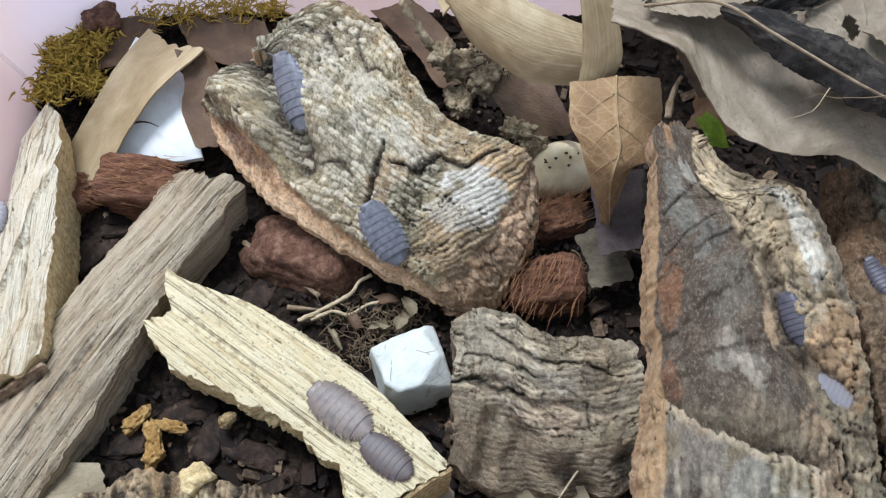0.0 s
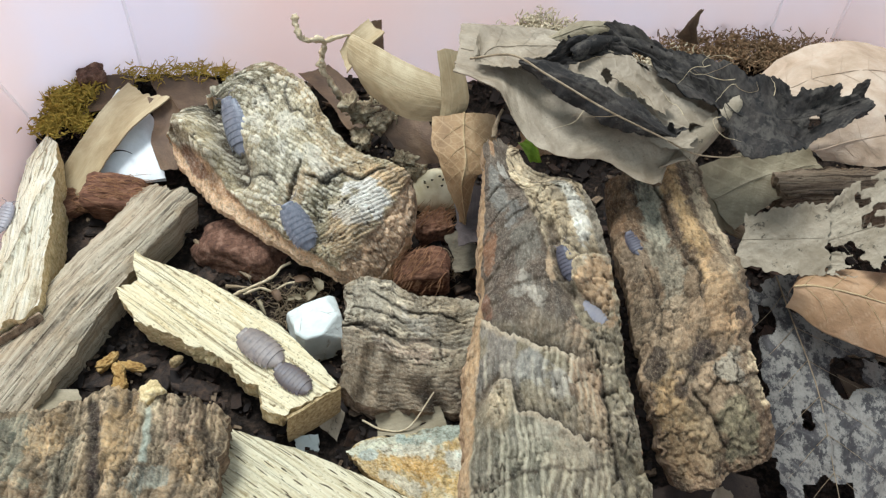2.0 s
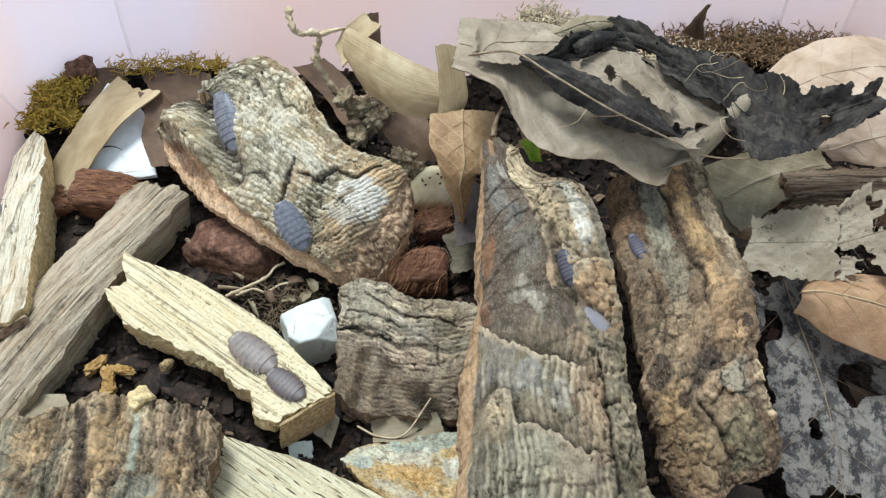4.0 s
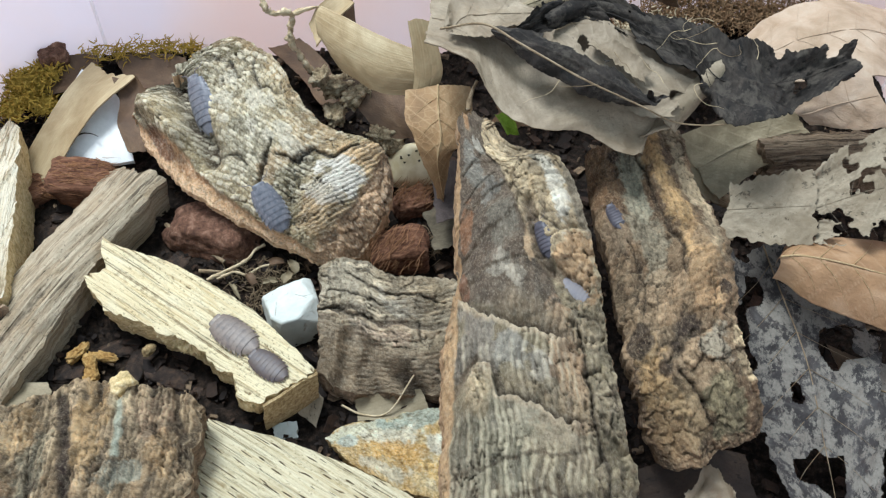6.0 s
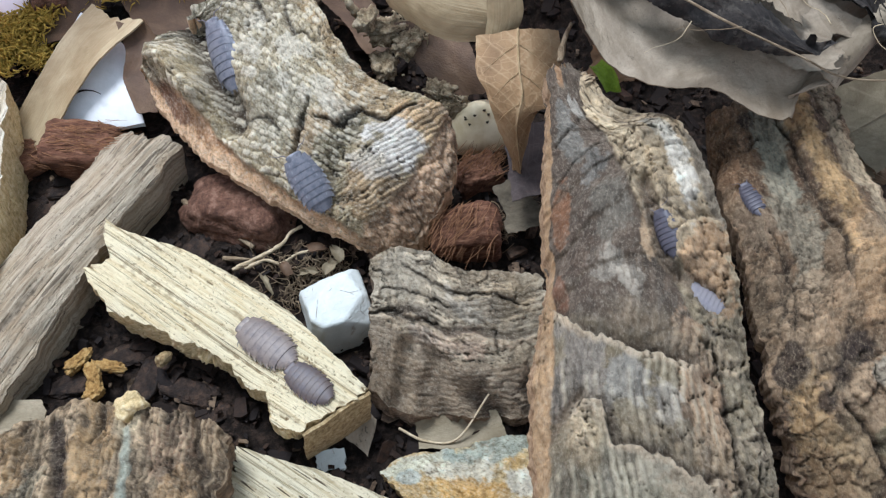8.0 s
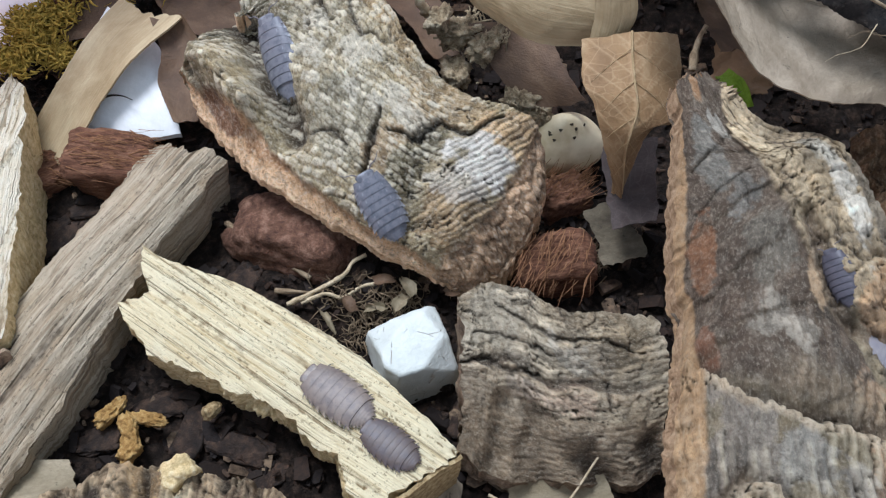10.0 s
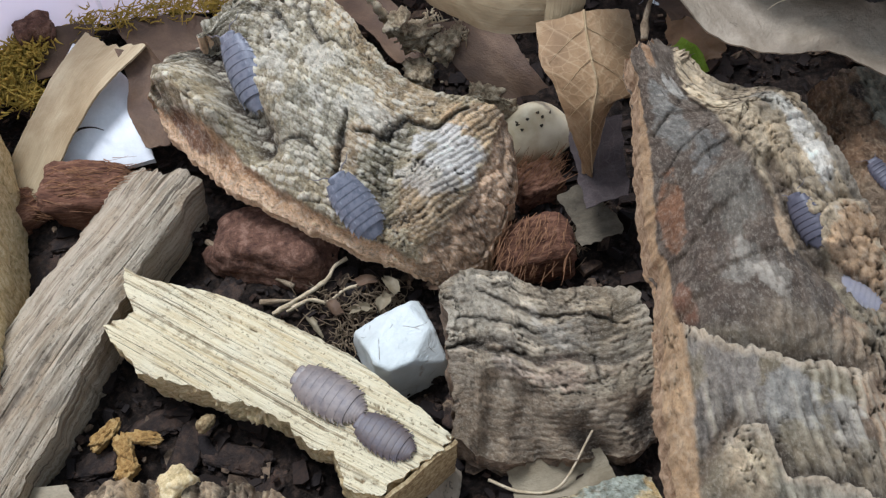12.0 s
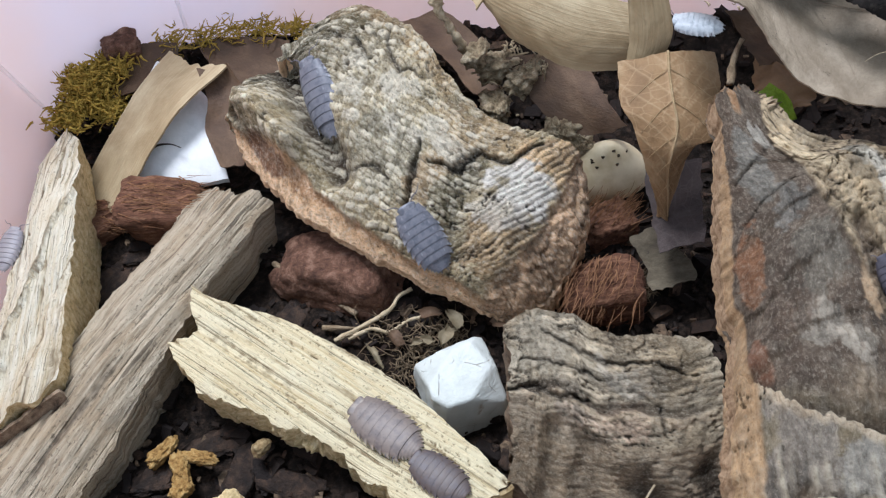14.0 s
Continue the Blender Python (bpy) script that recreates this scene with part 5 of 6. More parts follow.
tagged(slab("lichened_bark_piece", BARK_LICHEN, [(4, 44, 8), (11, 47.5, 9.5), (22, 48, 11), (30, 50, 11), (38, 50, 11)],
            [(10, 37.5, 8), (17, 33, 8.5), (24, 29, 8.5), (31, 27, 8.5), (38, 25, 8.5)],
            7, 0.45, lichened_bark_top, (1.2, 4), (1.2, 3), under=0.95, rough=1.2, seed=77, edge=WOOD_END, bottom=1.5),
       "ochre bark piece crusted with pale blue-green lichen", "bark")

tagged(slab("splintered_branch", WOOD_ROTTEN, [(126, 111.5, 49), (140, 112, 50), (158, 112, 50), (180, 111, 49)], [(128, 102.5, 44), (140, 101.5, 45), (158, 101, 45), (180, 100, 44)],
            9, 0.45, wood_top(0.9, 2.0, 3.0, 1.4, 81, 0), (1.8, 5), (3.0, 3), under=0.95, rough=1.6, seed=81, edge=BARK_EDGE),
       "splintered grey-brown branch half buried in dead leaves", "wood piece")

# ---- lumps ----
tagged(chunk("white_chalk_stone", CHALK, (-6.0, 84, 7.5), (16.5, 16, 16), 18, 9, 0.03, 0.012, 12, soft=60, squash=0.2, nlat=60, nlon=96), "white angular chalk stone with hairline cracks", "stone")


def fibres(base, n, length, seed, material, spread, lean=(0, 0, 0), r=0.16):
    rnd = np.random.RandomState(seed)
    paths = []
    for _ in range(n):
        p = np.array(base) + (rnd.rand(3) - 0.5) * np.array(spread)
        d = np.array(lean) + rnd.randn(3) * 0.14
        d = d / np.linalg.norm(d) * length * (0.5 + rnd.rand())
        paths.append([tuple(p), tuple(p + d * 0.5 + rnd.randn(3) * 0.4), tuple(p + d)])
    return paths


def husk_chunk(label, centre, size, turn, seed, lean, n=60, fine=0.05):
    ob = tagged(chunk("coconut_husk_chunk", COIR, centre, size, turn, 6, 0.12, fine, seed, soft=9), label, "coconut husk")
    ob["group"] = "coconut husk chunks"
    f = bundle("fibre", COIR_FIBRE, fibres((centre[0], centre[1], centre[2] + size[2] * 0.33), n, size[0] * 0.34, seed, COIR_FIBRE, (size[0] * 0.9, size[1] * 0.8, size[2] * 0.5), lean), 0.13)
    f.parent = ob
    tagged(f, "loose orange-brown fibres", kind="stuff")
    return ob


husk_chunk("square reddish brown coconut husk chunk with loose fibres", (25, 104.5, 8.5), (18, 13, 14), 3, 5, (-0.4, -0.9, 0.25), 200)
husk_chunk("small ragged brown coconut husk chunk", (29, 124, 6), (12, 10, 10), 20, 6, (0.5, 0.2, 0.6), 160, 0.14)
husk_chunk("rounded dark red coconut husk chunk", (-74.5, 132, 9), (20, 14, 15), -5, 8, (0.95, -0.15, 0.1), 200)
husk_chunk("small dark coconut husk chunk beside a larger one", (-92, 133, 5), (14, 11, 9), 30, 11, (0.8, -0.3, 0.1), 130)
tagged(chunk("bark_nugget", NUGGET, (-33.5, 115.5, 6.5), (31, 18, 14), -22, 7, 0.16, 0.05, 17, soft=5.5, squash=0.35), "rounded red-brown bark nugget", "bark")
tagged(chunk("cream_shell_lump", CREAM, (30.5, 137.5, 12), (19, 12.5, 17), 10, 0, 0.03, 0.005, 23, soft=2.3, squash=1.15), "smooth cream shell lump with dark pits", "shell")
rp = np.random.RandomState(3)
shell = bpy.data.objects["cream_shell_lump"]
for k in range(9):
    x, y = 26 + 9 * rp.rand(), 133 + 4 * rp.rand()
    z, _ = height("cream_shell_lump", x, y)
    chunk("pit", HOLE_DOT, (x, y, z - 0.1), (0.9, 0.7, 0.6), 40 * k, 2, 0.1, 0.0, 30 + k, 8, 10, parent=shell)
tagged(slab("white_shell_plate", SHELL_PLATE, [(-80, 173, 22), (-73, 168.5, 20.5), (-66.5, 162, 18.5), (-64, 156, 17)], [(-90, 144, 11), (-82, 141, 11), (-70, 140.5, 11), (-60.5, 141, 11)], 1.8, 0.9,
            leaf_top(-2.0, 0.6, 0, 88), (0.8, 6), (0.8, 5), seed=88), "flat chalk-white shell plate half hidden under leaves", "shell")
tagged(slab("white_shell_fragment", SHELL_PLATE, [(-54, 170, 10), (-46, 168, 10)], [(-56, 160, 9), (-44, 160, 9)], 2.5, 0.9, None, (0.8, 4), seed=89), "small chalk-white shell fragment under bark", "shell")
tagged(slab("white_shell_fragment", CHALK, [(-11, 50.5, 4), (-4, 51, 4)], [(-10, 46, 3), (-4.5, 46.5, 3)], 2, 0.5, None, (0.8, 4), seed=90), "small chalk-white shell fragment under a plank", "shell")

# ---- leaves ----
def leaf(name, material, a, b, label, thick=0.35, cell=0.8, curl=1.5, wave=1.0, rib=0.0, seed=1, jag=(0.8, 5), ends=(1.0, 4), holes=None, fold=0.0, category="leaf"):
    return tagged(slab(name, material, a, b, thick, cell, leaf_top(curl, wave, rib, seed, fold), jag, ends, True, holes=holes, seed=seed), label, category)


def veined(ob, material, side=5, r=0.28, middle=0.5):
    """A midrib and side veins along a built leaf."""
    g = GRIDS[ob.name]
    nu, nv = g.shape[:2]
    lift = np.array((0, 0, 0.12))
    at = lambda a, b: tuple(g[min(nu - 1, max(0, int(a * (nu - 1)))), min(nv - 1, max(0, int(b * (nv - 1))))] + lift)
    rib = rod("midrib", material, [at(a, middle) for a in np.linspace(0.01, 0.97, 9)], r, ob, "raised midrib", taper=0.35, sides=5)
    for k in range(side):
        a = 0.08 + 0.8 * k / side
        for end in (0.06, 0.94):
            rod("vein", material, [at(a + 0.16 * w, middle + (end - middle) * w) for w in (0.0, 0.3, 0.6, 0.95)], r * 0.4, rib, taper=0.35, sides=4)
    return ob


def eaten(level, scale, seed, margin=0.0):
    def f(s, t, u, v):
        w = fbm(s / scale, t / scale, 0, seed, 3, 0.35)
        rim = step(margin, 0.0, np.minimum(np.minimum(u, 1 - u), np.minimum(v, 1 - v))) if margin else 0
        return w + 0.35 * rim * fbm(s / 3, t / 3, 0, seed + 4, 3) > level
    return f


leaf("bamboo_leaf_strip", LEAF_TAN, [(-97, 141, 8), (-90, 152, 14), (-83, 164, 19), (-76, 172.5, 22.5)], [(-85, 132, 9), (-78, 144, 16), (-70, 153, 22), (-59, 163, 25.5)], "tan strip of dry bamboo leaf folded over at its tip", 0.5, 0.8, 0.9, 0.4, 0, 101, (0.4, 9), (2.0, 4), category="bamboo leaf")
# browner than the strip it folds from: the underside's shade is in its colour
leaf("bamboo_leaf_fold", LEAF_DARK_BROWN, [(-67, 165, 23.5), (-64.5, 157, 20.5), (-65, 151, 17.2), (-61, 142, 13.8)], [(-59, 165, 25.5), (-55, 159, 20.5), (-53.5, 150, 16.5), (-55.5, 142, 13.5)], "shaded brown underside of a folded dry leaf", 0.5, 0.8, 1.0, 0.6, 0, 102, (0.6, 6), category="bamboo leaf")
leaf("brown_leaf_flat", LEAF_DARK_BROWN, [(-72, 184, 16), (-58, 184, 17), (-47, 182, 17)], [(-66, 172, 14), (-55, 169, 13), (-43, 168, 12)], "flat dull brown leaf pressed on the soil", 0.4, 1.0, 1.0, 0.6, 0, 103)
leaf("brown_leaf_flat", LEAF_DARK_BROWN, [(-96, 178, 18), (-84, 181, 19), (-76, 182, 18)], [(-94, 166, 14), (-84, 168, 15), (-76, 172, 15)], "flat dark brown leaf beside moss", 0.4, 1.0, 1.0, 0.8, 0, 104)
leaf("brown_leaf_flat", LEAF_DARK_BROWN, [(-18, 180, 22), (-8, 170, 20), (0, 158, 17)], [(-8, 184, 23), (2, 173, 21), (6, 160, 17)], "smooth brown leaf tucked behind bark", 0.4, 1.0, 1.0, 0.4, 0, 105)
leaf("brown_leaf_flat", LEAF_DARK_BROWN, [(7, 160, 27), (14, 150, 22), (22, 142, 17)], [(24, 160, 28), (29, 148, 26), (34, 138, 24)], "dusky brown dry leaf under a bamboo sheath", 0.4, 1.0, 1.0, 0.6, 0, 106)
leaf("bamboo_sheath_curl", LEAF_TAN, [(0.5, 163, 54), (6, 156, 57), (13, 149, 58.5), (22, 143, 58), (31, 139, 57)], [(2, 156, 44), (6, 147, 44), (13, 139, 45), (21, 134.5, 44.5), (31, 132.5, 46)], "curled tan bamboo sheath with fine parallel veins", 0.5, 0.8, -2.5, 0.5, 0, 107, (0.4, 8), (1.0, 4), category="bamboo leaf")
leaf("bamboo_sheath", LEAF_TAN, [(-1, 164, 46), (3, 168, 50), (8, 172, 52)], [(2, 155, 45), (8, 160, 50), (14, 163, 54)], "back of a curled bamboo sheath", 0.5, 0.8, 1.5, 0.8, 0, 108, (0.6, 5), category="bamboo leaf")
leaf("leaf_stub", LEAF_DARK_BROWN, [(7.5, 182, 44), (8, 178, 36)], [(11.5, 182, 45), (12.5, 177, 36)], "small upright brown leaf stub", 0.5, 0.7, 0.8, 0.2, 0, 109)
leaf("bamboo_sheath_band", LEAF_TAN, [(28.5, 141, 67), (29.5, 137, 61), (30, 133, 53), (29, 130, 47)], [(34.5, 141, 67), (37, 136, 61), (38, 132, 55), (36, 130, 48)], "pale folded band of bamboo sheath", 0.5, 0.7, -0.8, 0.3, 0, 110, (0.3, 6), category="bamboo leaf")
leaf("brown_folded_leaf", LEAF_BROWN, [(27.5, 129, 53), (27, 122, 50), (29, 117, 47), (32, 112.5, 39), (37.6, 112, 23)], [(46, 129, 54), (46, 120, 50.5), (44.5, 113.4, 46), (40.5, 112.8, 41.5), (39, 112.6, 23)], "brown folded leaf with pale net veins hanging over bark", 0.45, 0.45, -1.6, 0.5, 0.3, 111, (0.5, 5), (0.6, 4))
leaf("dull_leaf_scrap", LEAF_DULL, [(33, 116, 12), (40, 118, 14)], [(36, 103, 10), (45, 104, 12)], "grey torn leaf scrap beside coconut husk", 0.35, 0.4, 0.5, 1.2, 0, 112, (1.6, 4), (1.6, 4))
leaf("purple_brown_leaf", LEAF_PLUM, [(35, 124, 25), (47, 124, 28)], [(36, 106, 20), (45, 106, 23)], "dusky plum-grey leaf with a net of cracks under a folded leaf", 0.35, 0.8, 0.5, 0.5, 0, 113)
leaf("crumpled_leaf", LEAF_RUST, [(54, 130, 51), (60, 129, 53), (65, 121, 51)], [(53, 123, 45), (57, 120, 46), (62, 117.5, 48)], "crumpled red-brown leaf behind the tip of the bark", 0.4, 0.4, 0.8, 2.2, 0, 142, (1.6, 4), (1.6, 3))
leaf("curled_dark_leaf", LEAF_DARK_BROWN, [(49, 134, 58), (52, 128, 56), (54, 121, 56)], [(57, 131, 63), (58.5, 124, 63), (57, 116.5, 61)], "dark brown leaf rim curled under a grey leaf", 0.4, 0.45, 2.2, 1.8, 0, 143, (1.4, 4), (1.4, 3))
GREY = leaf("large_grey_leaf", LEAF_GREY, [(36, 146, 71), (54, 139, 76), (72, 131, 77), (92, 120, 76), (113, 118, 72)],
            [(32.5, 126, 71), (44, 117.5, 71.5), (50, 107, 67), (60, 99.5, 66), (72, 99.5, 65), (83.5, 93, 63), (88, 97.5, 65), (95, 98.5, 67)], "large smooth grey-tan dead leaf lying over the bark", 0.4, 0.7, 1.5, 1.6, 0, 114, (0.9, 7), (1.5, 5))
leaf("grey_leaf_scrap", LEAF_GREY, [(38.3, 128, 76), (40.4, 138.3, 77), (49, 135.3, 79), (61.9, 129, 80)], [(39.6, 126, 75), (44.7, 123, 76), (51, 120, 79), (60, 124, 80)], "ragged grey leaf scrap on a heap of leaves", 0.35, 0.45, 0.8, 1.5, 0, 115, (1.5, 4), (2, 4), eaten(0.5, 9, 9))
leaf("tan_leaf_fragment", LEAF_GREY, [(68.5, 126.5, 80), (76, 126.5, 80.5), (83, 118, 78.5), (92, 111, 76.5), (99, 108.7, 74)], [(64, 116, 79), (69, 106, 76), (77, 102, 74), (86, 98, 71.5), (94, 98.5, 71)], "grey-tan leaf fragment with a torn hole among black leaves", 0.35, 0.45, 0.8, 1.2, 0.3, 118, (1.4, 4), (2.0, 4), eaten(0.62, 8, 12))
leaf("black_rotting_leaf", LEAF_BLACK, [(55.5, 120.5, 82), (67.5, 129.6, 83.5), (81, 130.4, 83.5), (87.8, 125.2, 83), (99.8, 123.4, 81), (113.7, 118.3, 80), (126.8, 114.8, 78), (134.6, 116, 78), (144, 118.5, 77)],
     [(57.7, 118.5, 81), (68.5, 122, 81), (79, 121, 81.5), (84.6, 115, 80.5), (93.4, 110, 78.5), (101.9, 107, 76), (104.5, 94.8, 72), (115.6, 94.7, 72), (142, 110.5, 73)], "black rotting leaf with torn holes", 0.4, 0.36, 1.6, 5.0, 0.5, 116, (2.2, 4), (2.5, 4), eaten(0.5, 9, 21, 0.12))
leaf("black_curled_leaf", LEAF_BLACK, [(48.8, 119.8, 83), (58.3, 116, 85), (68.6, 112.9, 85), (77.4, 107.6, 83), (86.6, 95.9, 79)], [(49.2, 118.2, 81), (57.5, 108.5, 81), (65, 104.5, 79.5), (71.5, 100.5, 78.5), (86, 95.6, 77.5)], "curled black leaf rolled to a point", 0.4, 0.36, -2.6, 2.6, 0.3, 141, (1.2, 4), (1.2, 4), eaten(0.6, 8, 27))
leaf("black_leaf_scrap", LEAF_OLIVE, [(57, 132.7, 80), (65, 134.7, 83), (74, 134.8, 84), (81, 132.5, 83)], [(60.4, 128.5, 80), (68, 129.5, 81), (75.5, 130, 82), (82, 130, 82)], "dark olive leaf arched on top of the heap", 0.4, 0.45, -1.5, 1.2, 0, 117, (0.8, 5), (1.5, 4))
leaf("rolled_leaf_edge", LEAF_PALE, [(90, 100, 70.5), (98, 106, 74.5), (106, 112, 77), (111, 116, 78)], [(95, 97, 68), (101, 102, 71), (108, 108, 74), (113, 114, 75)], "pale rolled leaf edge standing up", 0.4, 0.6, -1.6, 0.4, 0, 119, (0.6, 4))
leaf("black_leaf_strip", LEAF_BLACK, [(62, 124, 83.5), (72, 127.5, 86), (82, 127, 86), (90, 122.5, 84)], [(64, 120.5, 82), (73, 123.5, 83.5), (81, 123, 83.5), (89, 119, 82)], "narrow arched strip of black rotting leaf", 0.4, 0.36, -2.2, 2.2, 0, 144, (1.2, 3), (1.5, 3), eaten(0.55, 6, 41))
leaf("tan_leaf_shred", LEAF_GREY, [(76, 118, 82), (82, 113, 82), (88, 107, 79.5)], [(73, 114.5, 81), (79, 109, 80), (86, 104, 77.5)], "small torn shred of grey-tan leaf on black leaves", 0.35, 0.36, 0.8, 1.6, 0, 146, (1.8, 3), (1.8, 3))
leaf("leaf_point", LEAF_DARK_BROWN, [(95, 137, 76), (96.5, 135, 83), (98, 134, 88)], [(101, 134, 76), (98.5, 133.5, 83), (98.8, 133.6, 88)], "upright curled brown point of a rotting leaf", 0.4, 0.6, 0.4, 0.5, 0, 120, (0.6, 4))
leaf("peach_leaf", LEAF_PEACH, [(127, 148, 52), (140, 156, 58), (160, 160, 60), (182, 158, 55)], [(134, 128, 56), (147, 126, 60), (163, 126, 60), (184, 128, 54)], "large smooth peach-tan leaf lying at the back", 0.4, 0.9, -2.0, 1.0, 0, 121, (0.6, 9))
leaf("peach_leaf", LEAF_PEACH, [(131, 113, 60), (142, 121, 62), (156, 127, 62)], [(140, 113, 52), (150, 111, 52), (164, 112, 52)], "peach-tan leaf under a black leaf", 0.4, 0.9, -1.0, 1.0, 0, 122, (0.8, 6))
leaf("olive_folded_leaf", LEAF_OLIVE, [(104, 114, 47), (120, 119, 49), (138, 121, 49)], [(113, 97, 39), (126, 104, 44), (143, 110, 47)], "olive-tan folded leaf beside rusty bark", 0.4, 0.7, 1.8, 0.8, 0.3, 123, (0.8, 5))
leaf("olive_folded_leaf", LEAF_OLIVE, [(101, 112, 48), (105, 104, 44), (110, 98, 39)], [(107, 115, 46), (112, 106, 41), (114, 97, 38)], "narrow olive-tan folded leaf edge", 0.4, 0.7, 0.8, 0.5, 0, 124, (0.8, 5))
leaf("pale_papery_leaf", LEAF_PALE, [(112, 92, 53), (122, 92, 57), (131, 91, 59)], [(108.5, 80, 45.5), (119, 76, 48), (130.5, 73.5, 51)], "pale papery leaf with a torn lower edge", 0.35, 0.42, 0.6, 1.4, 0, 125, (2.4, 3.5), (2.0, 3))
leaf("pale_papery_leaf", LEAF_PALE, [(131.3, 91, 58.5), (144, 97, 64), (163, 103, 65)], [(131, 73, 50.5), (146, 67, 58), (160, 66, 58)], "pale spotted papery leaf with holes", 0.35, 0.3, 0.6, 1.4, 0, 126, (1.8, 3), (1.5, 3), eaten(0.5, 6, 33))
leaf("rust_brown_leaf", LEAF_RUST, [(119.5, 71, 51), (128, 77, 53), (150, 73, 54), (168, 66, 50)], [(120, 67.5, 51), (128, 59.5, 50), (148, 51, 46), (164, 43, 40)], "glossy rust-brown leaf with a rolled edge", 0.45, 0.7, -6.0, 0.5, 0.3, 127, (0.35, 8), (0.25, 8))
leaf("mottled_skeleton_leaf", LEAF_SKELETON, [(112, 84, 31), (111, 66, 29), (113, 48, 24), (117, 34, 19), (124, 16, 13)], [(140, 88, 33), (146, 68, 31), (149, 48, 27), (146, 28, 18), (142, 14, 13)], "mottled grey and black skeleton leaf with round holes", 0.35, 0.4, 0.8, 1.5, 0.5, 128, (1.6, 4), (2.0, 4), eaten(0.37, 10, 37, 0.06))
leaf("mottled_skeleton_leaf", LEAF_SKELETON, [(146, 62, 27), (160, 58, 24), (178, 54, 18)], [(142, 34, 20), (158, 26, 16), (176, 22, 10)], "dark mottled skeleton leaf", 0.35, 0.9, 0.8, 1.5, 0.3, 129, (1.6, 4), (2.0, 4), eaten(0.4, 10, 39))
leaf("papery_leaf_scrap", LEAF_GREY, [(93, 20, 24), (99, 25, 27), (104, 19, 26)], [(90, 8, 21), (97, 8, 22), (104, 6, 21)], "pale torn leaf scrap with brown patches", 0.35, 0.4, 0.8, 2.4, 0, 130, (2.6, 3), (2.5, 3), eaten(0.6, 6, 35))
leaf("olive_leaf_flat", LEAF_OLIVE, [(-100, 56, 7), (-86, 62, 9), (-72, 62, 9)], [(-96, 44, 9), (-82, 46, 10), (-66, 54, 10)], "flat tan leaf under driftwood and bark", 0.4, 0.9, 0.8, 0.5, 0, 131)
leaf("papery_leaf_scrap", LEAF_PALE, [(-5, 54, 5), (0, 61, 7)], [(1, 49, 3.5), (3, 57, 6)], "pale leaf scrap beside a plank end", 0.35, 0.6, 0.4, 0.4, 0, 132)
leaf("olive_leaf_flat", LEAF_OLIVE, [(11, 57, 7), (18, 60, 10), (27, 62, 13)], [(13, 50.5, 4), (22, 50, 6), (32, 52, 6)], "olive leaf with a raised rim under bark", 0.4, 0.7, 1.5, 0.5, 0, 133)
# the first leaf's shadow under the bark is put into its material
leaf("dark_leaf_under", LEAF_SHADED, [(84, 30, 14), (100, 34, 17), (112, 32, 17)], [(82, 12, 10), (98, 10, 11), (114, 14, 12)], "brown leaf below the bark strip with its shade in the colour", 0.4, 0.9, 0.6, 0.8, 0, 134)
leaf("dark_leaf_under", LEAF_DARK_BROWN, [(140, 60, 22), (156, 52, 22), (172, 46, 20)], [(146, 44, 18), (158, 36, 17), (170, 30, 15)], "rusty brown leaf under skeleton leaves", 0.4, 0.9, 0.6, 0.8, 0, 135)

things = {o.name: o for o in scene.objects}
for name, material, side, r in (("black_rotting_leaf", LEAF_BLACK, 7, 0.25), ("mottled_skeleton_leaf", TWIG, 6, 0.24), ("olive_folded_leaf", LEAF_OLIVE, 4, 0.13), ("pale_papery_leaf", LEAF_PALE, 4, 0.12),
                                ("pale_papery_leaf.001", LEAF_PALE, 4, 0.12), ("peach_leaf", LEAF_PEACH, 5, 0.18), ("rust_brown_leaf", VEIN, 5, 0.3), ("brown_folded_leaf", VEIN, 5, 0.26),
                                ("grey_leaf_scrap", LEAF_GREY, 3, 0.2), ("large_grey_leaf", LEAF_GREY, 6, 0.13), ("mottled_skeleton_leaf.001", TWIG, 4, 0.25), ("peach_leaf.001", LEAF_PEACH, 3, 0.25), ("black_leaf_scrap", LEAF_OLIVE, 3, 0.2)):
    veined(things[name], material, side, r)

# ---- twigs, moss, crumbs ----
def stick(name, material, path, r, label, category="twig", **kw):
    return tagged(rod(name, material, path, r, **kw), label, category)


rod("midrib", TWIG, [(36.4, 121, 81), (46.5, 115.5, 87), (55, 109.5, 86), (69.5, 101.5, 82), (84, 97, 77), (93.5, 94.5, 73.5), (106, 94.5, 73), (116, 97.5, 74.5)], 0.32, GREY, "long thin pale stalk lying across the leaf", taper=0.5)
stick("gnarled_twig", TWIG_PALE, [(-15, 165, 60), (-12.7, 161, 54), (-6.5, 164.4, 50), (-7.5, 163, 42), (-3.5, 160, 34), (1, 160, 27), (9, 163, 24)], 0.85, "gnarled pale twig crusted with growth", wob=1.3, taper=1.3, sides=10, n=110)
stick("gnarled_twig", TWIG_PALE, [(-7, 164, 50), (-1, 166, 51), (4, 168, 50)], 0.9, "short pale side twig", wob=0.7, sides=8)
stick("dry_twig", TWIG, [(-48.5, 119.5, 4.5), (-43, 114.4, 5.8), (-38, 111, 5.2), (-33, 107, 6.2), (-28.5, 103.5, 6)], 0.8, "thin dry twig on the soil", wob=0.4, taper=0.8)
stick("dry_twig", TWIG_PALE, [(-33, 97, 6), (-28.5, 98.6, 7.4), (-24, 101.5, 7.0), (-20.5, 103.2, 8.4), (-19, 106, 8.4), (-16, 107.5, 9)], 0.6, "pale forked rootlet on dark soil", wob=0.6, taper=0.7)
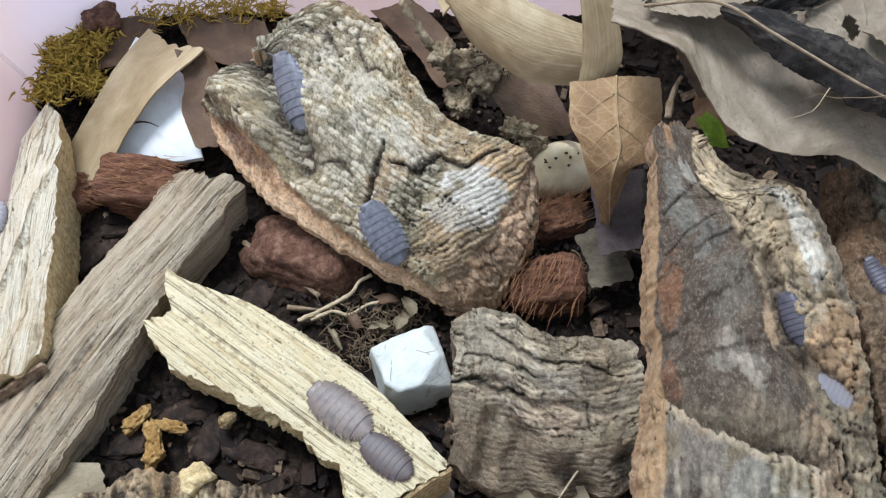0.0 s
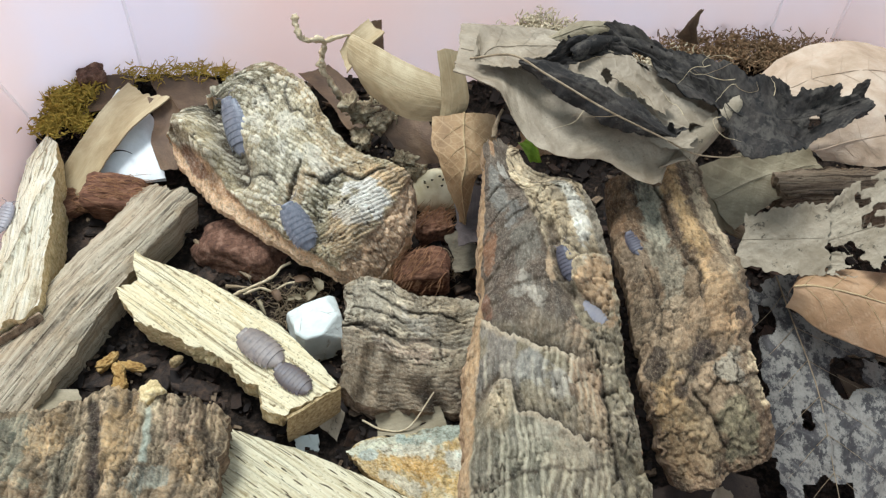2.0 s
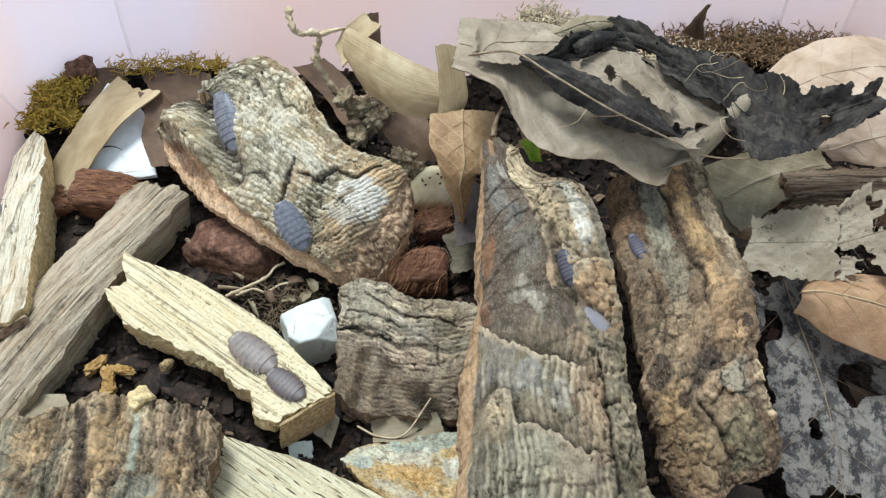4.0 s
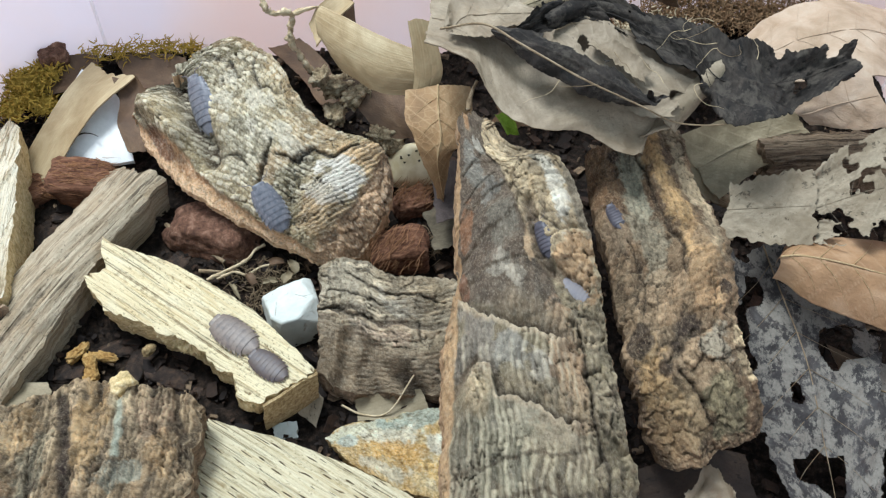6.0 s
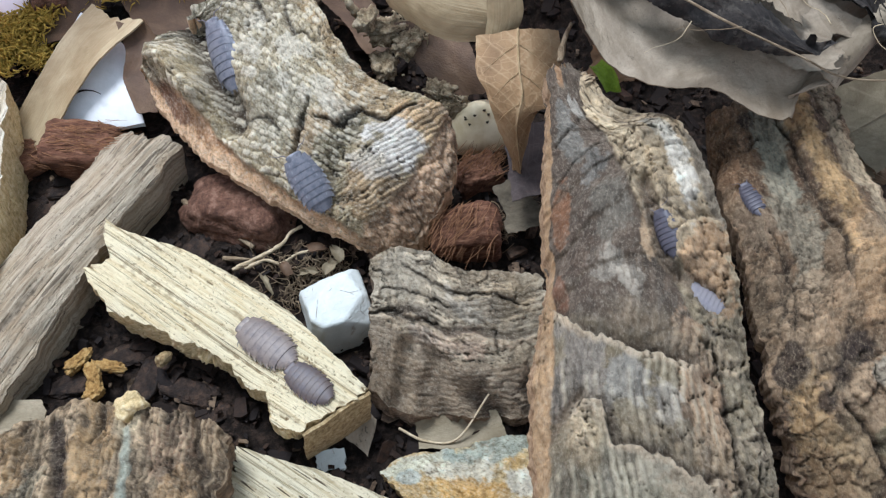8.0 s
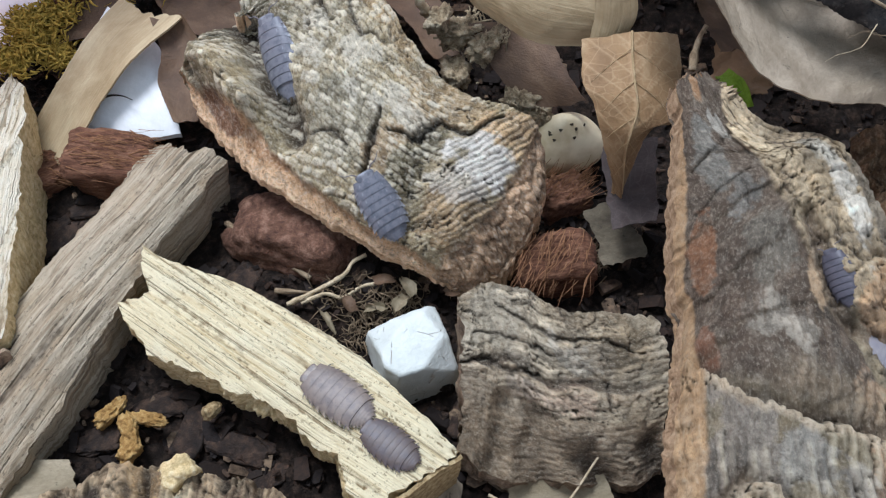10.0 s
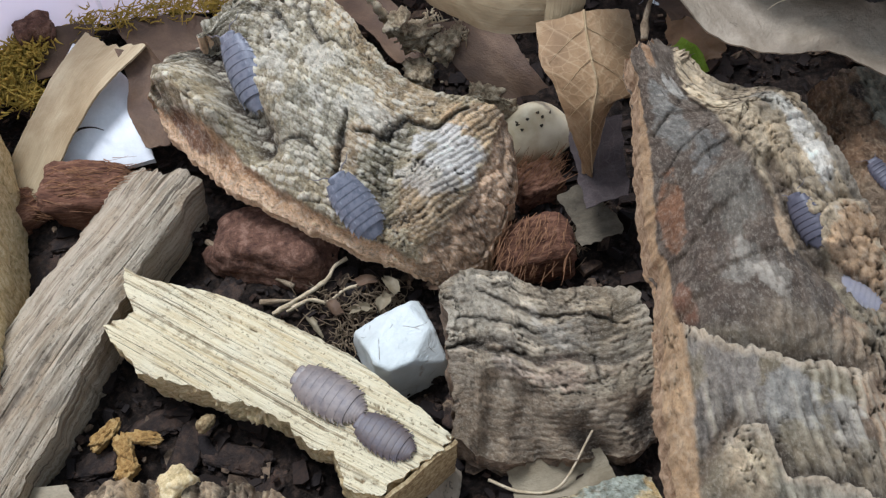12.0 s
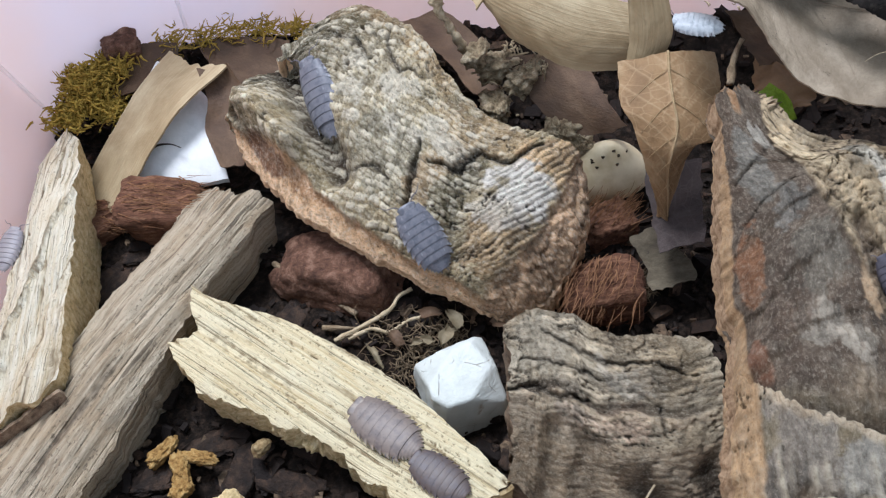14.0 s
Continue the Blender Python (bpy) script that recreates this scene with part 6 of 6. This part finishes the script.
stick("dry_twig", TWIG_PALE, [(-30, 97, 6.5), (-25, 98.8, 7.3), (-21, 98.2, 6.6), (-17, 100.4, 7.4), (-12.5, 101.5, 7)], 0.5, "pale forked rootlet on dark soil", wob=0.6, taper=0.7)
stick("dry_twig", TWIG, [(-36, 101, 5), (-28, 100, 6)], 0.8, "short dry twig on the soil", wob=0.4)
stick("bark_splinter", TWIG, [(109, 104.5, 37), (114, 101, 37), (118.5, 98.5, 36)], 2.0, "orange-brown bark splinter under leaves", wob=0.5, taper=0.8, sides=9)
stick("bark_stalk", TWIG, [(44, 113, 60), (44.8, 117, 62), (46.5, 119.5, 64.5)], 0.7, "short dry stalk at the tip of the bark", wob=0.6, taper=0.6, sides=8)
stick("leaf_rim_stem", TWIG_PALE, [(8, 55, 5), (14, 51.5, 6), (21, 51, 8.5), (28, 58.5, 15)], 0.35, "thin pale stem beside a bark block", taper=0.6)
rnd = np.random.RandomState(11)
for k in range(13):
    c = np.array((62 + 60 * rnd.rand(), 99 + 24 * rnd.rand(), 82.0))
    a0, turn, path = rnd.rand() * 6.3, rnd.randn() * 0.22, [c]
    for j in range(7):
        a0 += turn + rnd.randn() * 0.25
        path.append(path[-1] + np.array((math.cos(a0), math.sin(a0), 0.25 * rnd.randn() - 0.05)) * (1.2 + 1.0 * rnd.rand()))
    stick("rootlet", TWIG_PALE if k % 3 else TWIG, [tuple(q) for q in path], 0.1, "hair-thin curling rootlet among dead leaves", "rootlet", n=24)
stick("dark_twig", CHIP, [(-80.9, 148.3, 13), (-77.3, 149, 15), (-73.6, 148.2, 16), (-70.9, 146.9, 16)], 0.4, "thin curved dark stem over a white shell", "twig")


def tuft(name, material, spots, n, length, r, label, seed, flat=0.4):
    rnd = np.random.RandomState(seed)
    paths = []
    for _ in range(n):
        x0, y0, z0, rad = spots[rnd.randint(len(spots))]
        p = np.array((x0, y0, z0)) + rnd.randn(3) * (rad * 0.5, rad * 0.5, rad * 0.22)
        d = rnd.randn(3) * (1, 1, flat)
        d = d / np.linalg.norm(d) * length * (0.4 + rnd.rand())
        paths.append([tuple(p), tuple(p + d * 0.5 + rnd.randn(3) * length * 0.15), tuple(p + d + rnd.randn(3) * length * 0.2)])
    return tagged(bundle(name, material, paths, r), label, "moss", kind="stuff")


tuft("golden_moss", MOSS, [(-98, 164, 17, 5), (-96, 170, 18, 5), (-92, 175, 19, 5), (-102, 160, 16, 4), (-92, 164, 14, 4), (-99, 168, 20, 4)], 2200, 2.3, 0.4, "clump of golden-green moss in the tub corner", 1)
tuft("golden_moss", MOSS, [(-78, 183, 18, 4), (-70, 185, 18, 4), (-62, 186, 18, 4), (-54, 186, 18, 4), (-46, 186, 18, 3)], 420, 3.4, 0.26, "loose strands of golden moss along the tub wall", 2, 0.2)
tuft("dry_pale_moss", MOSS_PALE, [(56, 172, 44, 7), (64, 178, 46, 7), (72, 175, 44, 7), (62, 170, 40, 7)], 2200, 2.2, 0.36, "pale dry moss lump behind the leaves", 3, 0.9)
tuft("dry_brown_moss", TWIG_TAN, [(108, 180, 30, 9), (120, 184, 32, 9), (134, 184, 33, 9), (148, 184, 32, 9), (162, 183, 31, 9), (176, 180, 30, 9), (100, 174, 32, 8)], 6000, 2.4, 0.32, "brown dry moss bank along the back wall", 4, 0.9)
tuft("dry_pale_moss", MOSS_PALE, [(104, 166, 38, 7), (112, 170, 36, 7), (120, 166, 36, 6)], 1300, 2.4, 0.34, "pale dry moss beside leaves", 5, 0.9)
tuft("rotting_root_mat", TWIG_PALE, [(3, 158, 25, 3), (9, 160, 27, 4), (14, 156, 26, 3), (6, 152, 20, 3), (19, 144, 19, 2.5), (23, 140, 18, 2.5)], 260, 1.9, 0.4, "crumbly pale root mat beside bark", 6, 0.7)
tuft("dry_leaf_crumbs", TWIG, [(-22, 99, 6, 5), (-14, 98, 6, 5), (-8, 97, 5, 4), (-26, 88, 5, 4), (-18, 90, 5, 4), (8, 100, 5, 4), (36, 108, 6, 4), (-16, 94, 5, 4), (40, 114, 8, 4)], 520, 3.2, 0.2, "crumbled dry plant scraps on the soil", 7, 0.3)
tagged(chunk("dark_bark_crumb", NUGGET, (-90, 179, 20), (10, 8, 8), 20, 6, 0.2, 0.08, 41), "rough brown bark crumb in the moss", "bark")
for k, (x, y, z, a, b) in enumerate(((6, 158, 26, 9, 7), (12, 155, 25, 10, 6), (5, 151, 20, 8, 6), (20, 143.5, 18, 8, 6), (24, 139.5, 16, 7, 5), (1, 157, 31, 7, 5))):
    tagged(chunk("rotten_wood_crumb", ROTTEN, (x, y, z), (a, b, 5), 50 * k, 8, 0.55, 0.3, 150 + k, 30, 44, soft=7), "crumbly pale tan rotten wood crumb beside bark", "wood crumb", "rotten wood crumbs")
for k, (x, y, z) in enumerate(((-12, 101, 8), (-7, 99, 8.5), (-2, 101, 8), (-14, 95, 7), (-20, 96, 7), (-9, 95.5, 8), (3, 98, 8), (-24, 92, 7))):
    q, w = 2.3 + 0.8 * math.sin(3 * k), 0.8 + 0.25 * math.cos(5 * k)
    c, d = math.cos(2.1 * k), math.sin(2.1 * k)
    leaf("dry_leaf_scrap", LEAF_OLIVE if k % 2 else LEAF_DARK_BROWN, [(x - q * c - w * d, y - q * d + w * c, z), (x - 1.4 * w * d, y + 1.4 * w * c, z + 1.4), (x + q * c - 0.2 * d, y + q * d + 0.2 * c, z + 0.3)],
         [(x - q * c + w * d, y - q * d - w * c, z), (x + 1.4 * w * d, y - 1.4 * w * c, z + 1.0), (x + q * c + 0.2 * d, y + q * d - 0.2 * c, z + 0.3)], "small curled tan leaf scrap on dark soil", 0.3, 0.4, 0.8, 0.8, 0, 300 + k, (1.2, 2), (0.8, 2))
for k, (x, y, z, a, b) in enumerate(((-66, 73, 7, 7, 3), (-62, 69, 7, 6, 3.5), (-58.5, 71, 7, 6, 2.6), (-61.5, 64.5, 7, 5, 4))):
    tagged(chunk("amber_seed_husk", GOLD, (x, y, z), (a, b, 2.6), 50 + 60 * k, 4, 0.6, 0.25, 50 + k, 26, 36, soft=4), "amber broken seed husk on dark soil", "seed husk", "seed husks")
tagged(chunk("wood_crumb", WOOD_RIM, (-48, 56, 19), (7, 5.5, 6), 30, 7, 0.35, 0.12, 60, 24, 32, soft=5), "pale wood crumb on bark", "wood piece")
tagged(chunk("wood_crumb", WOOD_END, (-46, 72, 9), (4, 3, 3), 30, 7, 0.35, 0.1, 61, 20, 28, soft=5), "small pale wood crumb on soil", "wood piece")
leaf("green_leaf_bit", GREEN, [(52.5, 121, 49), (54, 118, 49), (56, 115, 47.5)], [(55.5, 122, 50), (58, 119, 50), (59, 115, 48.5)], "bright green leaf bit under a dead leaf", 0.5, 0.5, 1.0, 0.4, 0, 140)


for k, (x, y, a, b, c, turn) in enumerate(((-57, 76, 13, 8, 3, 20), (-50, 70, 11, 7, 3, 70), (-41, 66, 14, 7, 3, -20), (-36, 60, 10, 8, 3, 40), (-68, 68, 9, 7, 3, 10), (-44, 104, 12, 7, 3, 60), (-66, 116, 12, 8, 3, 15),
                                           (-86, 118, 14, 9, 3, 50), (-90, 104, 12, 8, 3, -30), (-80, 124, 10, 6, 3, 5), (4, 108, 9, 6, 3, 30), (10, 96, 10, 5, 3, 0), (4, 72, 9, 7, 4, 70), (-4, 72, 9, 6, 3, 20),
                                           (-86, 172, 14, 9, 3, 10), (-66, 178, 16, 8, 3, 0), (8, 148, 11, 8, 3, 30), (16, 134, 9, 7, 3, 60), (118, 22, 12, 8, 3, 15), (100, 4, 13, 8, 3, 45), (126, 104, 12, 8, 3, 20))):
    tagged(chunk("bark_chip", CHIP, (x, y, ground_at(x, y) + 0.9), (a, b * 0.8, c * 0.45), turn, 9, 0.4, 0.14, 200 + k, 20, 30, tilt=8 * (k % 3 - 1), soft=14), "thin dark brown bark chip on soil", "bark chip", "bark chips on the soil")


def shards():
    """Chips of leaf and bark strewn over the soil."""
    rnd = np.random.RandomState(5)
    vs, fs, base = [], [], 0
    for k in range(5200):
        x, y = -112 + 300 * rnd.rand(), 10 + 178 * rnd.rand()
        big = rnd.rand() ** 5
        a, b, c = 0.9 + 5.5 * big + 0.8 * rnd.rand(), 0.5 + 3 * big + 0.5 * rnd.rand(), 0.3 + 1.0 * big + 0.3 * rnd.rand()
        pts = np.array([(sx * a * (0.7 + 0.5 * rnd.rand()), sy * b * (0.6 + 0.6 * rnd.rand()), sz * c) for sz in (-0.5, 0.5) for sx, sy in ((-0.5, -0.5), (0.5, -0.5), (0.6, 0.1), (0.4, 0.5), (-0.5, 0.5))])
        m = np.array(Euler((rnd.randn() * 0.4, rnd.randn() * 0.4, rnd.rand() * 6.3)).to_matrix())
        vs.append(pts @ m.T + (x, y, ground_at(x, y) + 0.9))
        fs += [[base + q for q in f] for f in ((4, 3, 2, 1, 0), (5, 6, 7, 8, 9), (0, 1, 6, 5), (1, 2, 7, 6), (2, 3, 8, 7), (3, 4, 9, 8), (4, 0, 5, 9))]
        base += 10
    n = Nodes("soil_chips")
    c = n.ramp(n.island(), [(0.0, (0.01, 0.007, 0.006)), (0.5, (0.02, 0.013, 0.009)), (0.85, (0.05, 0.028, 0.017)), (0.97, (0.2, 0.14, 0.085))])
    c = n.mix(n.band(n.noise(n.own(700.0), 1.0, 4, 0.7), 0.4, 0.7), c, (0.015, 0.011, 0.009))
    ob = part("soil_chips", mesh_of("soil_chips", np.vstack(vs), fs, smooth=False), n.done(c, 0.8, n.noise(n.own(1500.0), 1.0, 3, 0.6), 0.3, 0.2))
    tagged(ob, "dark chips of bark and leaf strewn over soil", "debris", kind="stuff")


shards()

# ---- woodlice ----
def shell_material(name, base, rim, back, spot):
    n = Nodes(name)
    a = n.noise(n.coords((0.7, 0.7, 0.7)), 1.0, 4, 0.6)
    g = n.tree.nodes.new("ShaderNodeAttribute")
    g.attribute_name = "relief"
    colour = n.mix(n.band(g.outputs["Fac"], 0.35, 1.0), base, rim)
    colour = n.mix(n.times(n.band(a, 0.46, 0.62), 0.75), colour, back)
    colour = n.mix(n.times(n.band(n.noise(n.coords((2.0, 2.0, 2.0)), 1.0, 3, 0.7), 0.6, 0.7), 0.5), colour, spot)
    return n.done(colour, 0.46, a, 0.08, 0.35)


SHELL_BLUE = shell_material("slate_shell", (0.15, 0.15, 0.168), (0.42, 0.42, 0.44), (0.085, 0.09, 0.108), (0.055, 0.055, 0.07))
SHELL_BROWN = shell_material("brown_grey_shell", (0.17, 0.135, 0.11), (0.42, 0.355, 0.27), (0.105, 0.085, 0.078), (0.05, 0.04, 0.042))
SHELL_DARK = shell_material("dark_shell", (0.085, 0.063, 0.053), (0.13, 0.108, 0.104), (0.08, 0.067, 0.07), (0.03, 0.025, 0.027))
SHELL_PURPLE = shell_material("purple_grey_shell", (0.075, 0.068, 0.08), (0.14, 0.13, 0.145), (0.055, 0.05, 0.06), (0.04, 0.035, 0.042))
SHELL_PALE = shell_material("pale_shell", (0.22, 0.2, 0.2), (0.36, 0.33, 0.32), (0.2, 0.185, 0.2), (0.15, 0.135, 0.145))
SHELL_WHITE = shell_material("white_shell", (0.48, 0.52, 0.54), (0.66, 0.69, 0.7), (0.3, 0.34, 0.37), (0.2, 0.23, 0.26))
FEELER = lump_material("feeler", (0.12, 0.11, 0.12), (0.22, 0.2, 0.21), (0.34, 0.32, 0.32), 0.6)


def plate(x0, x1, w0, w1, h0, h1, spur, lift, dots=0.5, edge=0.08):
    """One arched back plate from x0 (front) to x1 (rear), half widths and heights; its rear corners run back to a spur."""
    nu, nv = 6, 25
    u, v = np.linspace(0, 1, nu)[:, None], np.linspace(-1, 1, nv)[None, :]
    w, h = w0 + (w1 - w0) * u, h0 + (h1 - h0) * u
    ang = v * np.pi / 2
    y = w * np.sin(ang) * (1 + (0.16 * u - 0.05) * np.abs(v) ** 8)
    z = h * np.cos(ang) ** 0.9 + lift * np.sin(u * np.pi) ** 0.7 * (1 - np.abs(v) ** 3) + edge * u
    x = x0 + (x1 - x0) * u - spur * u * np.abs(v) ** 3 - 0.1 * spur * np.abs(v)
    top = np.stack([x + 0 * y, y + 0 * x, z + 0 * x], axis=-1)
    low = top * (1, 0.96, 1) - (0, 0, 0.16)
    verts = np.vstack([top.reshape(-1, 3), low.reshape(-1, 3)] * 2)
    f = np.vstack([quads(nu, nv), quads(nu, nv, nu * nv, True)]).tolist()
    m, k = nu * nv, 2 * nu * nv
    g = []
    for i in range(nu - 1):
        g += [(i * nv, (i + 1) * nv, (i + 1) * nv + m, i * nv + m), ((i + 1) * nv - 1, (i + 2) * nv - 1, (i + 2) * nv - 1 + m, (i + 1) * nv - 1 + m)]
    for j in range(nv - 1):
        g += [(j, j + 1, j + 1 + m, j + m), (m - nv + j, m - nv + j + 1, 2 * m - nv + j + 1, 2 * m - nv + j)]
    f += [tuple(q + k for q in face) for face in g]
    # pale side margins and dot rows, plus a painted highlight along the rear edge
    rim = np.clip(1.0 * np.abs(v) ** 3 * (0.45 + 0.55 * u) + (0.35 if dots > 0.3 else 0.12) * u ** 5 * (1 - 0.5 * np.abs(v)) + dots * np.exp(-((np.abs(v) - 0.42) / 0.05) ** 2) * (u > 0.35) * (u < 0.75), 0, 1)
    return verts, f, verts.copy(), np.concatenate([rim.ravel()] * 4)


def woodlouse(length, width, shell, label, rise=1.0, flat=False):
    """Head, seven back plates, tail plates, tail fork, feelers and legs; x forward, at rest on z = 0."""
    root = new("woodlouse")
    tagged(root, label, "woodlouse", "woodlice")
    root.empty_display_size = 0.004
    hw, hh = width / 2, width * 0.175 * rise
    along = np.linspace(0.4, -0.3, 8)
    half = lambda x: math.sqrt(max(0.03, 1 - (abs(x - 0.03) / 0.52) ** 2.3))
    low = 0.45 if flat else 0.3
    for k in range(7):
        a, b = along[k], along[k + 1]
        wa, wb = half(a), half(b)
        v, f, g, r = plate(a * length, (b - 0.014) * length, wa * hw, wb * hw, hh * (low + (1 - low) * wa ** 1.5), hh * (low + (1 - low) * wb ** 1.5) + (0.05 if flat else 0.1), (0.04 if flat else 0.055) * length, 0.04, 0.15 if flat else 0.5, 0.04 if flat else 0.08)
        part("back_plate", mesh_of("back_plate", v, f, g, r), shell, root)
    for k in range(5):
        a = -0.295 - 0.034 * k
        wa, wb = 0.9 * half(a), 0.9 * half(a - 0.034)
        v, f, g, r = plate(a * length, (a - 0.042) * length, wa * hw, wb * hw, hh * (low + (1 - low) * wa ** 1.5) * 0.92, hh * (low + (1 - low) * wb ** 1.5) * 0.92, 0.02 * length, 0.03, 0.1, 0.03)
        part("tail_plate", mesh_of("tail_plate", v, f, g, r), shell, root)
    chunk("head", shell, (0.405 * length, 0, hh * 0.42), (length * 0.13, width * 0.56, hh * 0.75), 0, 2, 0.03, 0.02, 3, 18, 26, soft=4, parent=root)
    for s in (-1, 1):
        if not flat:
            rod("feeler", FEELER, [(0.42 * length, s * 0.14 * width, hh * 0.5), (0.5 * length, s * 0.26 * width, hh * 0.75), (0.53 * length, s * 0.46 * width, hh * 0.4), (0.6 * length, s * 0.6 * width, hh * 0.25)], width * 0.022, root, sides=5, n=12)
        rod("tail_fork", shell, [(-0.46 * length, s * 0.06 * width, hh * 0.3), (-0.52 * length, s * 0.1 * width, 0.2)], width * 0.025, root, sides=5, n=6)
        for k in range(7):
            x = (0.3 - 0.1 * k) * length
            rod("leg", FEELER, [(x, s * hw * 0.6, hh * 0.35), (x, s * hw * 0.9, hh * 0.3), (x - 0.02 * length, s * hw * 1.06, 0.0)], width * 0.02, root, sides=4, n=6)
    return root


def rest(surface, head, tail, length, width, shell, label, rise=1.0, sink=0.0, lean=0.0, flat=False):
    """A woodlouse on a piece, from where its head and tail lie in plan."""
    x, y = (head[0] + tail[0]) / 2, (head[1] + tail[1]) / 2
    zh, _ = height(surface, *head[:2])
    zt, _ = height(surface, *tail[:2])
    zc, n = height(surface, x, y)
    ahead = Vector((head[0] - tail[0], head[1] - tail[1], zh - zt)).normalized()
    n = (n.lerp(Vector((0, 0, 1)), 0.4)).normalized()
    side = n.cross(ahead).normalized()
    up = ahead.cross(side)
    m = Matrix((ahead, side, up)).transposed().to_4x4()
    at = Vector((x, y, max(zc, (zh + zt) / 2) - sink + 0.3)) * MM
    ob = woodlouse(length, width, shell, label, rise, flat)
    ob.matrix_world = Matrix.Translation(at) @ m @ pose(0, 0, 0, lean)
    return ob


rest("curved_cork_bark", (-37.0, 152.0, 0), (-31.0, 134.0, 0), 20.0, 8.6, SHELL_BLUE, "large slate grey woodlouse in a groove of bark", 1.25, 0.9)
rest("curved_cork_bark", (-16.6, 114.5, 0), (-8.0, 103.4, 0), 16.5, 8.0, SHELL_BLUE, "slate grey woodlouse on the rim of curved bark", 1.2, -0.8)
rest("yellow_wood_plank", (-27.2, 75.6, 0), (-13.6, 64.3, 0), 17.0, 8.3, SHELL_BROWN, "brownish grey woodlouse on yellow wood", 0.8, flat=True)
rest("yellow_wood_plank", (-15.6, 64.2, 0), (-5.6, 56.0, 0), 13.0, 6.6, SHELL_DARK, "dark brown woodlouse on yellow wood behind another", 0.8, flat=True)
rest("large_cork_bark_slab", (58.5, 76, 0), (61, 66.5, 0), 9.8, 4.4, SHELL_PURPLE, "purple-grey woodlouse in a hollow of bark", 1.2)
rest("large_cork_bark_slab", (63.6, 63.4, 0), (70.4, 58.4, 0), 9.5, 4.4, SHELL_PALE, "pale woodlouse half hidden in a bark hollow", 1.0, 1.1)
rest("rusty_bark_strip", (79.2, 88, 0), (81.6, 79, 0), 8.5, 3.6, SHELL_PURPLE, "small purple-grey woodlouse on rusty bark", 1.0, 0.5)
wall_louse = woodlouse(11.0, 5.2, SHELL_PALE, "pale lilac woodlouse beside the wood stick at the tub wall")
wall_louse.matrix_world = pose(-0.1025, 0.1155, 0.0205, 0, -12, 80)
white_louse = woodlouse(12.5, 7.4, SHELL_WHITE, "white woodlouse that crawls out from under leaves", 1.5)


def motions():
    """The white woodlouse crawls out from under the leaf heap; all else lies still."""
    walk(white_louse, [(0.0, pose(0.092, 0.152, 0.024, 0, 0, 165)), (9.0, pose(0.090, 0.152, 0.024, 0, 0, 165)), (11.2, pose(0.078, 0.157, 0.026, 0, 0, 160)),
                       (12.3, pose(0.062, 0.1625, 0.028, 0, 0, 165)), (13.0, pose(0.0515, 0.1645, 0.029, 0, 0, 165)), (13.5, pose(0.0525, 0.1645, 0.029, 0, 4, 163)), (14.0, pose(0.0537, 0.165, 0.029, 0, 4, 160))])


motions()
